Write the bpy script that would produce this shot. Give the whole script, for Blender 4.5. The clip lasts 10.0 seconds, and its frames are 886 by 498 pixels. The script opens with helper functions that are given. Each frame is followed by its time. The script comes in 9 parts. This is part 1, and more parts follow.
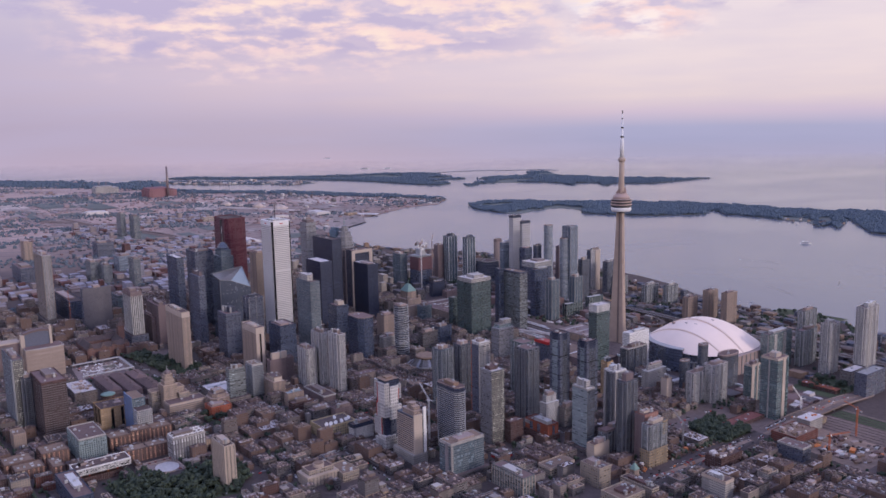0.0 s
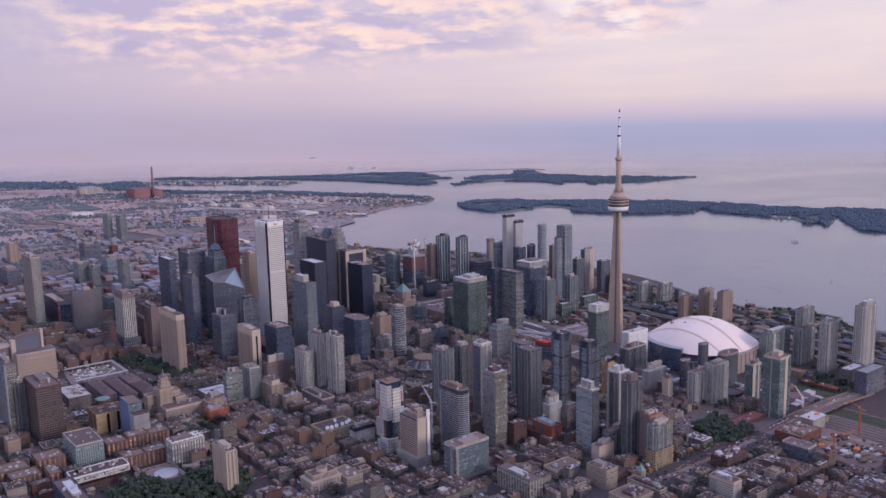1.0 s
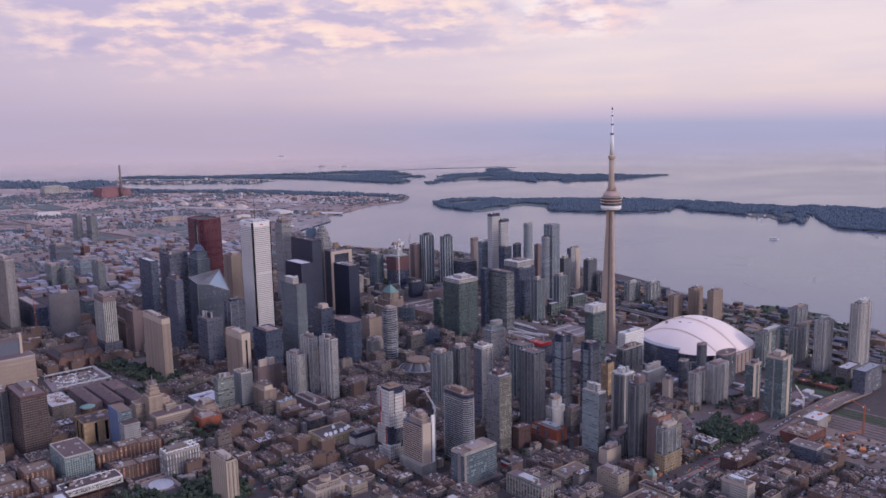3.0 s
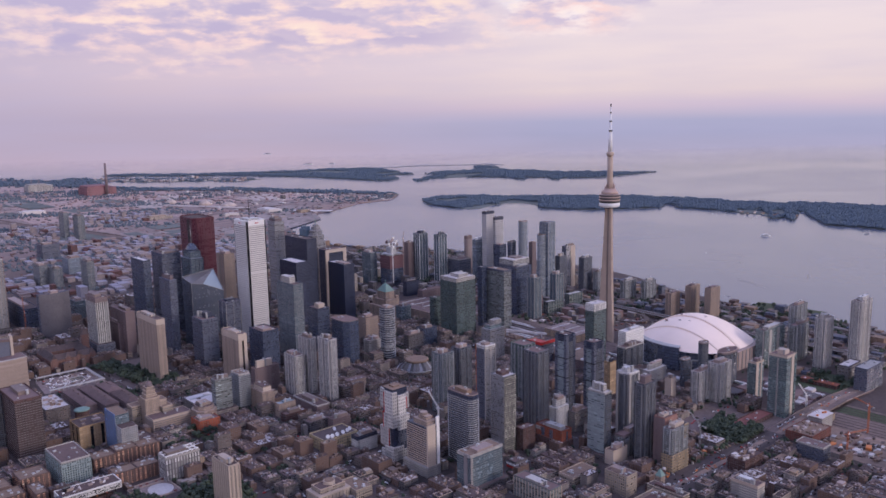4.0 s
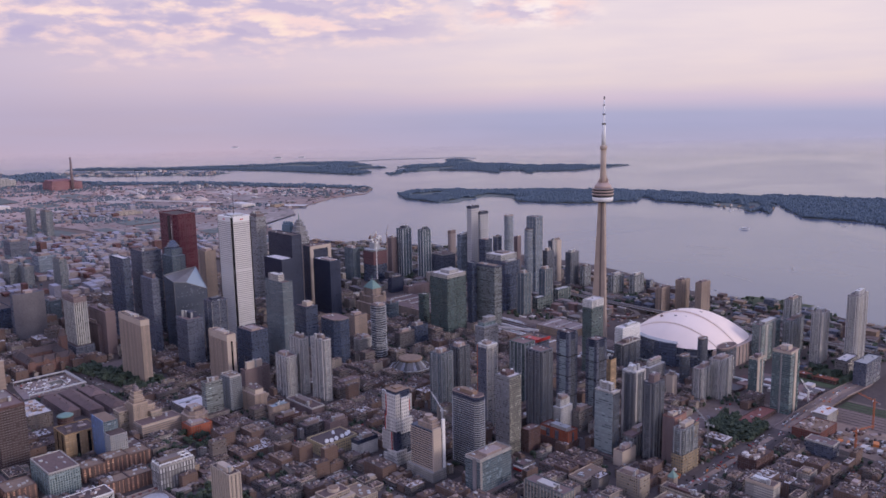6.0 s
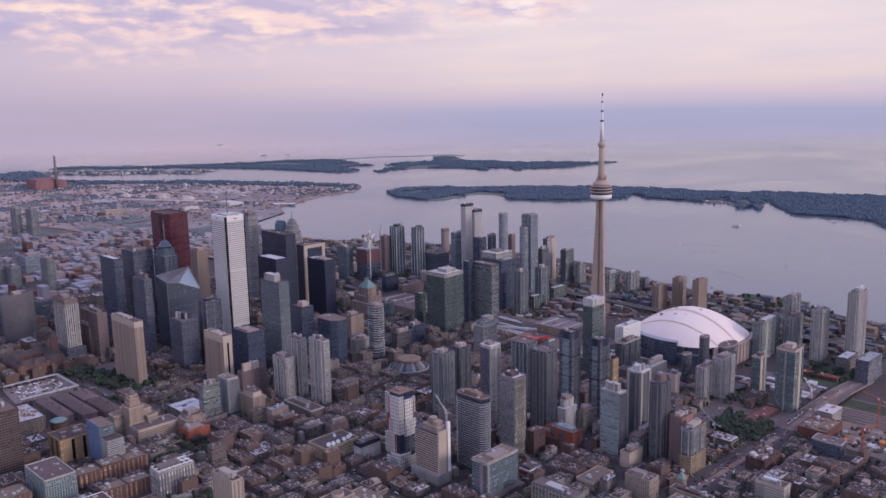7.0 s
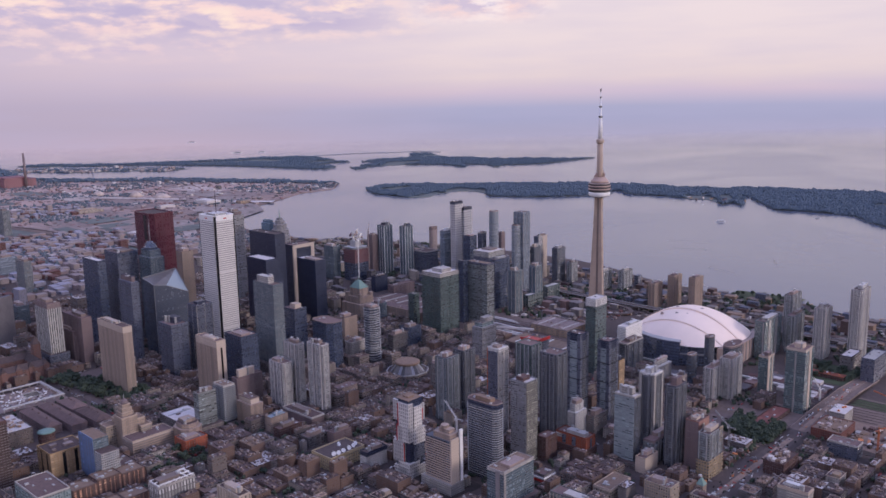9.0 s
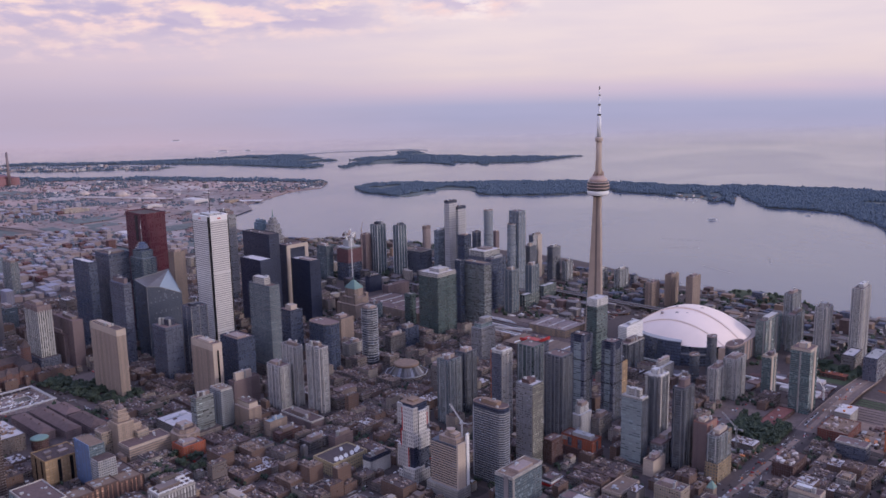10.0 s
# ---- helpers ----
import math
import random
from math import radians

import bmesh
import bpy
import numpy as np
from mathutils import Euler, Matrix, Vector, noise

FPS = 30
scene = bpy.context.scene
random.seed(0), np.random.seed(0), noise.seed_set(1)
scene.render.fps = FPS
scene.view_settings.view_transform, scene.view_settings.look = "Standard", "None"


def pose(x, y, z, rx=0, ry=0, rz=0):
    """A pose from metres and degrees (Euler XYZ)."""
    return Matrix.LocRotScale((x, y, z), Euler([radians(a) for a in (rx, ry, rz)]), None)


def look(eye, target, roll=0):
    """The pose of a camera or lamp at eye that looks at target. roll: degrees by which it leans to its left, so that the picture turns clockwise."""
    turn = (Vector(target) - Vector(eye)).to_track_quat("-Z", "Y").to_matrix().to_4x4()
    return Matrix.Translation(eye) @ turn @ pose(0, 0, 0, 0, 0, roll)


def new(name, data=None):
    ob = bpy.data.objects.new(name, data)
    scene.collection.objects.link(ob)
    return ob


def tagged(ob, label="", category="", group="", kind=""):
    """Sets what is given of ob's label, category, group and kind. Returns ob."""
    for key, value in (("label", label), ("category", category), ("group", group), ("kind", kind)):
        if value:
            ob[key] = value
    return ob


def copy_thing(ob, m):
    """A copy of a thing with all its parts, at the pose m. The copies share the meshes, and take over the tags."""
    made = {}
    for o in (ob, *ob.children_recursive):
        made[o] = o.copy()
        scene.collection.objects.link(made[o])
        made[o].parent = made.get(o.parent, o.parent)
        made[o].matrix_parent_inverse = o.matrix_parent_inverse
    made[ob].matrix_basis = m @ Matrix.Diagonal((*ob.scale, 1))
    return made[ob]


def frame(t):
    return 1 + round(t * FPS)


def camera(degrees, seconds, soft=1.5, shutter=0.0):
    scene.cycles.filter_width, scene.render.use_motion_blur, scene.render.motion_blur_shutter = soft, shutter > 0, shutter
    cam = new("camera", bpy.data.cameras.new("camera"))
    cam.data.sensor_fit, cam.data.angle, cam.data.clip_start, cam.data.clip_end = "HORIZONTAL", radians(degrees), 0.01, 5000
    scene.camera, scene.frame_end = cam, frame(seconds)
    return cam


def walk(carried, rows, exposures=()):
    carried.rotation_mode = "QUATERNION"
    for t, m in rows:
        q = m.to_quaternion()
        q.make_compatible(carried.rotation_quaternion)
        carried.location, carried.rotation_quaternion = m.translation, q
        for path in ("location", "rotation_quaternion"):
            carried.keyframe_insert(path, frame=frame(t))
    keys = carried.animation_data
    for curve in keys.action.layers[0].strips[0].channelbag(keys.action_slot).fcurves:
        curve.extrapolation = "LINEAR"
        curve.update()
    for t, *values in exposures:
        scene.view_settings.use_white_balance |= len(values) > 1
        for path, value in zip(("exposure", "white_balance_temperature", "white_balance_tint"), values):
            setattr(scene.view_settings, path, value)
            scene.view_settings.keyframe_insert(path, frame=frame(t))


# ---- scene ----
cam = camera(54.5, 10.0, soft=1.6)
METRES, EYE, TILT, LEAN, TURN = 173.1, 291.0, 0.0, 0.0, -40.1
PATH = [
    (0, (0.36, -3.227, 287.661), (1.678, -1.759, 287.334), -1.1),
    (0.5, (-2.639, 4.838, 287.653), (-1.307, 6.294, 287.325), -1.2),
    (1, (-5.549, 12.955, 287.644), (-4.203, 14.397, 287.315), -1.2),
    (1.5, (-8.259, 21.176, 287.63), (-6.897, 22.604, 287.301), -1.2),
    (2, (-10.639, 29.566, 287.608), (-9.264, 30.981, 287.278), -1.2),
    (2.5, (-12.627, 38.145, 287.56), (-11.238, 39.545, 287.228), -1.1),
    (4, (-17.359, 64.512, 287.244), (-15.932, 65.872, 286.902), -1.1),
    (4.5, (-18.583, 73.437, 287.188), (-17.145, 74.783, 286.842), -1.0),
    (5, (-19.506, 82.45, 287.129), (-18.054, 83.78, 286.778), -1.0),
    (5.5, (-20.171, 91.507, 287.05), (-18.705, 92.821, 286.695), -1.0),
    (7, (-21.491, 118.673, 286.595), (-19.991, 119.944, 286.23), -1.1),
    (7.5, (-21.764, 127.736, 286.512), (-20.252, 128.993, 286.145), -1.1),
    (8, (-21.853, 136.833, 286.442), (-20.332, 138.077, 286.073), -1.1),
    (8.5, (-21.767, 145.983, 286.383), (-20.235, 147.214, 286.01), -1.1),
    (9, (-21.535, 155.171, 286.337), (-19.993, 156.388, 285.962), -1.1),
    (9.5, (-21.231, 164.391, 286.305), (-19.678, 165.594, 285.927), -1.1),
    (10, (-20.915, 173.605, 286.283), (-19.352, 174.793, 285.903), -1.1),
]
walk(cam, [(t, look(eye, target, roll)) for t, eye, target, roll in PATH], [(0, 0.06, 6030, 14), (10, 0.06, 6030, 14)])

# The place is laid out at half its true size, so that the far shore lies within the camera's reach.

# ---------------------------------------------------------------- sky and sun
SUN_AZ, SUN_EL = radians(-78), radians(16)      # low evening sun in the west, veiled by cloud


def math_node(nt, op, a, b=None, c=None, clamp=False):
    n = nt.nodes.new("ShaderNodeMath")
    n.operation, n.use_clamp = op, clamp
    for i, v in enumerate((a, b, c)):
        if v is None:
            continue
        if isinstance(v, (int, float)):
            n.inputs[i].default_value = v
        else:
            nt.links.new(v, n.inputs[i])
    return n.outputs[0]


def ramp(nt, fac, stops, mode="LINEAR"):
    n = nt.nodes.new("ShaderNodeValToRGB")
    n.color_ramp.interpolation = mode
    els = n.color_ramp.elements
    while len(els) < len(stops):
        els.new(0.5)
    for e, (p, c) in zip(els, stops):
        e.position, e.color = p, (*c, 1)
    nt.links.new(fac, n.inputs[0])
    return n.outputs[0]


def mix(nt, fac, a, b, blend="MIX"):
    n = nt.nodes.new("ShaderNodeMix")
    n.data_type, n.blend_type = "RGBA", blend
    for i, v in ((0, fac), (6, a), (7, b)):
        if isinstance(v, (int, float)):
            n.inputs[i].default_value = v
        elif isinstance(v, tuple):
            n.inputs[i].default_value = (*v, 1) if len(v) == 3 else v
        else:
            nt.links.new(v, n.inputs[i])
    return n.outputs[2]


def noise_tex(nt, vec, scale, detail=4.0, rough=0.55, distort=0.0):
    n = nt.nodes.new("ShaderNodeTexNoise")
    n.inputs["Scale"].default_value, n.inputs["Detail"].default_value = scale, detail
    n.inputs["Roughness"].default_value, n.inputs["Distortion"].default_value = rough, distort
    if vec is not None:
        nt.links.new(vec, n.inputs["Vector"])
    return n.outputs["Fac"]


def srgb(r, g, b):
    """A display colour (0 to 255) as linear light."""
    return tuple(((c / 255 + 0.055) / 1.055) ** 2.4 if c > 10 else c / 255 / 12.92 for c in (r, g, b))


def make_sky():
    world = bpy.data.worlds.new("evening_sky")
    scene.world = world
    world.use_nodes = True
    nt = world.node_tree
    nt.nodes.clear()
    co = nt.nodes.new("ShaderNodeTexCoord").outputs["Generated"]
    sep = nt.nodes.new("ShaderNodeSeparateXYZ")
    nt.links.new(co, sep.inputs[0])
    x, y, z = sep.outputs
    el = math_node(nt, "ARCSINE", z)                                   # radians over the horizon
    az = math_node(nt, "ARCTAN2", y, x)                                # 0.84 is the middle of the view
    # base colours by height, for the east, the middle and the south-west
    e01 = math_node(nt, "MULTIPLY_ADD", el, 1 / 0.50, 0.2, clamp=True)  # -0.10 .. 0.40 rad
    east = ramp(nt, e01, [(0.0, srgb(170, 160, 190)), (0.06, srgb(184, 168, 192)), (0.12, srgb(180, 168, 194)), (0.17, srgb(178, 167, 193)), (0.22, srgb(184, 173, 198)), (0.27, srgb(190, 178, 202)),
                          (0.34, srgb(190, 180, 206)), (0.6, srgb(222, 212, 224)), (1.0, srgb(232, 224, 236))])
    mid = ramp(nt, e01, [(0.0, srgb(178, 164, 190)), (0.06, srgb(190, 172, 194)), (0.12, srgb(180, 169, 193)), (0.17, srgb(184, 173, 197)), (0.22, srgb(203, 188, 206)),
                         (0.27, srgb(212, 196, 212)), (0.34, srgb(210, 195, 212)), (0.6, srgb(230, 220, 230)), (1.0, srgb(234, 226, 238))])
    west = ramp(nt, e01, [(0.0, srgb(168, 164, 190)), (0.06, srgb(172, 166, 193)), (0.12, srgb(164, 166, 200)), (0.146, srgb(168, 170, 203)), (0.180, srgb(206, 191, 210)),
                          (0.215, srgb(224, 209, 214)), (0.27, srgb(228, 214, 220)), (0.38, srgb(232, 219, 225)), (0.6, srgb(240, 230, 236)), (1.0, srgb(238, 230, 240))])
    to_mid = math_node(nt, "MULTIPLY_ADD", az, -1 / 0.28, 1.30 / 0.28, clamp=True)
    to_west = math_node(nt, "MULTIPLY_ADD", az, -1 / 0.36, 0.98 / 0.36, clamp=True)
    base = mix(nt, to_west, mix(nt, to_mid, east, mid), west)
    base = mix(nt, 1.0, base, (1.065, 1.0, 0.895), "MULTIPLY")
    # clear blue overhead
    base = mix(nt, math_node(nt, "MULTIPLY_ADD", el, 1 / 0.45, -0.30 / 0.45, clamp=True), base, srgb(186, 198, 255))
    # streaky veils near the horizon
    vec = nt.nodes.new("ShaderNodeCombineXYZ")
    nt.links.new(math_node(nt, "MULTIPLY", az, 5.0), vec.inputs[0])
    nt.links.new(math_node(nt, "MULTIPLY", el, 36.0), vec.inputs[1])
    veil = noise_tex(nt, vec.outputs[0], 1.4, 3.0, 0.5)
    base = mix(nt, math_node(nt, "MULTIPLY_ADD", veil, 0.6, -0.22, clamp=True), base, srgb(188, 180, 206))
    # broken cloud in flat rows: lit crests, grey-violet undersides
    def window(v, lo, hi, soft):
        return math_node(nt, "MULTIPLY", math_node(nt, "MULTIPLY_ADD", v, 1 / soft, -lo / soft, clamp=True), math_node(nt, "MULTIPLY_ADD", v, -1 / soft, hi / soft, clamp=True))

    def puffs(shift_az, shift_el):
        vec2 = nt.nodes.new("ShaderNodeCombineXYZ")
        nt.links.new(math_node(nt, "MULTIPLY_ADD", az, 15.0, 4.1 + 15.0 * shift_az), vec2.inputs[0])
        nt.links.new(math_node(nt, "MULTIPLY_ADD", el, 40.0, 40.0 * shift_el), vec2.inputs[1])
        return noise_tex(nt, vec2.outputs[0], 1.0, 9.0, 0.54, 0.1)
    puff, above = puffs(0.0, 0.0), puffs(-0.007, 0.006)
    crest = math_node(nt, "MULTIPLY_ADD", math_node(nt, "SUBTRACT", puff, above), 6.0, 0.5, clamp=True)
    vec3 = nt.nodes.new("ShaderNodeCombineXYZ")
    nt.links.new(math_node(nt, "MULTIPLY_ADD", az, 5.0, 0.4), vec3.inputs[0])
    nt.links.new(math_node(nt, "MULTIPLY", el, 34.0), vec3.inputs[1])
    bank = noise_tex(nt, vec3.outputs[0], 1.0, 3.0, 0.5)
    deck = math_node(nt, "MULTIPLY", window(az, 0.66, 1.28, 0.12), window(el, 0.046, 0.16, 0.022))
    low_row = math_node(nt, "MULTIPLY", math_node(nt, "MULTIPLY", window(az, 0.84, 1.22, 0.10), window(el, 0.026, 0.068, 0.016)), 0.55)
    tuft = math_node(nt, "MULTIPLY", window(az, 0.53, 0.71, 0.05), window(el, 0.064, 0.16, 0.02))
    grey = math_node(nt, "MULTIPLY", window(az, 0.40, 1.40, 0.10), window(el, 0.092, 0.22, 0.012))
    both = math_node(nt, "MAXIMUM", math_node(nt, "MAXIMUM", deck, low_row), tuft)
    body = math_node(nt, "ADD", puff, math_node(nt, "MULTIPLY_ADD", bank, 0.5, math_node(nt, "MULTIPLY_ADD", tuft, 0.16, -0.25)))
    cover = math_node(nt, "MULTIPLY", math_node(nt, "MULTIPLY_ADD", body, 7.5, -3.05, clamp=True), both)
    veiled = math_node(nt, "MULTIPLY", math_node(nt, "MULTIPLY_ADD", body, -7.0, 3.65, clamp=True), math_node(nt, "MAXIMUM", grey, deck))
    col = mix(nt, math_node(nt, "MULTIPLY", veiled, 0.62), base, srgb(180, 166, 198))
    col = mix(nt, math_node(nt, "MULTIPLY", cover, math_node(nt, "MULTIPLY_ADD", crest, -0.55, 0.62, clamp=True)), col, srgb(196, 178, 202))
    col = mix(nt, math_node(nt, "MULTIPLY", math_node(nt, "MULTIPLY", cover, crest), 0.9), col, srgb(250, 214, 204))
    bright = math_node(nt, "MULTIPLY", tuft, math_node(nt, "MULTIPLY_ADD", puff, 8.0, -3.9, clamp=True))
    col = mix(nt, math_node(nt, "MULTIPLY", bright, 0.85), col, srgb(255, 243, 236))
    hot = math_node(nt, "MULTIPLY", math_node(nt, "MULTIPLY_ADD", puff, 6.0, -3.2, clamp=True), math_node(nt, "MULTIPLY", cover, crest))
    col = mix(nt, hot, col, srgb(255, 228, 206))
    # the physical sky behind the cloud
    sky = nt.nodes.new("ShaderNodeTexSky")
    sky.sky_type, sky.sun_disc, sky.sun_elevation, sky.sun_rotation = "NISHITA", False, SUN_EL, radians(90) - SUN_AZ
    bg1, bg2, add, out = (nt.nodes.new("ShaderNode" + k) for k in ("Background", "Background", "AddShader", "OutputWorld"))
    nt.links.new(sky.outputs[0], bg1.inputs[0])
    nt.links.new(col, bg2.inputs[0])
    bg1.inputs[1].default_value, bg2.inputs[1].default_value = 0.004, 0.97
    nt.links.new(bg1.outputs[0], add.inputs[0])
    nt.links.new(bg2.outputs[0], add.inputs[1])
    nt.links.new(add.outputs[0], out.inputs[0])


make_sky()
sun = new("sun", bpy.data.lights.new("sun", "SUN"))
sun.data.energy, sun.data.angle, sun.data.color = 1.35, radians(14), (1.0, 0.83, 0.73)
sun.matrix_world = look((0, 0, 0), (-math.cos(SUN_AZ) * math.cos(SUN_EL), -math.sin(SUN_AZ) * math.cos(SUN_EL), -math.sin(SUN_EL)))

# ---------------------------------------------------------------- materials
def material(name):
    m = bpy.data.materials.new(name)
    m.use_nodes = True
    nt = m.node_tree
    return m, nt, nt.nodes["Principled BSDF"]


def plain(name, col, rough=0.8, metal=0.0, grain=0.5, amount=0.25, bump=0.15, vary=0.0, cells=0.0):
    """A surface of one substance, with stains at two scales and fine relief."""
    m, nt, p = material(name)
    co = nt.nodes.new("ShaderNodeTexCoord").outputs["Object"]
    fine, wide = noise_tex(nt, co, grain, 5.0, 0.65), noise_tex(nt, co, grain * 0.13, 3.0, 0.5)
    tone = math_node(nt, "ADD", math_node(nt, "MULTIPLY", fine, 0.6), math_node(nt, "MULTIPLY", wide, 0.4))
    if vary:
        rnd = nt.nodes.new("ShaderNodeObjectInfo").outputs["Random"]
        tone = math_node(nt, "ADD", tone, math_node(nt, "MULTIPLY_ADD", rnd, vary, -vary / 2))
    if cells:
        snap, cell = nt.nodes.new("ShaderNodeVectorMath"), nt.nodes.new("ShaderNodeTexWhiteNoise")
        snap.operation = "SNAP"
        snap.inputs[1].default_value = (1.9, 1.9, 1.75)
        nt.links.new(co, snap.inputs[0])
        nt.links.new(snap.outputs[0], cell.inputs["Vector"])
        tone = math_node(nt, "ADD", tone, math_node(nt, "MULTIPLY_ADD", cell.outputs["Value"], cells, -cells / 2))
    lo, hi = tuple(c * (1 - amount * 1.6) for c in col), tuple(min(1, c * (1 + amount * 1.6)) for c in col)
    nt.links.new(ramp(nt, tone, [(0.2, lo), (0.8, hi)]), p.inputs["Base Color"])
    p.inputs["Roughness"].default_value, p.inputs["Metallic"].default_value = rough, metal
    b = nt.nodes.new("ShaderNodeBump")
    b.inputs["Strength"].default_value, b.inputs["Distance"].default_value = bump, 0.2
    nt.links.new(fine, b.inputs["Height"])
    nt.links.new(b.outputs[0], p.inputs["Normal"])
    return m


def facade(name, wall, glass, floor=1.75, bay=1.6, win_h=0.6, win_w=0.7, gloss=0.12, wall_rough=0.75, vary=0.35, palette=None, spread=1.0, streak=1.0, coat=0.8):
    """Walls with rows of windows, laid out in metres along each wall."""
    m, nt, p = material(name)
    uv = nt.nodes.new("ShaderNodeUVMap").outputs[0]
    sep = nt.nodes.new("ShaderNodeSeparateXYZ")
    nt.links.new(uv, sep.inputs[0])
    cu, cv = math_node(nt, "DIVIDE", sep.outputs[0], bay), math_node(nt, "DIVIDE", sep.outputs[1], floor)
    fu, fv = math_node(nt, "FRACT", cu), math_node(nt, "FRACT", cv)

    def inside(f, size):
        d = math_node(nt, "ABSOLUTE", math_node(nt, "SUBTRACT", f, 0.5))
        return math_node(nt, "LESS_THAN", d, size / 2)
    window = math_node(nt, "MULTIPLY", inside(fu, win_w), inside(fv, win_h))
    cell = nt.nodes.new("ShaderNodeCombineXYZ")
    nt.links.new(math_node(nt, "FLOOR", cu), cell.inputs[0])
    nt.links.new(math_node(nt, "FLOOR", cv), cell.inputs[1])
    info = nt.nodes.new("ShaderNodeObjectInfo").outputs["Random"]
    nt.links.new(math_node(nt, "MULTIPLY", info, 91.0), cell.inputs[2])
    white = nt.nodes.new("ShaderNodeTexWhiteNoise")
    nt.links.new(cell.outputs[0], white.inputs["Vector"])
    rnd = white.outputs["Value"]
    rows, cols = nt.nodes.new("ShaderNodeTexWhiteNoise"), nt.nodes.new("ShaderNodeTexWhiteNoise")
    rows.noise_dimensions = cols.noise_dimensions = "1D"
    nt.links.new(math_node(nt, "MULTIPLY_ADD", info, 37.0, math_node(nt, "FLOOR", cv)), rows.inputs["W"])
    nt.links.new(math_node(nt, "MULTIPLY_ADD", info, 53.0, math_node(nt, "FLOOR", math_node(nt, "MULTIPLY", cu, 0.5))), cols.inputs["W"])
    rnd = math_node(nt, "ADD", math_node(nt, "MULTIPLY", rnd, 0.42), math_node(nt, "ADD", math_node(nt, "MULTIPLY", rows.outputs["Value"], 0.34), math_node(nt, "MULTIPLY", cols.outputs["Value"], 0.30)))
    co = nt.nodes.new("ShaderNodeTexCoord").outputs["Object"]
    grime, wide = noise_tex(nt, co, 0.5, 5.0, 0.65), noise_tex(nt, co, 0.05, 3.0, 0.5)
    if palette:
        wall_col = ramp(nt, info, [(i / len(palette), c) for i, c in enumerate(palette)], "CONSTANT")
    else:
        wall_col = mix(nt, math_node(nt, "MULTIPLY", info, 0.5 * spread), wall, tuple(c * 0.78 for c in wall))
    wall_col = mix(nt, math_node(nt, "MULTIPLY_ADD", grime, 1.1, -0.25, clamp=True), wall_col, (0.62, 0.6, 0.6), "MULTIPLY")
    wall_col = mix(nt, math_node(nt, "MULTIPLY_ADD", cols.outputs["Value"], 1.4 * streak, -0.55 * streak, clamp=True), wall_col, (0.55, 0.55, 0.57), "MULTIPLY")
    g_lo, g_hi = tuple(c * (1 - vary) for c in glass), tuple(min(0.9, c * (1 + vary * 2.2) + 0.01) for c in glass)
    glass_col = ramp(nt, rnd, [(0.1, g_lo), (0.55, glass), (0.85, g_hi), (1.0, tuple(min(0.9, c * (1 + 0.6 * min(1, vary * 3)) + 0.12 * vary) for c in g_hi))])
    glass_col = mix(nt, math_node(nt, "MULTIPLY_ADD", wide, 1.6, -0.5, clamp=True), glass_col, tuple(c * 0.6 for c in glass))
    nt.links.new(mix(nt, window, wall_col, glass_col), p.inputs["Base Color"])
    rough = math_node(nt, "MULTIPLY_ADD", window, gloss - wall_rough, wall_rough)
    nt.links.new(math_node(nt, "MULTIPLY_ADD", math_node(nt, "MULTIPLY", rnd, window), 0.16, rough), p.inputs["Roughness"])
    nt.links.new(math_node(nt, "MULTIPLY_ADD", window, coat, 1.45), p.inputs["IOR"])
    b = nt.nodes.new("ShaderNodeBump")
    b.inputs["Strength"].default_value, b.inputs["Distance"].default_value = 0.5, 0.25
    nt.links.new(math_node(nt, "SUBTRACT", math_node(nt, "MULTIPLY", grime, 0.15), window), b.inputs["Height"])
    nt.links.new(b.outputs[0], p.inputs["Normal"])
    return m


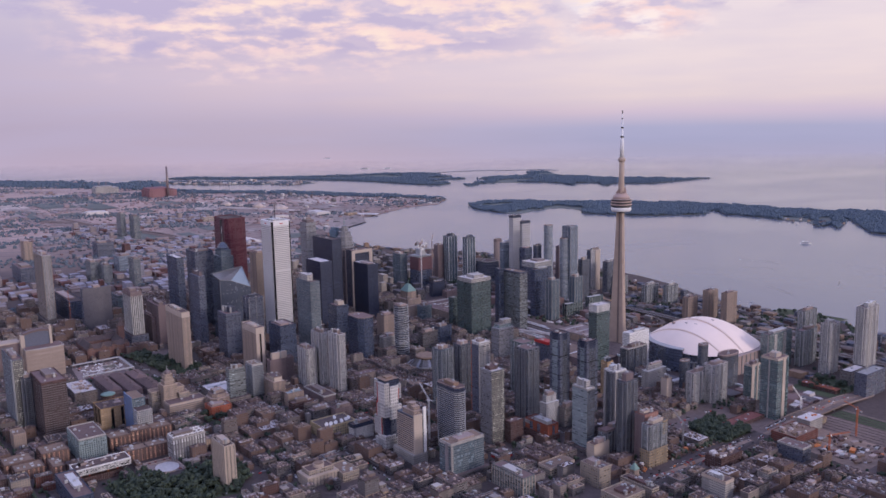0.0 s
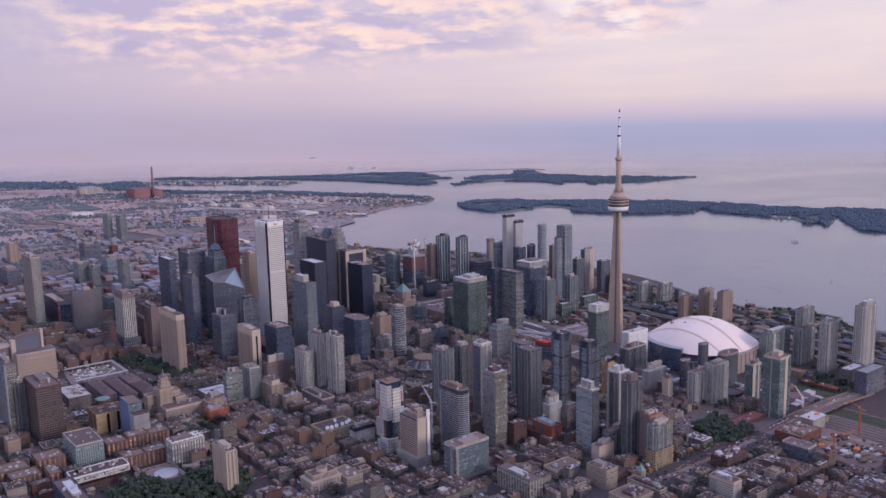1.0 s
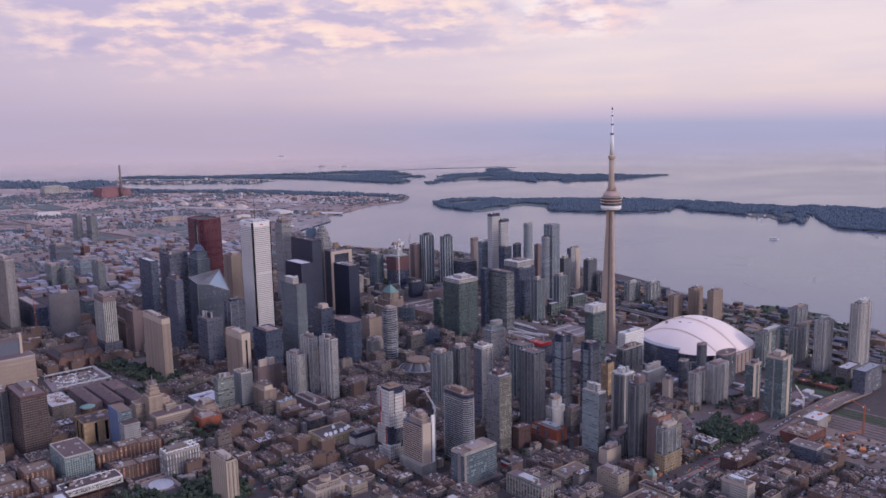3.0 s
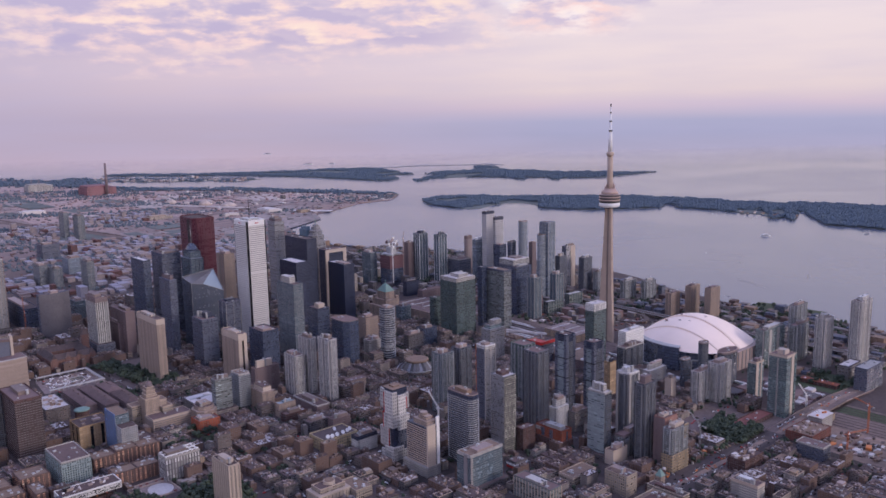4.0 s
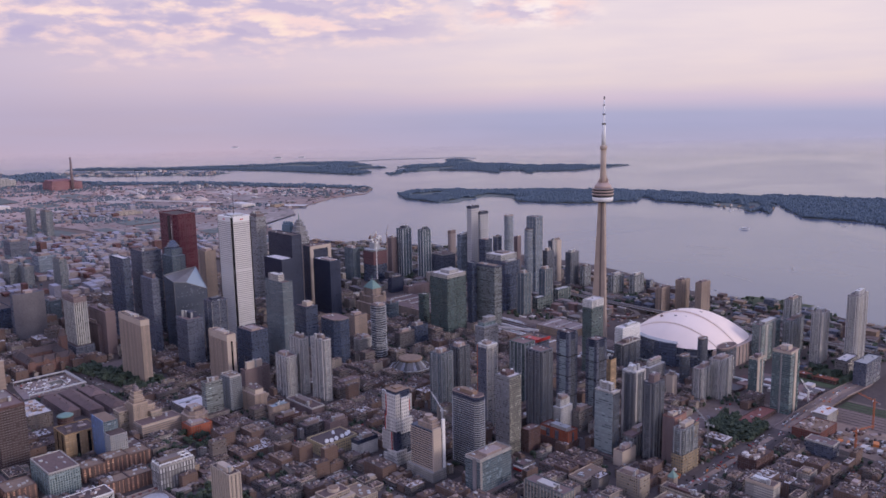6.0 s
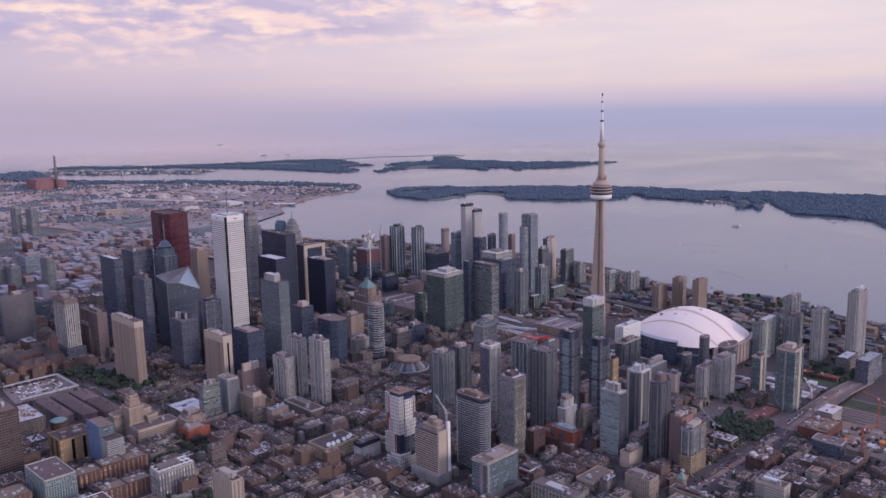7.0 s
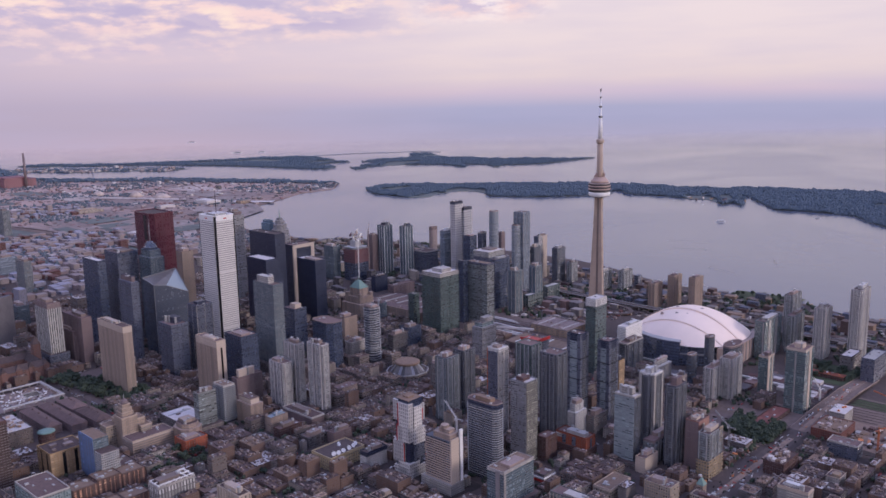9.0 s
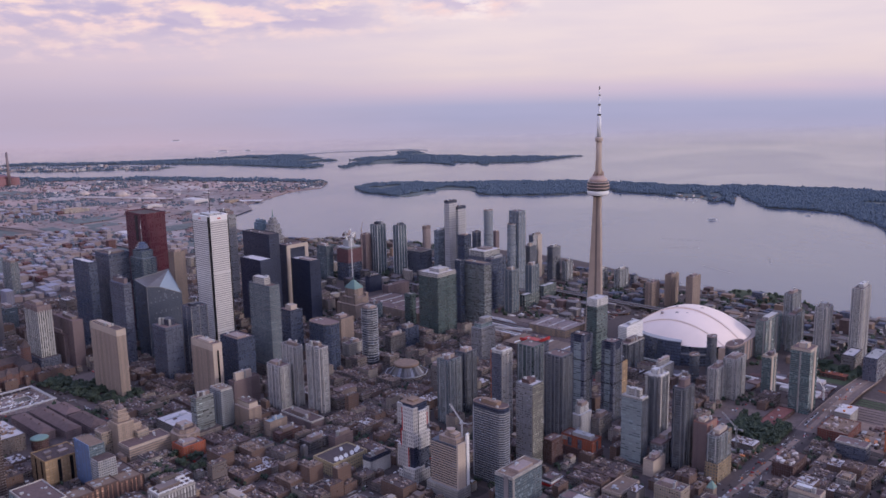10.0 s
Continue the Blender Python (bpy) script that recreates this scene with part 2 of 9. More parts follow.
MAT = {
    "white": facade("white_marble_bands", (0.76, 0.735, 0.715), (0.36, 0.35, 0.36), floor=2.3, bay=50, win_h=0.4, win_w=1.1, vary=0.08, streak=0.0),
    "red": facade("red_granite", (0.115, 0.026, 0.044), (0.085, 0.02, 0.038), bay=2.4, win_h=1.1, win_w=0.55, gloss=0.2, wall_rough=0.3, vary=0.06, coat=0.15),
    "black": facade("black_steel_and_bronze_glass", (0.02, 0.028, 0.06), (0.022, 0.034, 0.08), bay=0.9, win_h=0.7, win_w=0.7, gloss=0.25, wall_rough=0.4, vary=0.3, streak=0.2, coat=0.6),
    "blue": facade("dark_blue_glass", (0.07, 0.088, 0.14), (0.036, 0.055, 0.105), bay=1.3, win_h=0.8, win_w=0.86, gloss=0.2, vary=0.16),
    "slate": facade("slate_grey_glass", (0.145, 0.158, 0.215), (0.05, 0.064, 0.10), bay=1.5, win_h=0.62, win_w=0.8, gloss=0.2, vary=0.22),
    "teal": facade("teal_glass", (0.24, 0.27, 0.30), (0.06, 0.098, 0.125), bay=1.4, win_h=0.72, win_w=0.85, gloss=0.14),
    "green": facade("green_glass", (0.13, 0.17, 0.168), (0.034, 0.064, 0.068), bay=2.6, win_h=0.66, win_w=1.1, gloss=0.2, vary=0.3),
    "greylit": facade("grey_green_curtain_wall", (0.28, 0.29, 0.29), (0.10, 0.122, 0.125), bay=2.8, win_h=0.6, win_w=0.92, gloss=0.2, vary=0.9),
    "condo": facade("grey_condominium_wall", (0.32, 0.33, 0.345), (0.046, 0.068, 0.084), bay=1.7, win_h=0.66, win_w=0.74, vary=0.6),
    "condo_pale": facade("pale_condominium_wall", (0.52, 0.50, 0.50), (0.075, 0.095, 0.115), bay=1.6, win_h=0.6, win_w=0.66, vary=0.6),
    "condo_dark": facade("dark_condominium_wall", (0.15, 0.158, 0.19), (0.03, 0.042, 0.062), bay=1.6, win_h=0.66, win_w=0.74, vary=0.7),
    "beige": facade("beige_concrete_ribs", (0.50, 0.395, 0.325), (0.13, 0.10, 0.092), bay=1.2, win_h=0.9, win_w=0.42, gloss=0.35, vary=0.15),
    "beige_blank": facade("beige_precast", (0.52, 0.42, 0.345), (0.50, 0.405, 0.335), bay=2.4, floor=2.2, win_h=0.93, win_w=0.95, gloss=0.6, vary=0.03, streak=0.1),
    "buff": facade("buff_stone", (0.43, 0.335, 0.28), (0.09, 0.075, 0.075), bay=1.5, win_h=0.55, win_w=0.45, gloss=0.25),
    "mauve": facade("mauve_stone", (0.245, 0.18, 0.185), (0.10, 0.078, 0.09), bay=1.3, win_h=0.55, win_w=0.5, gloss=0.3),
    "brown": facade("brown_precast", (0.085, 0.058, 0.058), (0.125, 0.105, 0.11), bay=2.1, floor=2.0, win_h=0.4, win_w=0.78, gloss=0.25),
    "brick": facade("red_brown_brick", (0.135, 0.075, 0.07), (0.06, 0.055, 0.065), bay=1.6, win_h=0.5, win_w=0.45, gloss=0.2),
    "orange": facade("orange_brick", (0.40, 0.115, 0.065), (0.10, 0.07, 0.07), bay=2.2, win_h=0.4, win_w=0.35, gloss=0.25),
    "orange_row": facade("orange_brown_brick_rows", (0.17, 0.115, 0.105), (0.46, 0.215, 0.125), bay=3.6, win_h=0.72, win_w=0.42, gloss=0.6, vary=0.5),
    "yellow": facade("yellow_stone", (0.50, 0.39, 0.255), (0.07, 0.06, 0.06), bay=2.1, floor=2.3, win_h=0.62, win_w=0.6, gloss=0.2),
    "ochre": facade("ochre_panels", (0.43, 0.29, 0.15), (0.30, 0.20, 0.11), bay=2.6, floor=1.8, win_h=0.85, win_w=0.9, gloss=0.4),
    "whitepanel": facade("white_panels", (0.72, 0.71, 0.70), (0.07, 0.07, 0.08), bay=1.3, floor=1.7, win_h=0.62, win_w=0.42, gloss=0.3),
    "boxpanel": facade("white_box_panels", (0.72, 0.70, 0.69), (0.04, 0.04, 0.05), bay=1.9, floor=2.8, win_h=0.56, win_w=0.38, gloss=0.3),
    "whiteband": facade("white_balcony_bands", (0.80, 0.79, 0.78), (0.20, 0.20, 0.22), bay=60, floor=1.75, win_h=0.42, win_w=1.1, gloss=0.4, vary=0.1, streak=0.0),
    "seaglass": facade("sea_green_glass", (0.19, 0.25, 0.26), (0.05, 0.10, 0.108), bay=1.4, win_h=0.72, win_w=0.85, gloss=0.16, vary=0.5),
    "beacon_stone": facade("warm_beacon_stone", (0.46, 0.365, 0.295), (0.12, 0.095, 0.09), bay=1.5, floor=1.9, win_h=0.62, win_w=0.42, gloss=0.3, vary=0.25),
    "bowed_stone": facade("banded_bowed_stone", (0.42, 0.335, 0.285), (0.36, 0.285, 0.245), bay=90, floor=4.2, win_h=0.5, win_w=1.1, gloss=0.6, vary=0.03, streak=0.1, coat=0.0),
    "pale": facade("pale_concrete", (0.56, 0.53, 0.50), (0.10, 0.10, 0.11), bay=1.8, floor=1.8, win_h=0.42, win_w=0.82, gloss=0.25),
    "stripe": facade("white_vertical_piers", (0.62, 0.60, 0.58), (0.11, 0.12, 0.12), bay=2.2, win_h=0.95, win_w=0.55, gloss=0.2),
    "low_brick": facade("assorted_brick", (0.2, 0.08, 0.06), (0.055, 0.05, 0.055), bay=1.7, floor=1.8, win_h=0.5, win_w=0.45, gloss=0.25,
                        palette=[(0.115, 0.056, 0.052), (0.165, 0.07, 0.06), (0.088, 0.05, 0.048), (0.185, 0.12, 0.10), (0.14, 0.054, 0.05), (0.19, 0.074, 0.06), (0.10, 0.064, 0.063)]),
    "low_pale": facade("assorted_render_and_stone", (0.4, 0.36, 0.32), (0.075, 0.07, 0.075), bay=1.8, floor=1.8, win_h=0.5, win_w=0.55, gloss=0.25,
                       palette=[(0.42, 0.36, 0.31), (0.34, 0.29, 0.26), (0.48, 0.42, 0.36), (0.30, 0.27, 0.26), (0.44, 0.33, 0.24), (0.52, 0.48, 0.44)]),
    "low_grey": facade("assorted_grey_concrete", (0.25, 0.24, 0.25), (0.06, 0.065, 0.075), bay=1.6, floor=1.8, win_h=0.55, win_w=0.75, gloss=0.2,
                       palette=[(0.19, 0.168, 0.17), (0.26, 0.23, 0.22), (0.14, 0.126, 0.132), (0.22, 0.178, 0.165), (0.11, 0.097, 0.107)]),
    # haze imitated in the far city's colours: paler than near brick and roofs
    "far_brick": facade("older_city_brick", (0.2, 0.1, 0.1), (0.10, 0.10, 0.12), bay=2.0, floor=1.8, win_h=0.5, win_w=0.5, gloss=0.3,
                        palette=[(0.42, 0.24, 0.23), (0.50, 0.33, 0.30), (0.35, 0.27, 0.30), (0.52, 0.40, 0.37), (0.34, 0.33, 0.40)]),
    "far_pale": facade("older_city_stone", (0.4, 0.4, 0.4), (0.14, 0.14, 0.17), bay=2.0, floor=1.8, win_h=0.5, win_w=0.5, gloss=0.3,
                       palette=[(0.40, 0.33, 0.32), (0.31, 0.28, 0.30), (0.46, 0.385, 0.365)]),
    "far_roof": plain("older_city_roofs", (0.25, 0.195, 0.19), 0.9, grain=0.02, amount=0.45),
    "roof": plain("roof_gravel", (0.145, 0.096, 0.090), 0.9, grain=0.35, amount=0.3, vary=0.5),
    "roof_dark": plain("roof_tar", (0.088, 0.064, 0.062), 0.9, grain=0.35, amount=0.35, vary=0.4),
    "roof_white": plain("roof_white_membrane", (0.54, 0.50, 0.49), 0.7, grain=0.3, amount=0.2, vary=0.2),
    "roof_brown": plain("roof_brown", (0.225, 0.155, 0.115), 0.9, grain=0.3, amount=0.35),
    "metal": plain("galvanised_metal", (0.42, 0.42, 0.43), 0.45, 0.3, vary=0.3),
    "mech": plain("plant_room_cladding", (0.285, 0.22, 0.20), 0.7, vary=0.6),
    "slab": plain("balcony_concrete", (0.36, 0.36, 0.37), 0.8, vary=0.15),
    "slab_dark": plain("dark_balcony_concrete", (0.20, 0.20, 0.215), 0.8, vary=0.15),
    "pale_fin": plain("pale_concrete_fins", (0.50, 0.47, 0.46), 0.8, grain=0.4, amount=0.2),
    "buff_band": plain("buff_spandrel_bands", (0.40, 0.315, 0.265), 0.8, grain=0.4, amount=0.2),
    "rail_dark": plain("dark_balcony_fronts", (0.13, 0.14, 0.16), 0.4, grain=0.9, amount=0.5, cells=0.28),
    "rail_grey": plain("grey_balcony_fronts", (0.22, 0.235, 0.25), 0.4, grain=0.9, amount=0.5, cells=0.28),
    "rail_pale": plain("pale_balcony_fronts", (0.36, 0.36, 0.36), 0.5, grain=0.9, amount=0.45, cells=0.28),
    "concrete": plain("tower_concrete", (0.42, 0.33, 0.27), 0.85, grain=0.12, amount=0.16),
    "white_paint": plain("white_paint", (0.74, 0.73, 0.73), 0.5, grain=0.4, amount=0.08),
    "red_paint": plain("red_paint", (0.42, 0.03, 0.03), 0.5, grain=0.4, amount=0.15),
    "orange_paint": plain("orange_paint", (0.55, 0.18, 0.05), 0.5, grain=0.4, amount=0.15),
    "crane_orange": plain("weathered_crane_orange", (0.40, 0.12, 0.05), 0.6, grain=0.4, amount=0.2),
    "brick_red": plain("brick_red_paving", (0.20, 0.075, 0.066), 0.9, grain=0.3, amount=0.4),
    "yellow_paint": plain("yellow_paint", (0.60, 0.40, 0.08), 0.5, grain=0.4, amount=0.15),
    "pod_dark": plain("dark_pod_glazing", (0.06, 0.055, 0.055), 0.25, grain=0.5, amount=0.2),
    "pod_pink": plain("pod_cladding", (0.44, 0.32, 0.28), 0.6, grain=0.5, amount=0.2),
    "dome": plain("white_dome_membrane", (0.88, 0.72, 0.62), 0.55, grain=0.06, amount=0.05, bump=0.05),
    "navy": facade("navy_stadium_glass", (0.10, 0.12, 0.17), (0.045, 0.06, 0.105), bay=3.0, floor=3.0, win_h=0.8, win_w=0.9, gloss=0.2),
    "copper": plain("green_copper", (0.17, 0.265, 0.235), 0.7, grain=0.4, amount=0.25),
    "sky_glass": plain("pale_blue_glass_roof", (0.27, 0.33, 0.38), 0.25, grain=0.1, amount=0.1, bump=0.02),
    "grey_glass": plain("grey_glass_roof", (0.13, 0.12, 0.12), 0.2, grain=0.2, amount=0.25, bump=0.02),
    "blue_panel": facade("blue_panels", (0.24, 0.34, 0.54), (0.045, 0.09, 0.25), bay=4.2, floor=2.0, win_h=0.95, win_w=0.5, gloss=0.3, vary=0.6),
    "black_strip": plain("black_glazing_strip", (0.012, 0.012, 0.016), 0.2, amount=0.2, bump=0.02),
    "asphalt": plain("asphalt", (0.075, 0.067, 0.068), 0.9, grain=0.25, amount=0.3),
    "street": plain("worn_road_surface", (0.092, 0.070, 0.065), 0.9, grain=0.2, amount=0.3),
    "earth": plain("sandy_road_bed", (0.24, 0.17, 0.135), 0.9, grain=0.12, amount=0.5),
    "pavement": plain("city_block_pavement", (0.078, 0.058, 0.055), 0.9, grain=0.3, amount=0.4, vary=0.5),
    "wake": plain("rippled_wake", (0.06, 0.065, 0.09), 0.3, grain=0.2, amount=0.4, bump=0.5),
    "ballast": plain("brown_ballast", (0.17, 0.125, 0.11), 0.95, grain=0.2, amount=0.4),
    "skirt_glass": plain("streaked_glass_skirt", (0.22, 0.22, 0.25), 0.2, grain=0.6, amount=0.5, bump=0.02),
    "yard": plain("stony_yard", (0.29, 0.24, 0.225), 0.9, grain=0.06, amount=0.6),
    "grass": plain("park_grass", (0.055, 0.07, 0.035), 0.95, grain=0.25, amount=0.4),
    "bark": plain("bark", (0.07, 0.05, 0.04), 0.9),
}


def foliage(name, dark, light):
    m, nt, p = material(name)
    g = nt.nodes.new("ShaderNodeNewGeometry").outputs["Random Per Island"]
    o = nt.nodes.new("ShaderNodeObjectInfo").outputs["Random"]
    co = nt.nodes.new("ShaderNodeTexCoord").outputs["Object"]
    f = math_node(nt, "ADD", math_node(nt, "MULTIPLY", g, 0.55), math_node(nt, "ADD", math_node(nt, "MULTIPLY", o, 0.2), math_node(nt, "MULTIPLY", noise_tex(nt, co, 1.2, 4.0), 0.25)))
    nt.links.new(ramp(nt, f, [(0.1, dark), (0.9, light)]), p.inputs["Base Color"])
    p.inputs["Roughness"].default_value = 0.85
    return m


MAT["mosaic"] = facade("cream_and_dark_mosaic_panels", (0.045, 0.05, 0.06), (0.32, 0.30, 0.25), floor=1.75, bay=1.3, win_h=0.72, win_w=0.6, gloss=0.4, vary=0.92)
MAT["lattice"] = facade("white_lattice_panels", (0.62, 0.61, 0.58), (0.10, 0.115, 0.12), floor=1.75, bay=1.5, win_h=0.62, win_w=0.62, gloss=0.3, vary=0.9, streak=0.5)
MAT["grid"] = facade("light_grey_frame_grid", (0.36, 0.35, 0.36), (0.085, 0.095, 0.115), floor=1.75, bay=1.55, win_h=0.6, win_w=0.72, gloss=0.2, vary=0.6, streak=0.35)
MAT["banded"] = facade("pale_teal_bands", (0.36, 0.41, 0.44), (0.13, 0.17, 0.19), floor=1.75, bay=3.0, win_h=0.5, win_w=0.94, gloss=0.2, vary=0.4, streak=0.2)
MAT["salmon"] = facade("salmon_panels", (0.44, 0.235, 0.19), (0.30, 0.15, 0.125), bay=2.6, win_h=0.9, win_w=0.5, gloss=0.6, vary=0.15)
MAT["ice"] = facade("pale_blue_grey_glass", (0.29, 0.33, 0.385), (0.105, 0.145, 0.195), bay=1.5, win_h=0.7, win_w=0.8, gloss=0.16, vary=0.4)
MAT["slits"] = facade("grey_wall_with_white_slits", (0.22, 0.21, 0.22), (0.36, 0.35, 0.35), floor=4.4, bay=2.3, win_h=0.85, win_w=0.45, gloss=0.5, vary=0.7)
MAT["stripe_pink"] = facade("pinkish_piers", (0.42, 0.34, 0.33), (0.16, 0.13, 0.14), bay=1.6, win_h=0.95, win_w=0.5, gloss=0.3, vary=0.2)
# paler and bluer than near leaves: distance haze is in the colour
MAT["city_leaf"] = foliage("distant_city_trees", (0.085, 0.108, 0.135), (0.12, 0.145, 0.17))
MAT["netting"] = facade("dull_red_netting", (0.17, 0.055, 0.07), (0.10, 0.036, 0.05), bay=1.6, floor=2.0, win_h=0.7, win_w=0.8, gloss=0.7, vary=0.5)
MAT["beigegrid"] = facade("beige_frame_grid", (0.45, 0.38, 0.31), (0.075, 0.07, 0.075), floor=2.0, bay=1.7, win_h=0.62, win_w=0.62, gloss=0.2, vary=0.5, streak=0.3)
MAT["cream"] = facade("cream_piers", (0.54, 0.46, 0.385), (0.11, 0.095, 0.095), floor=1.75, bay=3.0, win_h=0.8, win_w=0.3, gloss=0.3, vary=0.4, streak=0.4)
MAT["plaza"] = plain("pinkish_paving", (0.255, 0.195, 0.183), 0.9, grain=0.3, amount=0.4)
MAT["steelglass"] = facade("steel_blue_glass", (0.10, 0.12, 0.16), (0.07, 0.086, 0.125), bay=1.6, win_h=0.8, win_w=0.85, gloss=0.14, vary=0.15)
MAT["bold"] = facade("bold_white_balcony_pattern", (0.56, 0.55, 0.56), (0.15, 0.16, 0.19), floor=3.5, bay=4.2, win_h=0.55, win_w=0.6, gloss=0.3, vary=0.8, streak=0.6)
MAT["lift_glass"] = plain("lift_glazing", (0.17, 0.135, 0.125), 0.4, amount=0.25)
# far maroon brick made pinker and paler, with haze in its colour
MAT["maroon"] = facade("weathered_maroon_brick", (0.29, 0.125, 0.145), (0.22, 0.10, 0.12), bay=6, floor=6, win_h=0.6, win_w=0.5, gloss=0.5, vary=0.2)
MAT["sand"] = plain("pale_sand", (0.46, 0.385, 0.35), 0.95, grain=0.06, amount=0.45)
MAT["beigeband"] = facade("beige_window_bands", (0.43, 0.345, 0.295), (0.12, 0.105, 0.11), floor=1.9, bay=4.0, win_h=0.45, win_w=0.94, gloss=0.25, vary=0.3, streak=0.2)
# grass paled for the far shores, haze put into its colour
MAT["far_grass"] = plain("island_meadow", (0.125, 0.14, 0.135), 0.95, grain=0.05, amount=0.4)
MAT["grey_blank"] = facade("blank_grey_panels", (0.30, 0.27, 0.285), (0.29, 0.262, 0.277), bay=2.4, floor=2.2, win_h=0.93, win_w=0.95, gloss=0.6, vary=0.03, streak=0.2, coat=0.0)
MAT["teal_pale"] = facade("pale_green_glass", (0.34, 0.41, 0.42), (0.09, 0.14, 0.155), bay=1.8, win_h=0.66, win_w=0.62, gloss=0.16, vary=0.7, streak=0.8)
MAT["bright_blue_glass"] = facade("bright_blue_glass", (0.20, 0.29, 0.37), (0.11, 0.18, 0.25), bay=1.6, win_h=0.8, win_w=0.85, gloss=0.12)
MAT["leaf"] = foliage("summer_leaves", (0.018, 0.030, 0.023), (0.054, 0.074, 0.044))
# blue-grey woods: haze over the water painted into the leaf colour
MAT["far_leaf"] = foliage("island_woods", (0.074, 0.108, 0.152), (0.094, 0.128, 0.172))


def make_water():
    m, nt, p = material("lake_water")
    co = nt.nodes.new("ShaderNodeNewGeometry").outputs["Position"]
    wide, fine = noise_tex(nt, co, 0.0022, 4.0, 0.55, 0.6), noise_tex(nt, co, 0.06, 4.0, 0.6)
    nt.links.new(ramp(nt, wide, [(0.3, (0.095, 0.118, 0.175)), (0.75, (0.13, 0.148, 0.20))]), p.inputs["Base Color"])
    nt.links.new(math_node(nt, "MULTIPLY_ADD", wide, 0.22, 0.09), p.inputs["Roughness"])
    p.inputs["IOR"].default_value = 1.33
    p.inputs["Specular Tint"].default_value = (0.93, 0.97, 1.0, 1.0)
    b = nt.nodes.new("ShaderNodeBump")
    b.inputs["Strength"].default_value, b.inputs["Distance"].default_value = 0.25, 0.6
    nt.links.new(fine, b.inputs["Height"])
    nt.links.new(b.outputs[0], p.inputs["Normal"])
    # far out the lake turns transparent with distance, imitating haze before the sky
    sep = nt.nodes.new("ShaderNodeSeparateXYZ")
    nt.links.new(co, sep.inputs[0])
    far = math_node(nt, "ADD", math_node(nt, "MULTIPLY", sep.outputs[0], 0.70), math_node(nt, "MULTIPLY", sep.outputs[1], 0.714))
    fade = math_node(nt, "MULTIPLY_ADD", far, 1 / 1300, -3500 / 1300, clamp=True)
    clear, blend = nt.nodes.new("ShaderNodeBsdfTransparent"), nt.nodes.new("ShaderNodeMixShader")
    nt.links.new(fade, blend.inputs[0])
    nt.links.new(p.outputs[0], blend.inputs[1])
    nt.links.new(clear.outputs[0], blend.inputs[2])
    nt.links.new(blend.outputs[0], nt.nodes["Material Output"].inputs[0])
    return m


def make_land():
    """Ground between the buildings: streets and yards near by, earth, grass and yards under painted haze farther out.
    """
    m, nt, p = material("city_ground")
    co = nt.nodes.new("ShaderNodeNewGeometry").outputs["Position"]
    fine = noise_tex(nt, co, 0.25, 5.0, 0.65)
    sep = nt.nodes.new("ShaderNodeSeparateXYZ")
    nt.links.new(co, sep.inputs[0])
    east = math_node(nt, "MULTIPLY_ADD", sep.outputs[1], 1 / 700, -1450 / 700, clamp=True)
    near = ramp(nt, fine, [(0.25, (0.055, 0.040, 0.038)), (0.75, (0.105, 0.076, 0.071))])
    lots = nt.nodes.new("ShaderNodeCombineXYZ")
    nt.links.new(math_node(nt, "MULTIPLY_ADD", sep.outputs[0], 0.27, math_node(nt, "MULTIPLY", sep.outputs[1], -0.10)), lots.inputs[0])
    nt.links.new(math_node(nt, "MULTIPLY_ADD", sep.outputs[0], 0.45, math_node(nt, "MULTIPLY", sep.outputs[1], 1.25)), lots.inputs[1])
    mid = noise_tex(nt, lots.outputs[0], 0.016, 6.0, 0.62, 0.5)
    # earth, grass and yard tones lightened to imitate haze over the far ground
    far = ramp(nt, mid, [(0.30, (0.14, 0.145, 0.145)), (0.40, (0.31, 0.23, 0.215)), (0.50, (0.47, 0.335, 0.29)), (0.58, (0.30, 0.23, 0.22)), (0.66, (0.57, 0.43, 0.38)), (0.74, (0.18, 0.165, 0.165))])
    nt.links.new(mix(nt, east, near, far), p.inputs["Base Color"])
    p.inputs["Roughness"].default_value = 0.95
    return m


MAT["water"], MAT["land"] = make_water(), make_land()

# ---------------------------------------------------------------- building kit
GRID = radians(-5)                              # the street grid's turn
CG, SG = math.cos(GRID), math.sin(GRID)
rnd = random.Random(7)


def W(u, v):
    """Street-grid coordinates (u to the lake, v to the east) as world x, y."""
    return u * CG - v * SG, u * SG + v * CG


def level(u):
    """Height of the ground above the lake."""
    return min(9.0, max(1.5, 1.5 + (960 - u) * 0.0105))


def at_grid(u, v, z=None, turn=0):
    x, y = W(u, v)
    return pose(x, y, level(u) if z is None else z, 0, 0, -5 + turn)


def mesh_of(name, bm, mat):
    me = bpy.data.meshes.new(name)
    bm.to_mesh(me)
    bm.free()
    me.materials.append(mat)
    return me


def part(name, bm, mat, parent, label="", kind=""):
    ob = new(name, mesh_of(name, bm, MAT[mat] if isinstance(mat, str) else mat))
    ob.parent = parent
    return tagged(ob, label, kind=kind)


def thing(name, m, label, category, group="", kind=""):
    ob = new(name)
    ob.empty_display_size = 1
    ob.matrix_basis = m
    return tagged(ob, label, category, group, kind)


def rect(x0, y0, x1, y1):
    return [(x0, y0), (x1, y0), (x1, y1), (x0, y1)]


def disc(cx, cy, rx, ry=None, n=16, a0=0.0):
    ry = rx if ry is None else ry
    return [(cx + rx * math.cos(a0 + 2 * math.pi * i / n), cy + ry * math.sin(a0 + 2 * math.pi * i / n)) for i in range(n)]


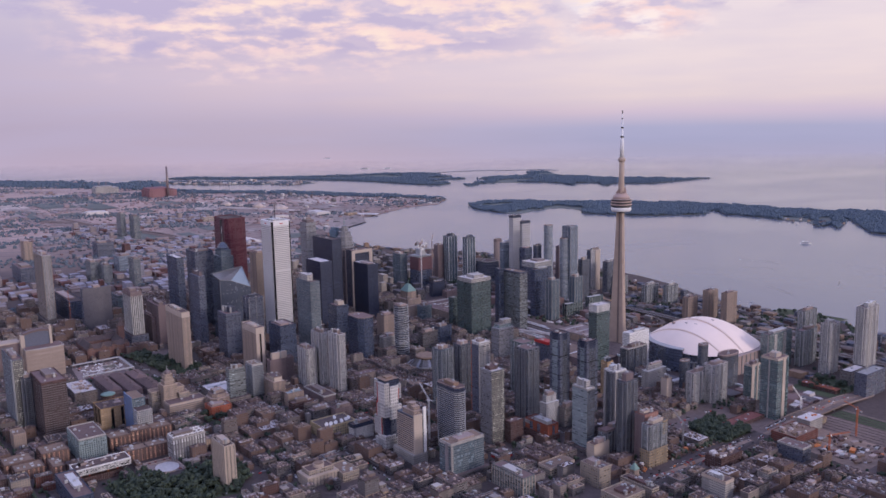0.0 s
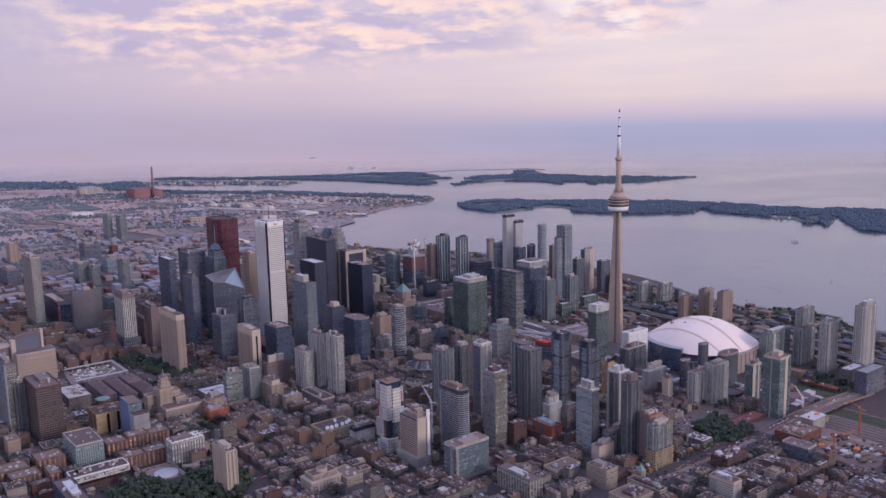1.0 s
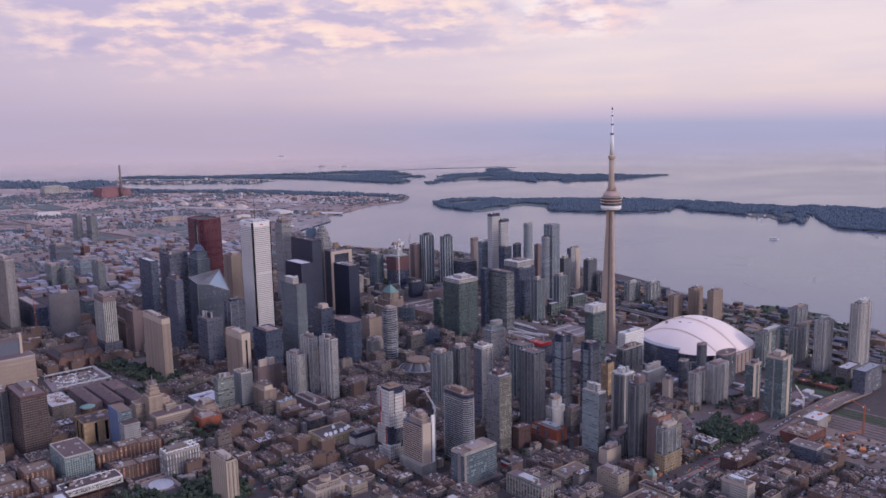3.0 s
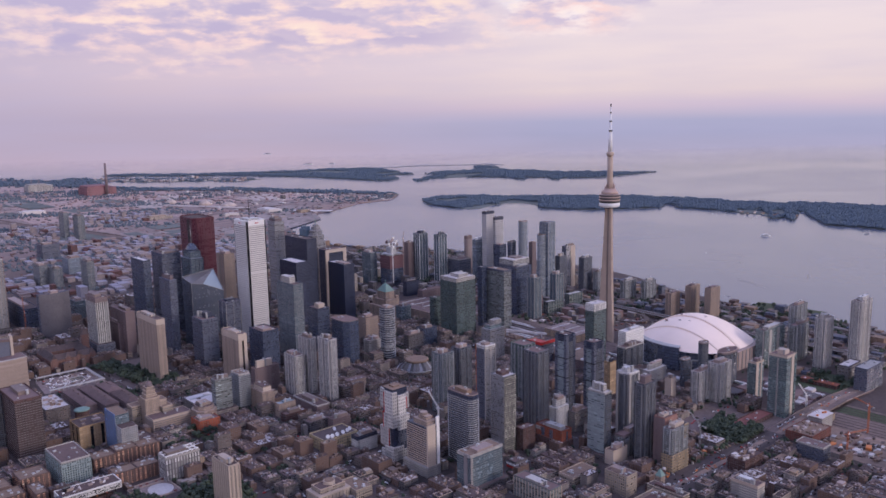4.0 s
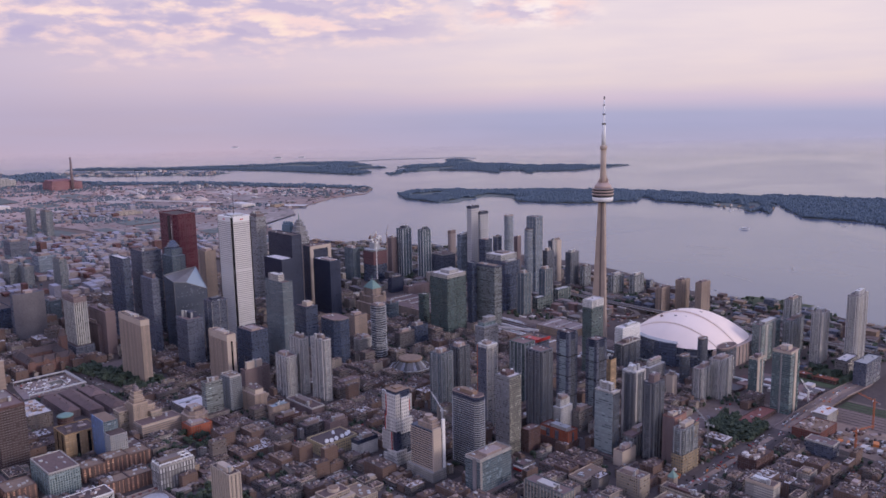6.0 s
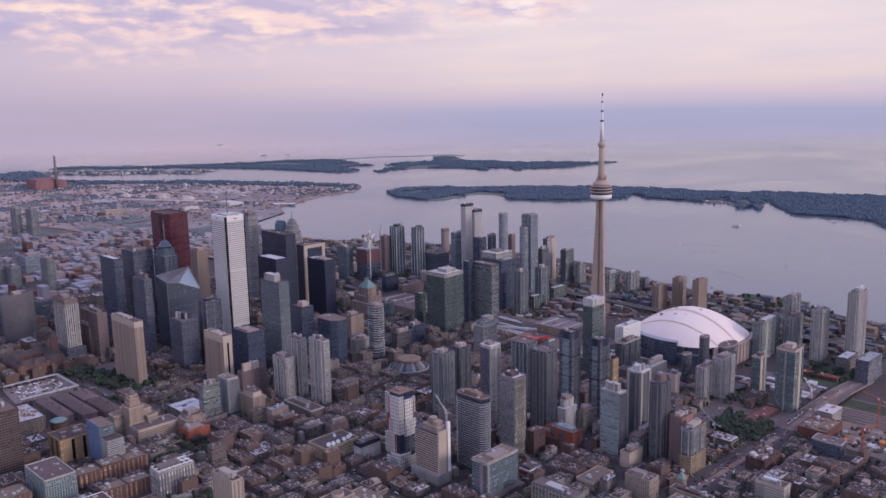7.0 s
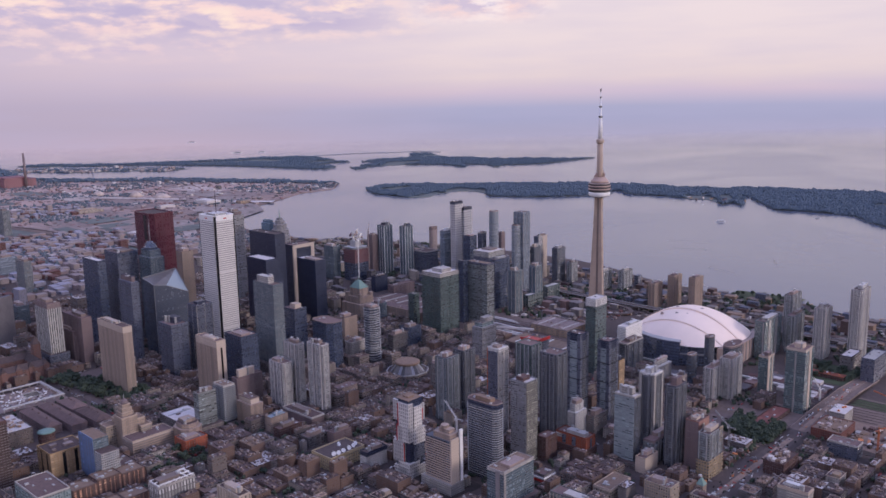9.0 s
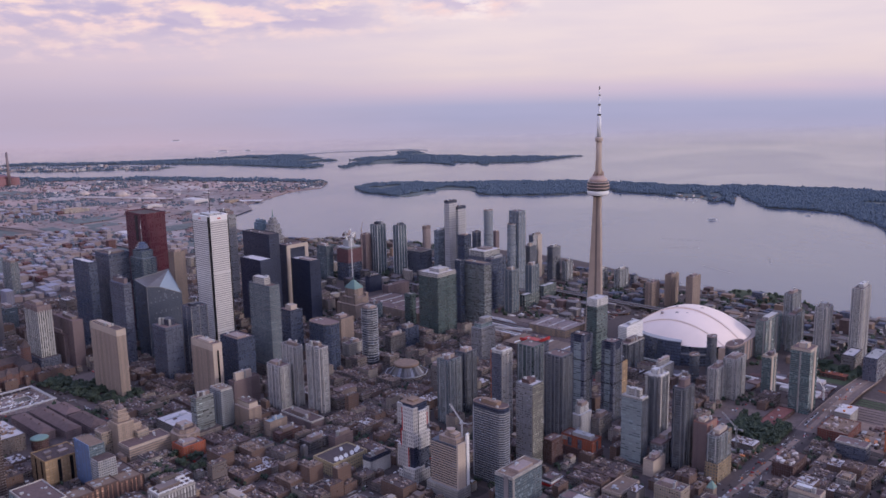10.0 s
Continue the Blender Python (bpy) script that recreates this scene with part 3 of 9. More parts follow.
def inset(pts, k):
    """Footprint moved inwards by k (outwards where negative), for convex outlines."""
    cx, cy = sum(p[0] for p in pts) / len(pts), sum(p[1] for p in pts) / len(pts)
    out = []
    for x, y in pts:
        d = math.hypot(x - cx, y - cy)
        if len(pts) == 4:
            out.append((x - k * math.copysign(1, x - cx), y - k * math.copysign(1, y - cy)))
        else:
            out.append((cx + (x - cx) * (d - k) / d, cy + (y - cy) * (d - k) / d))
    return out


def prism(bm, pts, z0, z1, top=True, bottom=False, taper=None):
    """Upright walls over a footprint, with lengths in metres as texture coordinates."""
    uv = bm.loops.layers.uv.verify()
    up = taper or pts
    lo = [bm.verts.new((x, y, z0)) for x, y in pts]
    hi = [bm.verts.new((x, y, z1)) for x, y in up]
    run = 0.0
    for i in range(len(pts)):
        j = (i + 1) % len(pts)
        f = bm.faces.new((lo[i], lo[j], hi[j], hi[i]))
        w = math.dist(pts[i], pts[j])
        for loop, c in zip(f.loops, ((run, z0), (run + w, z0), (run + w, z1), (run, z1))):
            loop[uv].uv = c
        run += w
    for flag, ring in ((top, hi), (bottom, lo[::-1])):
        if flag:
            f = bm.faces.new(ring)
            for loop in f.loops:
                loop[uv].uv = (0.0, 0.0)
    return bm


def solid(*boxes):
    """One mesh of boxes (x0, y0, z0, x1, y1, z1)."""
    bm = bmesh.new()
    for x0, y0, z0, x1, y1, z1 in boxes:
        prism(bm, rect(x0, y0, x1, y1), z0, z1, True, True)
    return bm


def column(rings, n=16, cap=True):
    """A turned shape: rings of (radius, height)."""
    bm = bmesh.new()
    uv = bm.loops.layers.uv.verify()
    rows = [[bm.verts.new((r * math.cos(2 * math.pi * i / n), r * math.sin(2 * math.pi * i / n), z)) for i in range(n)] for r, z in rings]
    for a, b, (ra, za), (rb, zb) in zip(rows, rows[1:], rings, rings[1:]):
        for i in range(n):
            j = (i + 1) % n
            f = bm.faces.new((a[i], a[j], b[j], b[i]))
            f.smooth = True
            w = 2 * math.pi * max(ra, rb) / n
            for loop, c in zip(f.loops, ((i * w, za), (i * w + w, za), (i * w + w, zb), (i * w, zb))):
                loop[uv].uv = c
    if cap:
        bm.faces.new(rows[-1])
        bm.faces.new(rows[0][::-1])
    return bm


def rim(pts, z0, z1, k):
    """A parapet along a footprint's edge, k thick."""
    bm = bmesh.new()
    inner = inset(pts, k)
    rings = [[bm.verts.new((*p, z)) for p in ring] for ring, z in ((pts, z0), (pts, z1), (inner, z1), (inner, z0))]
    for a, b in zip(rings, rings[1:]):
        for i in range(len(pts)):
            j = (i + 1) % len(pts)
            bm.faces.new((a[i], a[j], b[j], b[i]))
    return bm


def slabs(pts, z0, z1, step, out, thick=0.24):
    bm = bmesh.new()
    ring = inset(pts, -out)
    z = z0 + step
    while z < z1 - 0.3:
        prism(bm, ring, z - thick, z, True, True)
        z += step
    return bm


def storeys(name, root, pts, z0, z1, step, out, mat, thick=0.24, sway=0.0):
    """One ring round the walls at each storey, each a part of its own."""
    me = mesh_of(name, prism(bmesh.new(), inset(pts, -out), -thick, 0, True, True), MAT[mat])
    z = z0 + step
    while z < z1 - 0.3:
        ob = new(name, me)
        k = z / step * 0.9
        ob.parent, ob.location, ob.rotation_euler = root, (0, 0, z), (sway * math.sin(k), sway * math.cos(k * 1.3), 0)
        z += step


def piers(root, pts, z0, z1, step, out, mat, width=0.4):
    """Upright ribs along the walls of a rectangular footprint, each a part of its own."""
    (x0, y0), _, (x1, y1), _ = pts
    nx, ny = max(1, round((x1 - x0) / step)), max(1, round((y1 - y0) / step))
    along = mesh_of("pier", solid((-width / 2, -out, z0, width / 2, out, z1)), MAT[mat])
    across = mesh_of("pier", solid((-out, -width / 2, z0, out, width / 2, z1)), MAT[mat])
    places = [(x0 + (x1 - x0) * i / nx, y, along) for i in range(nx + 1) for y in (y0, y1)]
    places += [(x, y0 + (y1 - y0) * i / ny, across) for i in range(ny + 1) for x in (x0, x1)]
    for x, y, me in places:
        ob = new("pier", me)
        ob.parent, ob.location = root, (x, y, 0)


def stacks(root, pts, z0, z1, step, r, mat, fin_mat):
    """Columns of balconies on the walls of a rectangular tower, each between two upright fins."""
    (x0, y0), _, (x1, y1), _ = pts
    for axis, lo, hi in ((0, x0, x1), (1, y0, y1)):
        n = max(1, round((hi - lo) / 9))
        width = (hi - lo) / n * r.uniform(0.22, 0.30)
        bm = bmesh.new()
        z = z0 + step
        while z < z1 - 1.2:
            prism(bm, rect(-width, -0.75, width, 0.1) if axis == 0 else rect(-0.75, -width, 0.1, width), z, z + 0.7, True, True)
            z += step
        me = mesh_of("balcony_column", bm, MAT[mat])
        fin = mesh_of("fin", solid((-0.22, -0.9, z0, 0.22, 0.1, z1) if axis == 0 else (-0.9, -0.22, z0, 0.1, 0.22, z1)), MAT[fin_mat])
        for i in range(n):
            c = lo + (hi - lo) * (i + 0.5) / n + r.uniform(-0.4, 0.4)
            for side in (0, 1):
                for data, shift in ((me, 0), (fin, -width - 0.3), (fin, width + 0.3)):
                    ob = new(data.name.split(".")[0], data)
                    ob.parent = root
                    if data is me:
                        tagged(ob, kind="stuff")
                    ob.location = (c + shift, (y0, y1)[side], 0) if axis == 0 else ((x0, x1)[side], c + shift, 0)
                    ob.rotation_euler = (0, 0, math.pi * side)


TAKEN = []                                      # ground that is built on or kept free: u0, v0, u1, v1


def tower(name, label, u, v, du, dv, top, style, slab=0.0, stack=0, slab_mat="slab_dark", pier=0.0, pier_mat=None, pent=3.0, pent_mat="mech", roof="roof",
          shape="box", podium=0.0, podium_out=3.5, podium_style="low_grey", cap=0.0, cap_style=None, keep=2.0, setback=None, category="tower", group="", units=3, step=1.75, front=None, side=None,
          corner=None, strips=(), bands=(), sway=0.0):
    """A building over the near corner (u, v) of its plot, du towards the lake and dv to the east, with its roof at height top."""
    g = level(u + du / 2)
    h = top - g
    root = thing(name, at_grid(u + du / 2, v + dv / 2, g), label, category, group)
    pts = rect(-du / 2, -dv / 2, du / 2, dv / 2)
    if shape == "round":
        pts = disc(0, 0, du / 2, dv / 2, 24)
    elif shape == "oct":
        a, b = du / 2, dv / 2
        c = min(a, b) * 0.5
        pts = [(-a + c, -b), (a - c, -b), (a, -b + c), (a, b - c), (a - c, b), (-a + c, b), (-a, b - c), (-a, -b + c)]
    TAKEN.append((u - keep, v - keep, u + du + keep, v + dv + keep))
    z0 = 0.0
    if podium:
        po = inset(pts, -podium_out)
        part("podium", prism(bmesh.new(), po, -1.0, podium), podium_style, root)
        part("podium_roof", prism(bmesh.new(), inset(po, 0.4), podium - 0.1, podium + 0.15), "roof_dark", root)
        z0 = podium
    body_top = h - cap
    part("body", prism(bmesh.new(), pts, z0 - 1.0 if not podium else z0 - 0.3, body_top), style, root)
    if cap:
        part("crown", prism(bmesh.new(), inset(pts, -0.15), body_top, h), cap_style or "beige_blank", root)
    if setback:
        k, sh, sstyle = setback
        pts = inset(pts, k)
        part("upper_block", prism(bmesh.new(), pts, h, h + sh), sstyle, root)
        h += sh
    if slab:
        storeys("balcony_ring", root, pts, z0 + 1.5, body_top, step, slab, slab_mat, 0.75 if slab_mat.startswith("rail") else 0.24 + sway * 3, sway)
    if stack and len(pts) == 4:
        tone = "dark" if "dark" in style else "pale" if "pale" in style else "grey"
        stacks(root, pts, z0 + 1.0, body_top, step, random.Random(int(u + v)), "rail_" + tone, {"dark": "slab_dark", "grey": "slab", "pale": "pale_fin"}[tone])
    if pier:
        piers(root, pts if len(pts) == 4 else rect(-du / 2, -dv / 2, du / 2, dv / 2), z0, body_top, pier, 0.35, pier_mat or style)
    a, b = du / 2, dv / 2
    if front:
        part("front_wall", prism(bmesh.new(), rect(-a - 0.3, -b + 0.2, -a + 0.2, b - 0.2), z0, body_top), front, root)
    if side:
        part("side_wall", prism(bmesh.new(), rect(-a + 0.2, -b - 0.3, a - 0.2, -b + 0.2), z0, body_top), side, root)
    if corner:
        mat, w = corner
        for x in (-a, a - w):
            for y in (-b, b - w):
                part("corner_pier", prism(bmesh.new(), rect(x - 0.45, y - 0.45, x + w + 0.45, y + w + 0.45), z0, h), mat, root)
    for face, lo, hi, zl, zh, mat in strips:                          # upright strips on the front or side wall, in shares of its size
        zl, zh = z0 + (h - z0) * zl, z0 + (h - z0) * zh
        box = (-a - 0.5, -b + dv * lo, -a + 0.1, -b + dv * hi) if face == "front" else (-a + du * lo, -b - 0.5, -a + du * hi, -b + 0.1)
        part("wall_strip", prism(bmesh.new(), rect(*box), zl, zh), mat, root)
    for z, t, mat in bands:
        part("wall_band", prism(bmesh.new(), inset(pts, -0.55), z0 + (h - z0) * z, z0 + (h - z0) * z + t, bottom=True), mat, root)
    part("roof", prism(bmesh.new(), inset(pts, 0.45), h - 0.1, h + 0.12), roof, root)
    part("parapet", rim(pts, h - 0.05, h + 0.8, 0.4), cap_style or style if shape == "box" else "mech", root)
    r = random.Random(int(u * 13 + v * 7))
    if pent:
        fx, fy = r.uniform(0.42, 0.62), r.uniform(0.42, 0.62)
        ox, oy = r.uniform(-0.12, 0.12) * du, r.uniform(-0.12, 0.12) * dv
        a, b = du * fx / 2, dv * fy / 2
        part("plant_room", prism(bmesh.new(), rect(ox - a, oy - b, ox + a, oy + b), h, h + pent), pent_mat, root)
    for _ in range(units):
        a, b, c = r.uniform(0.5, 1.3), r.uniform(0.5, 1.3), r.uniform(0.5, 1.3)
        ox, oy = r.uniform(-0.36, 0.36) * du, r.uniform(-0.36, 0.36) * dv
        part("roof_unit", solid((ox - a, oy - b, h, ox + a, oy + b, h + (pent if pent and abs(ox) < du * 0.3 and abs(oy) < dv * 0.3 else 0.0) + c)), "metal", root)
    return root

# ---------------------------------------------------------------- lake, mainland, islands
def sheet(name, pts, z, mat, label, category, skirt=3.0, slope=False):
    """A piece of land with a low bank round it."""
    bm = bmesh.new()
    face = bm.faces.new([bm.verts.new((x, y, z)) for x, y in pts])
    if face.normal.z < 0:
        face.normal_flip()
    if slope:
        for u in (245, 600, 960):
            bmesh.ops.bisect_plane(bm, geom=bm.verts[:] + bm.edges[:] + bm.faces[:], plane_co=(*W(u, 0), 0), plane_no=(CG, SG, 0))
        for v in bm.verts:
            v.co.z = level(v.co.x * CG + v.co.y * SG)
    edges = [e for e in bm.edges if e.is_boundary]
    made = bmesh.ops.extrude_edge_only(bm, edges=edges)["geom"]
    for v in made:
        if isinstance(v, bmesh.types.BMVert):
            v.co.z -= skirt
    bmesh.ops.triangulate(bm, faces=bm.faces[:])
    bmesh.ops.recalc_face_normals(bm, faces=bm.faces[:])
    ob = new(name, mesh_of(name, bm, MAT[mat]))
    return tagged(ob, label, category, kind="structure")


wm = bmesh.new()
wm.faces.new([wm.verts.new((*p, 0.0)) for p in ((-3000, -4000), (9000, -4000), (9000, 9000), (-3000, 9000))])
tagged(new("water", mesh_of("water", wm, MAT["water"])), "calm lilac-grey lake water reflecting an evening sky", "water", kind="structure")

MAINLAND = [(1040, -900), (1040, 200), (1075, 390), (1105, 455), (1095, 520), (1100, 580), (1130, 685), (1170, 765), (1190, 830), (1200, 930), (1190, 1080),
            (1165, 1170), (1150, 1250), (1090, 1355), (1070, 1445), (1115, 1590), (1200, 1745), (1270, 1805), (1355, 1825), (1430, 1850), (1590, 1920), (1695, 1905),
            (1820, 2000), (1790, 2130), (1730, 2305), (1660, 2480), (1620, 2635), (1480, 2780), (1420, 2960), (1400, 3080), (1430, 3250), (1490, 3400), (1300, 3660),
            (1060, 4010), (700, 4900), (-1500, 4900), (-1500, -900)]
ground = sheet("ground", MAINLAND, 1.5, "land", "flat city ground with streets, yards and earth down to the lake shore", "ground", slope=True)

ISLAND = [(1733, 1813), (1676, 1724), (1672, 1665), (1664, 1600), (1668, 1573), (1704, 1559), (1766, 1579), (1832, 1578), (1859, 1539), (1846, 1491), (1797, 1432), (1825, 1335),
          (1868, 1277), (1920, 1226), (1978, 1186), (2051, 1210), (2053, 1187), (2006, 1148), (2012, 1057), (1992, 964), (2000, 925), (1938, 871), (1978, 862), (1940, 826),
          (1985, 835), (2110, 875), (2033, 825), (1971, 782), (1908, 740), (1920, 690), (1917, 633), (1900, 576), (1831, 537), (1790, 498), (1732, 470), (1700, 400), (1760, 250),
          (2400, 250), (2330, 578), (2318, 664), (2289, 800), (2280, 880), (2250, 999), (2214, 1141), (2155, 1371), (2030, 1569), (1930, 1700), (1894, 1795), (1821, 1840)]
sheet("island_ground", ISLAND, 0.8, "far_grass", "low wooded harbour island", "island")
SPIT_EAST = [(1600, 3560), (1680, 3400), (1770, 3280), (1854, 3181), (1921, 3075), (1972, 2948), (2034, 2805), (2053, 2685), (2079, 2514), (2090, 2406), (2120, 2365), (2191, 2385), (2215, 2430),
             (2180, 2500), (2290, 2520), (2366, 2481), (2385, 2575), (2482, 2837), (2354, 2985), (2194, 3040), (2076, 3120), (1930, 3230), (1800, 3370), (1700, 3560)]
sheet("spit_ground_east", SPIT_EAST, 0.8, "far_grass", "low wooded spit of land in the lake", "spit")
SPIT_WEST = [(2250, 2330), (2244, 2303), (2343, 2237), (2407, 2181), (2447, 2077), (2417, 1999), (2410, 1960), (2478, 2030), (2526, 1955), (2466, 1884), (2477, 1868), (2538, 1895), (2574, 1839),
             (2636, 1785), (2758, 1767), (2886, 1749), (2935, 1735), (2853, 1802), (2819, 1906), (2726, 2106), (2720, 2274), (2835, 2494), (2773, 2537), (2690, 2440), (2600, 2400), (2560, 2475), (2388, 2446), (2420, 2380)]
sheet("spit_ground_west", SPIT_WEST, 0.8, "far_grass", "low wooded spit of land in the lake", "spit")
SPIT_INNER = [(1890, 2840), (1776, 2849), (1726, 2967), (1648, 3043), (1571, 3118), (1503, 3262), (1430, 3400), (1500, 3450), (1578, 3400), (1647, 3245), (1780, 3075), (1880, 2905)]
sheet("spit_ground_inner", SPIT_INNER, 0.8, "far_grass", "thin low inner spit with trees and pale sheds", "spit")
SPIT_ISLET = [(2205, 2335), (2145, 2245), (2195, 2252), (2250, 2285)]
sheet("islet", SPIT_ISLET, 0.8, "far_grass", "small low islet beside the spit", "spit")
sheet("breakwater", [(2388, 2905), (2546, 2824), (2690, 2764), (2805, 2636), (2906, 2590), (2900, 2475), (2925, 2480), (2935, 2605), (2830, 2652), (2705, 2785), (2556, 2846), (2396, 2930)], 0.8, "slab_dark", "thin rubble breakwater", "breakwater")


def in_poly(x, y, pts):
    inside = False
    for (x0, y0), (x1, y1) in zip(pts, pts[1:] + pts[:1]):
        if (y0 > y) != (y1 > y) and x < (x1 - x0) * (y - y0) / (y1 - y0) + x0:
            inside = not inside
    return inside


CLUMP_V = [Vector(c) for c in ((1, 0, 0), (-1, 0, 0), (0, 1, 0), (0, -1, 0), (0, 0, 1), (0.6, 0.6, 0.62), (-0.6, 0.6, 0.62), (-0.6, -0.6, 0.62), (0.6, -0.6, 0.62))]
CLUMP_F = [(0, 2, 5), (2, 1, 6), (1, 3, 7), (3, 0, 8), (0, 5, 8), (2, 6, 5), (1, 7, 6), (3, 8, 7), (4, 5, 6), (4, 6, 7), (4, 7, 8), (4, 8, 5)]


def wood(name, label, spots, size, mat, lean=1.0):
    """Many small crowns, each an uneven low-sided clump, joined."""
    r = random.Random(len(spots))
    verts, faces = [], []
    for x, y, z in spots:
        k, tall = r.uniform(0.6, 1.35) * size, r.uniform(0.8, 1.5) * lean
        a = r.uniform(0, 6.3)
        ca, sa = math.cos(a), math.sin(a)
        base = len(verts)
        for c in CLUMP_V:
            j = r.uniform(0.7, 1.25) * k
            verts.append((x + (c.x * ca - c.y * sa) * j, y + (c.x * sa + c.y * ca) * j, z + c.z * j * tall + (0 if c.z else -0.4)))
        faces += [tuple(base + i for i in f) for f in CLUMP_F]
    me = bpy.data.meshes.new(name)
    me.from_pydata(verts, [], faces)
    me.materials.append(MAT[mat])
    return tagged(new(name, me), label, "woods", kind="stuff")


def fill_wood(pts, step, size, z, keep=None, seed=1, density=0.9, rise=0.0):
    """Places for crowns over a piece of land; rise lifts whole groups of taller trees."""
    r = random.Random(seed)
    spots = []
    xs, ys = [p[0] for p in pts], [p[1] for p in pts]
    x = min(xs)
    while x < max(xs):
        y = min(ys)
        while y < max(ys):
            px, py = x + r.uniform(-0.5, 0.5) * step, y + r.uniform(-0.5, 0.5) * step
            if r.random() < density and in_poly(px, py, pts) and (keep is None or keep(px, py)):
                lift = max(0.0, noise.noise((px * 0.035, py * 0.035, 8.8)) + 0.35) * rise
                spots.append((px, py, z + lift))
                if r.random() < 0.35:
                    spots.append((px + r.uniform(-2, 2), py + r.uniform(-2, 2), z + lift * 0.5 + size * 0.7))
            y += step
        x += step
    return spots


def copse(k, cut):
    return lambda x, y: noise.noise((x * k, y * k, 3.1)) > cut


def island_wood(x, y):
    """Woods but for the lawns, the landing beach and the boat village."""
    village = x < 2100 and 850 < y < 1020 and noise.noise((x * 0.03, y * 0.03, 5.5)) > -0.08
    beach = x < 1890 and 1470 < y < 1600 and noise.noise((x * 0.03, y * 0.03, 2.5)) > -0.3
    return noise.noise((x * 0.006, y * 0.006, 3.1)) > -0.42 and not village and not beach


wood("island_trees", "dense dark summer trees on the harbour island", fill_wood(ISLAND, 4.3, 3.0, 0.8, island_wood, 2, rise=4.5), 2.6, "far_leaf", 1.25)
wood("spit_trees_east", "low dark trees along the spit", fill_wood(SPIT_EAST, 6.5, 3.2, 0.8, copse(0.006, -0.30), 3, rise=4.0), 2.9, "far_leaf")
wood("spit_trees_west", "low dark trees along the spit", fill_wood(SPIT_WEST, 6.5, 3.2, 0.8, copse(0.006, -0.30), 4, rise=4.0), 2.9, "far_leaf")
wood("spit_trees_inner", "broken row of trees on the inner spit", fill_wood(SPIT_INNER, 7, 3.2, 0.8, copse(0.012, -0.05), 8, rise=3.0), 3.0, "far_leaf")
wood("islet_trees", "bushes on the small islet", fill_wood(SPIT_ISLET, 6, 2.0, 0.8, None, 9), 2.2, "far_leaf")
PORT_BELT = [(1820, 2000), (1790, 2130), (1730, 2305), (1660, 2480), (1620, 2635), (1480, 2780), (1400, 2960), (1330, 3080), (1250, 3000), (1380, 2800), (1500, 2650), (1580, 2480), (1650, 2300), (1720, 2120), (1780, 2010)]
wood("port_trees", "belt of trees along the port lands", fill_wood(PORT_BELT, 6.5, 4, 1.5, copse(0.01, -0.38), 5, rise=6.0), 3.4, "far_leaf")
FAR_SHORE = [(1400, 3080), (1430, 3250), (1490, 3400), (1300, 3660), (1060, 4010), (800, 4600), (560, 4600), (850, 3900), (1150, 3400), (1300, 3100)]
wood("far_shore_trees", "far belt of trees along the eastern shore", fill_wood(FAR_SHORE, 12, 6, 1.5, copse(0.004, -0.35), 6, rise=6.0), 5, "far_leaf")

# ---------------------------------------------------------------- towers and large buildings (u, v, du, dv, roof height)
tower("office_tower", "dark blue glass office slab with a white roof", 373.6, 1051.6, 8.8, 37.4, 105.0, "blue", roof="roof_white", pent=0)
tower("office_tower", "wide slate glass office tower with dark crown", 401.2, 1061.6, 23.8, 31.1, 108.0, "slate", pent=2, cap=4, cap_style="blue")
tower("office_tower", "tall grey tower with pale piers and stepped stone top", 369.5, 971.9, 8.5, 27.8, 94.0, "slate", pier=4, pier_mat="condo_pale", setback=(2.5, 5, "mauve"), pent=0)
tower("condo_tower", "pale tower with white vertical piers and a brown cap", 305.9, 1027.4, 13.6, 30.5, 74.7, "stripe", pier=4.2, pier_mat="whitepanel", cap=5, cap_style="mauve", podium=14, podium_style="slate")
tower("office_tower", "mauve stone office block with small windows", 333.4, 1013.9, 10.9, 43.7, 56.0, "mauve")
tower("office_tower", "plain mauve stone office slab with flat roof", 329.2, 1027.5, 10.3, 32.9, 40.0, "mauve", units=1)
tower("office_tower", "beige concrete office slab with ribbed long face", 316.9, 888.9, 8.8, 50.3, 73.0, "beige", cap=5, cap_style="beige_blank", pent=2, pent_mat="beige_blank", units=2)
tower("office_tower", "dark slate glass tower with a black plant room", 372.1, 901.9, 18.1, 24.5, 60.0, "slate", pent=6, pent_mat="black")
tower("office_tower", "dark glass tower with pale corner edges", 399.8, 899.7, 17.7, 17.3, 75.0, "slate", pier=9, pier_mat="pale", pent=3, pent_mat="black")
tower("office_tower", "black steel office tower with a white roof", 526.7, 959.5, 17.0, 38.4, 93.0, "black", roof="roof_white", pent=0, units=2)
tower("office_tower", "tall black steel and glass office tower", 560.1, 986.3, 14.4, 52.7, 115.0, "black", pent=0, roof="roof_dark")
tower("office_tower", "lower black steel office tower with a white roof", 599.3, 962.4, 16.0, 36.2, 80.0, "black", roof="roof_white", pent=1.5, units=2)
tower("office_tower", "dark bronze office slab between beige stone ends", 608.5, 1017.0, 32.5, 18.0, 91.0, "black", pent=0, strips=(("side", 0.0, 0.14, 0, 1.01, "beige_blank"), ("side", 0.86, 1.0, 0, 1.01, "beige_blank"), ("side", 0.14, 0.86, 0.96, 1.01, "beige_blank")), corner=("beige_blank", 1.0))
tower("condo_tower", "teal glass condominium tower with rounded plant room", 441.0, 827.5, 11.7, 32.8, 98.8, "teal", slab=0.35, pent=7, pent_mat="pale", podium=12)
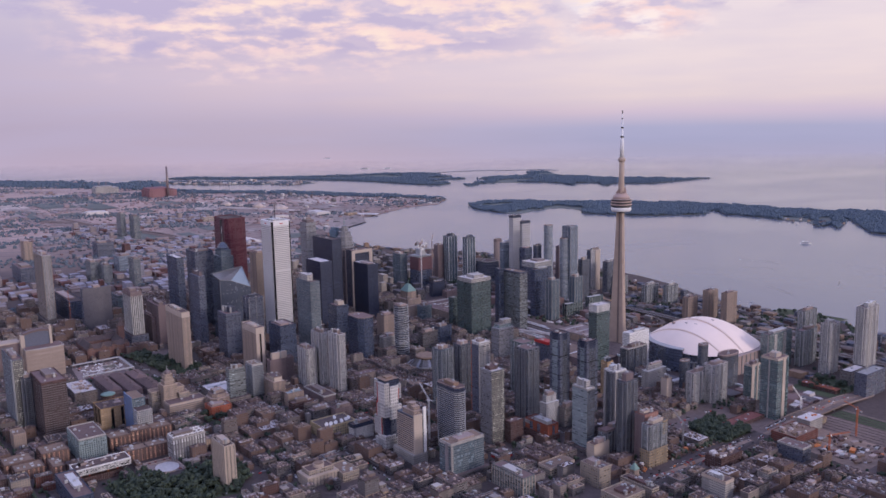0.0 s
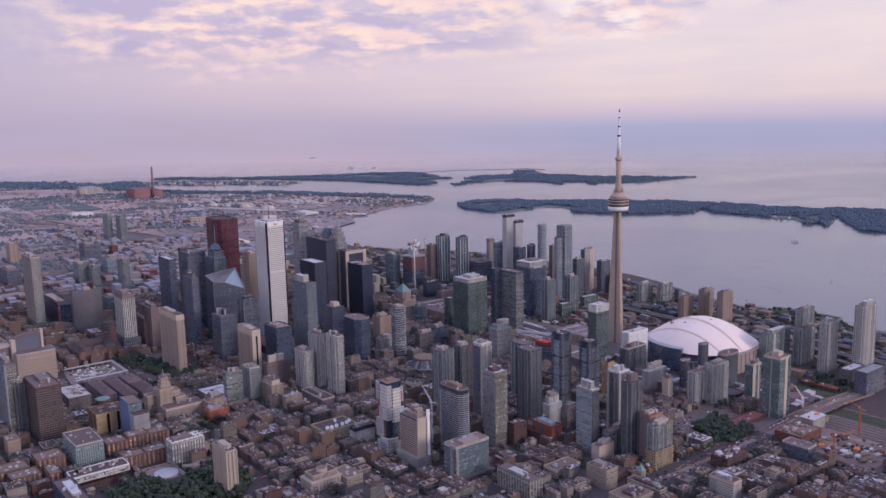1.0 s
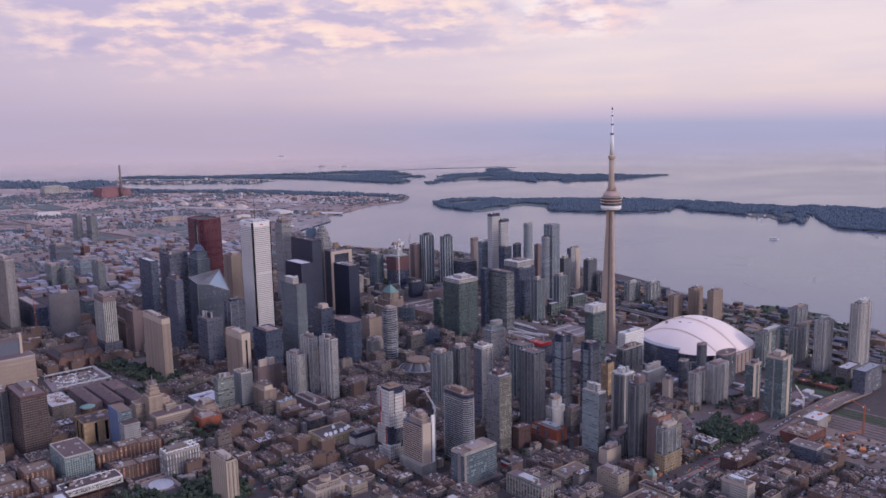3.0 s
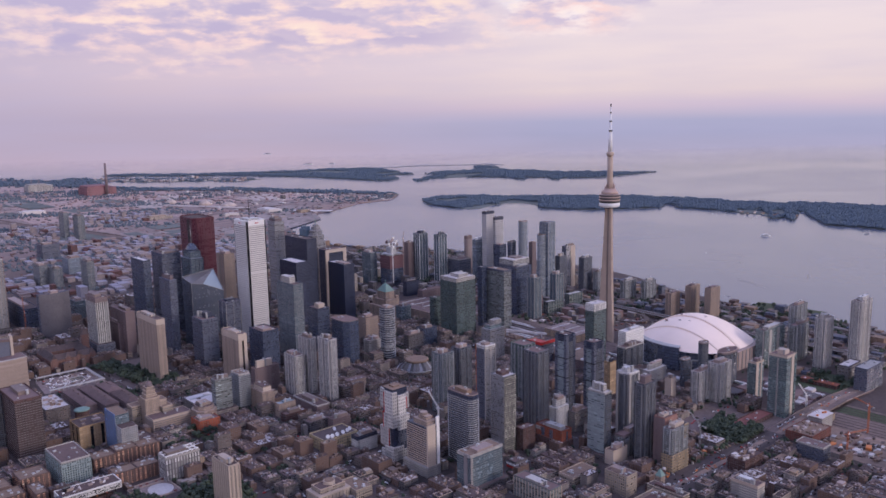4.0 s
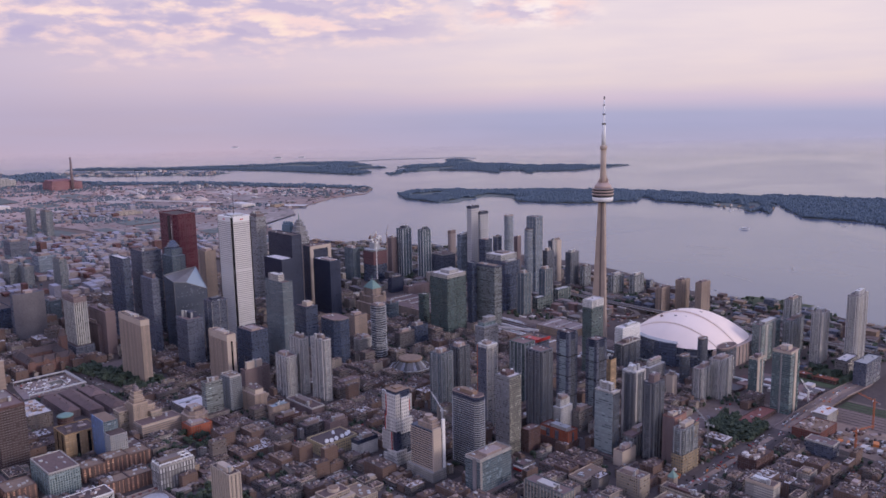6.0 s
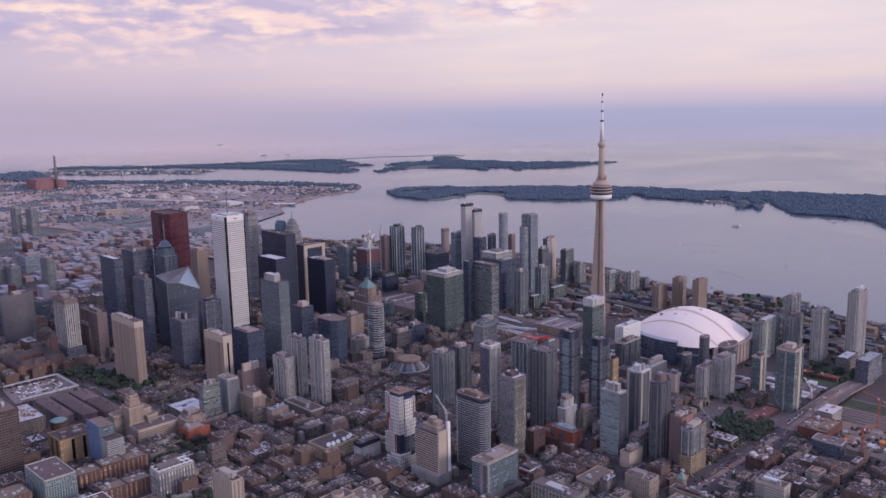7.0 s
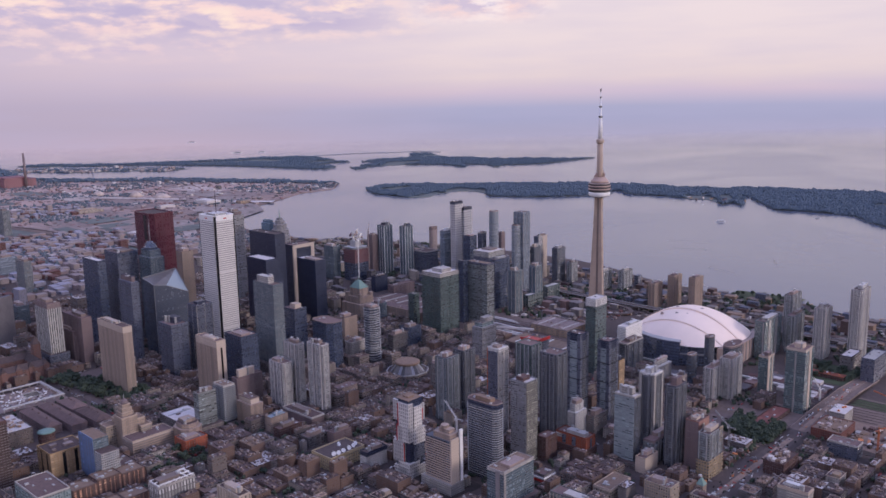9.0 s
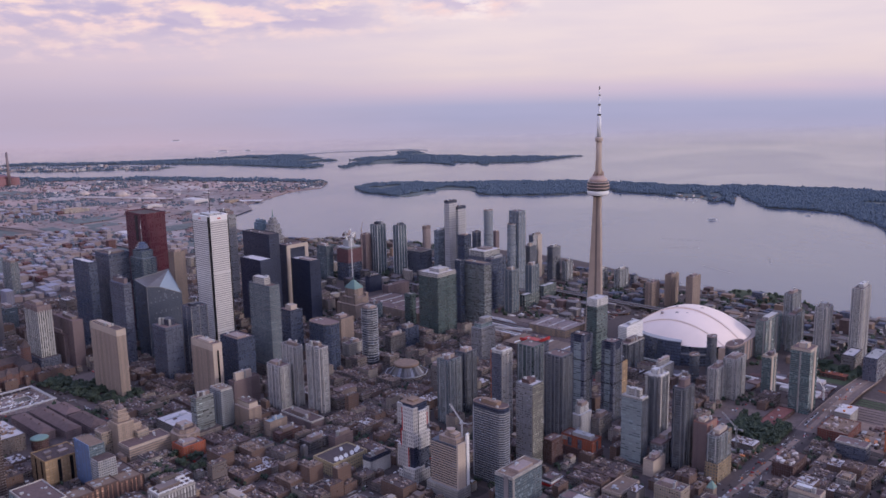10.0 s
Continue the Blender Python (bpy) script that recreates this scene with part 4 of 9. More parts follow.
tower("office_tower", "dark glass tower with a sloped beige top", 500.3, 875.3, 16.1, 21.7, 54.0, "blue", pent=5, pent_mat="beige_blank")
tower("office_tower", "dark octagonal office tower with pale rim", 488.1, 802.8, 20.8, 32.0, 54.0, "blue", shape="oct", pent=0, roof="roof", pier=0)
tower("condo_tower", "slim dark tower with wavy pale balcony bands", 532.8, 788.6, 13.4, 15.2, 64.0, "condo_dark", slab=0.8, slab_mat="slab", step=2.2, shape="oct", pent=2, sway=0.09)
tower("condo_tower", "pale grey condominium tower with many balconies", 409.4, 752.1, 8.3, 19.4, 62.0, "condo_pale", stack=1, front="grid", side="condo_pale")
tower("condo_tower", "tall pale grey condominium tower with balconies", 412.4, 720.9, 8.3, 20.2, 66.0, "condo_pale", stack=1, side="grid")
tower("condo_tower", "shorter pale grey condominium tower with balconies", 394.4, 754.5, 11.4, 19.7, 47.0, "condo_pale", stack=1, front="grid")
tower("office_tower", "dark navy glass office block with reddish roof", 402.9, 829.3, 19.1, 28.1, 55.0, "blue", pent=2)
tower("office_tower", "low dark cube-shaped office block", 750.6, 1023.1, 23.0, 8.6, 25.0, "black", pent=1.5, roof="roof_dark")
tower("office_tower", "low dark blue glass building with flat roof", 594.5, 800.5, 20.8, 12.9, 26.5, "blue", roof="roof_dark")
tower("stone_building", "beige striped stone office block", 560.1, 865.0, 18.4, 16.5, 34.0, "buff")
tower("office_building", "light grey mid-rise office building", 529.1, 817.9, 18.3, 10.3, 22.0, "pale")
tower("office_building", "grey concrete mid-rise with round roof tank", 571.6, 799.7, 22.2, 8.6, 24.0, "low_grey")
tower("office_building", "grey office block with beige plant room", 371.6, 791.9, 27.2, 8.2, 31.0, "mauve", pent=7, pent_mat="beige_blank")
tower("stone_building", "beige hexagonal stone building", 440.4, 732.2, 23.3, 11.1, 16.0, "buff", shape="oct", pent=0)
tower("condo_tower", "teal waterfront glass tower with white vertical lines", 841.9, 1101.0, 17.7, 15.2, 77.3, "teal", pier=6, pier_mat="white_paint", pent=4, pent_mat="black")
tower("condo_tower", "teal waterfront glass tower with white vertical lines", 855.0, 1068.8, 16.7, 11.9, 77.3, "teal", pier=6, pier_mat="white_paint", pent=4, pent_mat="black")
tower("condo_tower", "plain teal glass condominium tower", 765.3, 1129.1, 12.1, 21.7, 53.5, "teal", pier=7, pier_mat="teal")
tower("office_tower", "purple-brown stone office tower near the shore", 829.1, 1113.9, 11.7, 11.2, 63.0, "mauve")
tower("office_tower", "pale grey glass tower with sloped top", 621.0, 1081.8, 8.3, 18.5, 112.0, "bright_blue_glass", pent=0, setback=(1.6, 3.0, "bright_blue_glass"))
tower("office_tower", "tall grey stone office slab", 602.5, 1136.1, 15.7, 19.9, 120.0, "grid", pier=4, pier_mat="slab", setback=(2.0, 4.0, "mauve"))
tower("condo_tower", "tall pale tower with patterned balconies and dark cap", 896.4, 1004.0, 17.2, 9.8, 115.0, "bold", cap=3, cap_style="black", pent=0)
tower("condo_tower", "pale tower with patterned balconies and dark cap", 911.9, 1000.0, 17.5, 9.8, 105.0, "bold", cap=3, cap_style="black", pent=0)
tower("condo_tower", "pinkish striped concrete tower with dark cap", 928.8, 1083.9, 14.1, 8.0, 65.0, "stripe_pink", cap=4, cap_style="mauve", pent=0, shape="oct")
tower("condo_tower", "grey glass tower with white round cap", 891.0, 1021.5, 18.5, 8.8, 70.0, "ice", pent=3, pent_mat="white_paint")
tower("condo_tower", "round-ended blue-grey glass tower", 913.1, 943.4, 15.0, 12.6, 104.0, "ice", shape="round", slab=0.3, slab_mat="slab", pent=0)
tower("condo_tower", "tall blue-grey glass tower with slanted fin", 888.0, 869.8, 14.6, 16.9, 112.0, "ice", pier=6, pier_mat="pale", pent=0)
tower("condo_tower", "round-ended blue-grey glass tower", 878.3, 873.9, 18.2, 12.7, 95.0, "ice", shape="round", slab=0.3, slab_mat="slab", pent=0)
tower("condo_tower", "pale tower with dark glass front by the water", 962.4, 899.7, 20.3, 8.5, 65.0, "condo_pale", front="slate", strips=(("side", 0.5, 1.0, 0, 1, "beige_blank"),))
tower("condo_tower", "dark condominium with pale roof box", 912.8, 869.7, 15.1, 8.5, 60.0, "condo_dark", pent=4, pent_mat="beige_blank")
tower("condo_tower", "dark condominium tower near the shore", 962.8, 866.3, 20.0, 9.5, 51.0, "condo_dark", pent=3, pent_mat="pale")
tower("office_tower", "green glass office tower with white flat roof", 645.7, 799.0, 30.5, 28.5, 78.0, "green", roof="roof_white", pent=4, pent_mat="pale", pier=14, pier_mat="green", cap=4, cap_style="pale")
tower("office_tower", "grey-green glass office tower with varied panes", 719.1, 792.5, 13.1, 33.0, 78.0, "greylit", pent=0, roof="roof_brown", cap=2, cap_style="slate")
tower("office_tower", "dark blue glass tower", 708.7, 820.5, 8.3, 8.5, 80.0, "blue", pent=0)
tower("hotel", "wide hotel tower with beige ribbed top storeys", 830.6, 883.8, 32.6, 27.2, 64.0, "slate", cap=7, cap_style="stripe", pent=2, roof="roof_white")
tower("office_tower", "dark blue glass tower with roof frame", 784.4, 834.5, 29.8, 9.1, 67.0, "blue", pent=2, pent_mat="metal")
tower("condo_tower", "teal condominium with pale edges", 785.5, 803.0, 14.2, 11.7, 57.0, "teal", pier=6, pier_mat="pale", pent=3, pent_mat="buff")
tower("condo_tower", "teal condominium with pale edges", 834.3, 808.4, 15.1, 10.8, 54.0, "teal", pier=6, pier_mat="pale", pent=3, pent_mat="buff")
tower("office_building", "low green glass block with white roof", 818.1, 807.4, 30.4, 8.6, 18.5, "green", roof="roof_white", pier=5, pier_mat="pale", pent=0)
tower("office_building", "low green glass block with white roof", 872.6, 816.8, 27.4, 8.7, 18.5, "green", roof="roof_white", pier=5, pier_mat="pale", pent=0)
tower("office_tower", "dark teal glass tower with a white boxy crown", 649.6, 596.9, 19.5, 11.4, 80.0, "green", cap=7, cap_style="whitepanel", pent=0, roof="roof_white")
tower("condo_tower", "grey tower with a red vertical edge and white top", 469.2, 569.2, 11.9, 11.7, 79.5, "condo_pale", front="slate", side="grid", strips=(("front", 0.95, 1.0, 0, 1, "crane_orange"), ("front", 0.0, 0.1, 0, 1, "pale"), ("side", 0.42, 0.58, 0, 1, "pale"), ("side", 0.9, 1.0, 0, 1, "pale")), cap=2, cap_style="whitepanel", roof="roof_white", pent=2)
tower("condo_tower", "dark teal condominium tower with dark balconies", 541.4, 592.4, 15.8, 17.6, 60.5, "green", stack=1, pent=0, units=1, strips=(("side", 0.4, 0.5, 0, 1, "slate"),))
tower("condo_tower", "dark condominium with gridded balconies", 485.0, 525.0, 14.6, 15.2, 80.0, "condo_dark", stack=1, pier=4.5, pier_mat="condo_dark", pent=0, roof="roof")
tower("condo_tower", "slender banded tower with black glass crown", 541.0, 541.0, 11.5, 12.5, 80.5, "slate", front="banded", side="condo_dark", cap=6, cap_style="black", pent=0, corner=("slate", 2.2), bands=((0.72, 0.6, "black_strip"), (0.48, 0.6, "black_strip"), (0.24, 0.6, "black_strip")))
tower("condo_tower", "slender banded tower with black glass crown", 557.0, 523.0, 13.5, 10.8, 74.0, "slate", front="banded", side="condo_dark", cap=6, cap_style="black", pent=0, corner=("slate", 2.2), bands=((0.72, 0.6, "black_strip"), (0.48, 0.6, "black_strip"), (0.24, 0.6, "black_strip")))
tower("hotel", "white stepped hotel with greenish glass corners", 612.4, 709.0, 22.0, 13.8, 39.8, "grid", slab=0.4, slab_mat="slab", pent=5, pent_mat="pale", setback=(2.2, 4.0, "teal_pale"))
tower("condo_tower", "dark mid-rise condominium with pale parapet", 676.7, 577.7, 30.6, 10.4, 33.0, "condo_dark", stack=1, cap=1, cap_style="pale")
tower("condo_tower", "teal condominium pair near the stadium", 803.7, 494.0, 42.4, 10.6, 42.0, "seaglass", strips=(("front", 0.1, 0.22, 0, 1, "pale"), ("side", 0.2, 0.32, 0, 1, "pale"), ("side", 0.6, 0.72, 0, 1, "pale")), slab=0.25, pent=3, pent_mat="pale")
tower("condo_tower", "teal glass condominium with beige stripe and cap", 702.5, 448.6, 14.0, 8.4, 40.2, "seaglass", strips=(("side", 0.0, 0.3, 0, 1, "beige_blank"), ("side", 0.62, 0.74, 0, 1, "beige_blank")), slab=0.2, cap=1.2, cap_style="beige_blank", pent=3, pent_mat="mauve")
tower("condo_tower", "teal glass condominium with beige side and roof", 677.3, 406.8, 17.0, 16.4, 60.7, "seaglass", strips=(("side", 0.48, 0.72, 0, 1, "beige_blank"), ("front", 0.46, 0.54, 0, 0.96, "pale"), ("side", 0.86, 1.0, 0, 1, "seaglass")), cap=1.5, cap_style="beige_blank", slab=0.2, pent=4, pent_mat="beige_blank")
tower("condo_tower", "grey waterfront condominium tower", 863.8, 490.9, 25.5, 8.2, 59.0, "condo", stack=1)
tower("condo_tower", "grey condominium slab near the shore", 844.2, 480.9, 29.8, 8.4, 42.0, "condo", stack=1)
tower("condo_tower", "beige-grey condominium tower with white piers", 840.3, 448.5, 20.1, 10.6, 56.0, "condo_pale", stack=1, strips=(("front", 0.4, 0.55, 0, 1.02, "pale"), ("side", 0.3, 0.42, 0, 1.02, "pale"), ("side", 0.75, 0.86, 0, 1.02, "pale")), pent=4, pent_mat="pale")
tower("condo_tower", "tall grey condominium tower with white piers and crown", 853.6, 419.1, 26.8, 10.1, 77.0, "condo_pale", stack=1, strips=(("front", 0.4, 0.55, 0, 1.02, "pale"), ("side", 0.3, 0.42, 0, 1.02, "pale"), ("side", 0.75, 0.86, 0, 1.02, "pale")), pent=4, pent_mat="whitepanel")
tower("office_building", "low grey building with sloped white roof", 822.1, 414.6, 28.6, 11.1, 17.0, "low_grey", roof="roof_white", pent=0)
tower("office_building", "dark glass block with open metal roof frame", 798.0, 386.7, 36.7, 12.0, 26.0, "slate", roof="metal", pent=0)
tower("condo_tower", "dark rounded condominium tower", 700.5, 502.6, 12.7, 8.4, 48.0, "condo_dark", shape="round", stack=1, slab_mat="slab_dark", pent=0)
tower("condo_tower", "dark rounded condominium tower", 683.1, 511.2, 12.7, 8.3, 33.0, "condo_dark", shape="round", stack=1, slab_mat="slab_dark", pent=0)
tower("condo_tower", "dark tower with a wide saucer-shaped roof", 717.8, 488.4, 29.4, 13.9, 37.0, "condo_dark", shape="round", cap=1.5, cap_style="mauve", pent=0)
tower("condo_tower", "pale condominium with bay windows", 651.3, 476.5, 22.1, 8.3, 36.0, "condo_pale", pier=4, pier_mat="condo_pale", stack=1)
tower("condo_tower", "pale condominium with bay windows", 669.4, 467.0, 21.2, 11.5, 42.0, "condo_pale", pier=4, pier_mat="condo_pale", stack=1)
tower("apartment_building", "plain pinkish blank-walled apartment building", 641.8, 499.3, 7.5, 7.2, 27.0, "beige_blank")
tower("brick_building", "long low red brick warehouse", 628.5, 415.8, 46.0, 14.0, 7.5, "brick", pent=0, roof="brick_red")
tower("apartment_building", "beige concrete apartment slab by the water", 915.2, 682.6, 19.5, 8.5, 34.0, "buff", pier=3.5, pier_mat="buff", pent=2, pent_mat="mauve")
tower("apartment_building", "beige concrete apartment tower by the water", 938.6, 668.6, 20.3, 8.3, 42.0, "buff", pier=3.5, pier_mat="buff", pent=2, pent_mat="mauve")
tower("apartment_building", "beige concrete apartment tower by the water", 936.2, 638.4, 20.9, 8.5, 44.0, "buff", pier=3.5, pier_mat="buff", pent=2, pent_mat="mauve")
tower("condo_tower", "grey waterfront condominium block", 959.1, 788.4, 27.1, 8.7, 28.0, "condo", stack=1, pent=3, pent_mat="pale")
tower("condo_tower", "grey waterfront condominium block", 979.2, 766.6, 24.0, 8.2, 28.0, "condo", stack=1, pent=3, pent_mat="pale")
tower("condo_tower", "dark curved condominium with layered pale balcony edges", 402.4, 517.6, 10.8, 27.8, 65.0, "condo_dark", slab=0.7, slab_mat="slab", shape="oct", pent=3, pent_mat="roof_brown", cap=3, cap_style="black", bands=((0.9, 0.5, "pale"),))
tower("condo_tower", "grey tower with gridded front and cream mosaic side", 442.3, 521.0, 13.7, 14.7, 70.0, "condo", front="grid", side="mosaic", pent=3, pent_mat="brick", roof="roof_white")
tower("office_building", "teal glass office block with brown roof garden", 370.6, 484.3, 32.3, 14.2, 37.0, "teal", roof="roof_brown", pent=2, cap=1.5, cap_style="pale", strips=(("front", 0.22, 0.46, 0, 1, "grey_blank"), ("side", 0.0, 0.06, 0, 1, "pale")), podium=5, podium_style="low_grey")
tower("brick_building", "orange brick block with grey glass strips", 479.9, 493.4, 12.1, 27.8, 22.0, "orange", pent=3, pent_mat="metal", podium=7, podium_out=1.0, podium_style="brick", strips=(("front", 0.34, 0.46, 0.1, 0.9, "slate"), ("front", 0.66, 0.78, 0.1, 0.9, "slate"), ("side", 0.42, 0.6, 0.0, 0.9, "slate"), ("front", -0.03, 0.12, -0.5, 0.05, "white_paint"), ("front", 0.8, 1.0, 0.55, 0.9, "pale")), cap=1, cap_style="orange", roof="roof")
tower("brick_building", "brown brick warehouse block", 456.1, 513.4, 14.3, 8.4, 25.0, "brick", pent=0)
tower("condo_tower", "pale banded condominium front with dark side wall", 491.1, 459.6, 8.6, 16.8, 60.1, "condo_dark", front="banded", pent=6, pent_mat="pale", cap=1, cap_style="pale", podium=4, roof="roof_white")
tower("condo_tower", "dark condominium with pale piers and white crown", 534.0, 468.0, 13.0, 12.6, 64.0, "condo_dark", stack=1, corner=("pale", 1.6), cap=1.5, cap_style="whitepanel", pent=4, pent_mat="whitepanel", roof="roof_white", strips=(("front", 0.3, 0.42, 0, 1, "condo_pale"), ("side", 0.5, 0.6, 0.1, 1, "condo_pale")))
tower("condo_tower", "dark condominium with plain crown", 509.6, 436.6, 15.6, 9.0, 68.0, "condo_dark", stack=1, pent=6, pent_mat="mauve")
tower("apartment_building", "white stepped apartment building", 501.4, 518.0, 15.9, 8.2, 30.0, "whitepanel", slab=0.5, slab_mat="white_paint", setback=(1.8, 6, "whitepanel"))
tower("office_building", "dark stepped office block", 516.5, 510.4, 18.7, 8.1, 24.0, "low_grey", pent=4)
tower("condo_tower", "wide mid-rise condominium with dark grid", 502.1, 449.5, 42.5, 8.4, 25.0, "condo_dark", stack=1, front="condo", cap=1, cap_style="mauve")
tower("office_building", "plain pinkish concrete block", 485.6, 446.5, 17.8, 8.2, 18.0, "beige_blank", pent=3)
tower("condo_tower", "grey tower on a yellow stone base with beige crown", 506.8, 408.5, 21.6, 8.7, 40.0, "condo", podium=14, podium_style="yellow", podium_out=0.5, pent=3, pent_mat="beige_blank", stack=1, strips=(("side", 0.7, 0.95, 0.5, 1.08, "yellow"),))
tower("condo_tower", "tower under construction with salmon panels", 516.4, 421.5, 16.3, 10.5, 43.0, "salmon", pent=2, pent_mat="beige_blank", front="mauve", strips=(("side", 0.3, 0.5, 0, 0.95, "beige_blank"),))
tower("condo_tower", "dark condominium with pale balcony edges", 337.5, 759.8, 10.9, 15.5, 41.0, "condo_dark", slab=0.6, slab_mat="rail_grey", pent=0, roof="roof_brown", cap=1, cap_style="pale")
tower("apartment_building", "beige stepped apartment slab", 349.4, 739.2, 12.3, 20.8, 26.0, "buff", setback=(2, 4, "beige_blank"), pent=0)
tower("office_building", "beige block with a pale blue roof structure", 351.9, 714.8, 17.2, 8.1, 20.0, "buff", pent=2, pent_mat="sky_glass", roof="sky_glass")
tower("office_building", "brown flat-roofed building with white parapet", 382.6, 700.3, 13.5, 40.6, 14.6, "mauve", cap=0.8, cap_style="pale")
tower("brick_building", "red brick flat-roofed building", 349.2, 699.3, 22.5, 8.6, 15.0, "brick")
tower("office_building", "brown concrete flat-roofed building", 369.9, 656.3, 18.3, 8.4, 17.0, "mauve")
tower("office_building", "dark grey mid-rise with roof clutter", 352.6, 666.4, 20.8, 10.2, 16.0, "low_grey", units=6)
tower("office_building", "white building with dark band and roof clutter", 356.1, 601.5, 19.9, 8.2, 21.0, "whitepanel", cap=2.5, cap_style="black", roof="roof_dark", units=6)
tower("office_tower", "beige office slab with black vertical glass strip", 369.7, 818.3, 9.3, 35.2, 61.0, "beige_blank", front="beige", cap=6, cap_style="beige_blank", pent=1.5, pent_mat="beige_blank", strips=(("side", 0.42, 0.6, 0.0, 0.88, "black_strip"),))
tower("office_tower", "brown precast tower with rows of pale windows", 149.1, 768.9, 20.1, 43.0, 60.4, "brown", pent=3, roof="roof", cap=2, cap_style="brick")
tower("office_building", "long beige office slab with dark window bands", 252.4, 754.8, 35.1, 16.9, 21.0, "beigeband", roof="roof", pent=0, slab=0.3, slab_mat="buff_band", step=2.0, cap=1.2, cap_style="beige_blank")
tower("stone_building", "beige octagonal stone building with stepped roof", 286.8, 738.5, 19.0, 21.0, 23.0, "buff", shape="oct", setback=(2.5, 3, "buff"), pent=2.5, pent_mat="buff")
tower("brick_building", "orange and dark brick block", 281.4, 727.4, 19.3, 16.4, 19.0, "orange", pent=2)
tower("office_building", "grey curved office building with beige end wall", 312.3, 756.8, 16.2, 8.0, 42.0, "greylit", podium=6, podium_style="low_pale")
slit_hall = tower("office_building", "grey building with white slit panels and roof beams", 219.7, 655.8, 27.4, 13.0, 27.0, "slits", roof="roof", units=8, cap=1.2, cap_style="pale")
for k in range(7):
    x = -12.4 + k * 4.1
    part("roof_beam", solid((x - 0.3, -6.2, 27.4 - level(233), x + 0.3, 6.2, 28.2 - level(233))), "white_paint", slit_hall, "white roof beam")
for y in (-5.6, 0.0, 5.6):
    part("roof_beam", solid((-13.2, y - 0.3, 28.2 - level(233), 13.2, y + 0.3, 28.9 - level(233))), "white_paint", slit_hall, "white roof beam")
tower("office_building", "pale green glass office block", 159.2, 699.4, 21.1, 36.9, 28.5, "teal_pale", cap=1, cap_style="pale", pent=0, units=6, pier=5.3, pier_mat="teal_pale")
tower("apartment_building", "narrow cream apartment tower", 231.5, 577.7, 8.2, 24.1, 42.4, "cream", pier=3, pier_mat="beige_blank", pent=3, pent_mat="beige_blank")
tower("condo_tower", "slim grey-beige condominium tower", 250.9, 1214.9, 11.0, 49.6, 101.9, "condo_pale", pier=4, pier_mat="buff", podium=6)
tower("condo_tower", "glass condominium tower with pale mosaic edge", 135.6, 809.9, 8.3, 50.0, 73.6, "teal", side="mosaic", slab=0.2, strips=(("front", 0.0, 0.14, 0, 1, "lattice"),))
tower("condo_tower", "dark banded condominium slab", 141.0, 804.4, 8.2, 14.7, 57.3, "condo_dark", stack=1)
tower("office_building", "beige-green gridded building with pale roof strips", 394.2, 430.0, 11.6, 34.5, 22.0, "greylit", roof="roof", pier=3, pier_mat="beige_blank", pent=2, pent_mat="pale")
tower("stone_building", "beige gridded stone apartment building", 448.5, 406.6, 12.2, 19.4, 22.0, "beigegrid", units=5)
tower("stone_building", "beige flat-roofed warehouse with brown roof", 434.1, 443.3, 26.1, 13.7, 14.0, "beigegrid", roof="roof_brown", units=5, pent=0, cap=0.8, cap_style="beige_blank")
tower("stone_building", "pale stone building with stepped white roof", 504.0, 338.0, 10.1, 20.1, 20.0, "pale", pent=2.5, pent_mat="whitepanel", cap=1.5, cap_style="beige_blank")
tower("office_building", "dark glass mid-rise with pale roof edge", 609.5, 340.9, 12.3, 22.0, 16.0, "slate", cap=0.7, cap_style="pale", pent=0)
tower("stone_building", "cream stone building with dark roof", 464.9, 371.3, 8.1, 29.6, 14.0, "beigegrid", roof="roof_dark", units=6, pent=2, pent_mat="brick")
tower("office_building", "pale stepped office building", 654.8, 532.4, 28.0, 8.4, 24.0, "pale", setback=(3, 4, "pale"), pent=2)
tower("hotel", "white slab hotel with striped balconies", 690.6, 587.7, 31.2, 9.2, 45.0, "whiteband", slab=0.7, slab_mat="white_paint", roof="roof_white", pent=2, pent_mat="whitepanel")
tower("arena", "low arena hall with pinkish flat roof", 745.4, 980.8, 39.9, 11.0, 19.0, "mauve", roof="roof", pent=0, units=2)
tower("office_building", "low teal glass office building", 648.5, 908.2, 16.0, 11.4, 25.0, "teal")
tower("apartment_building", "slate apartment slab in the older city", 425.1, 1398.8, 10.9, 29.2, 51.7, "condo")
tower("apartment_building", "grey apartment tower in the older city", 380.5, 1485.4, 13.7, 34.4, 40.1, "condo")
tower("apartment_building", "grey apartment tower in the older city", 394.4, 1460.9, 13.7, 26.1, 36.9, "condo")
tower("office_building", "dark stepped office building in the older city", 460.3, 1736.6, 31.4, 35.4, 34.6, "slate")
tower("apartment_building", "distant grey apartment tower", 582.1, 1986.2, 10.1, 33.8, 60.9, "condo", units=0)
tower("apartment_building", "distant grey apartment tower", 598.8, 1947.9, 13.9, 32.2, 56.4, "condo", units=0)
tower("apartment_building", "pinkish distant apartment block", 336.6, 1775.8, 15.0, 35.1, 45.0, "buff", units=0)
tower("office_building", "dark distant office block", 285.4, 1552.8, 21.9, 72.9, 32.4, "slate", units=0)
tower("office_tower", "beige ribbed stone office tower", 506.3, 1107.6, 15.7, 21.8, 88.0, "beige")
tower("office_building", "ochre panelled building with dark roof", 607.9, 544.0, 8.9, 8.3, 40.0, "ochre", roof="roof_dark", pent=3, pent_mat="black")
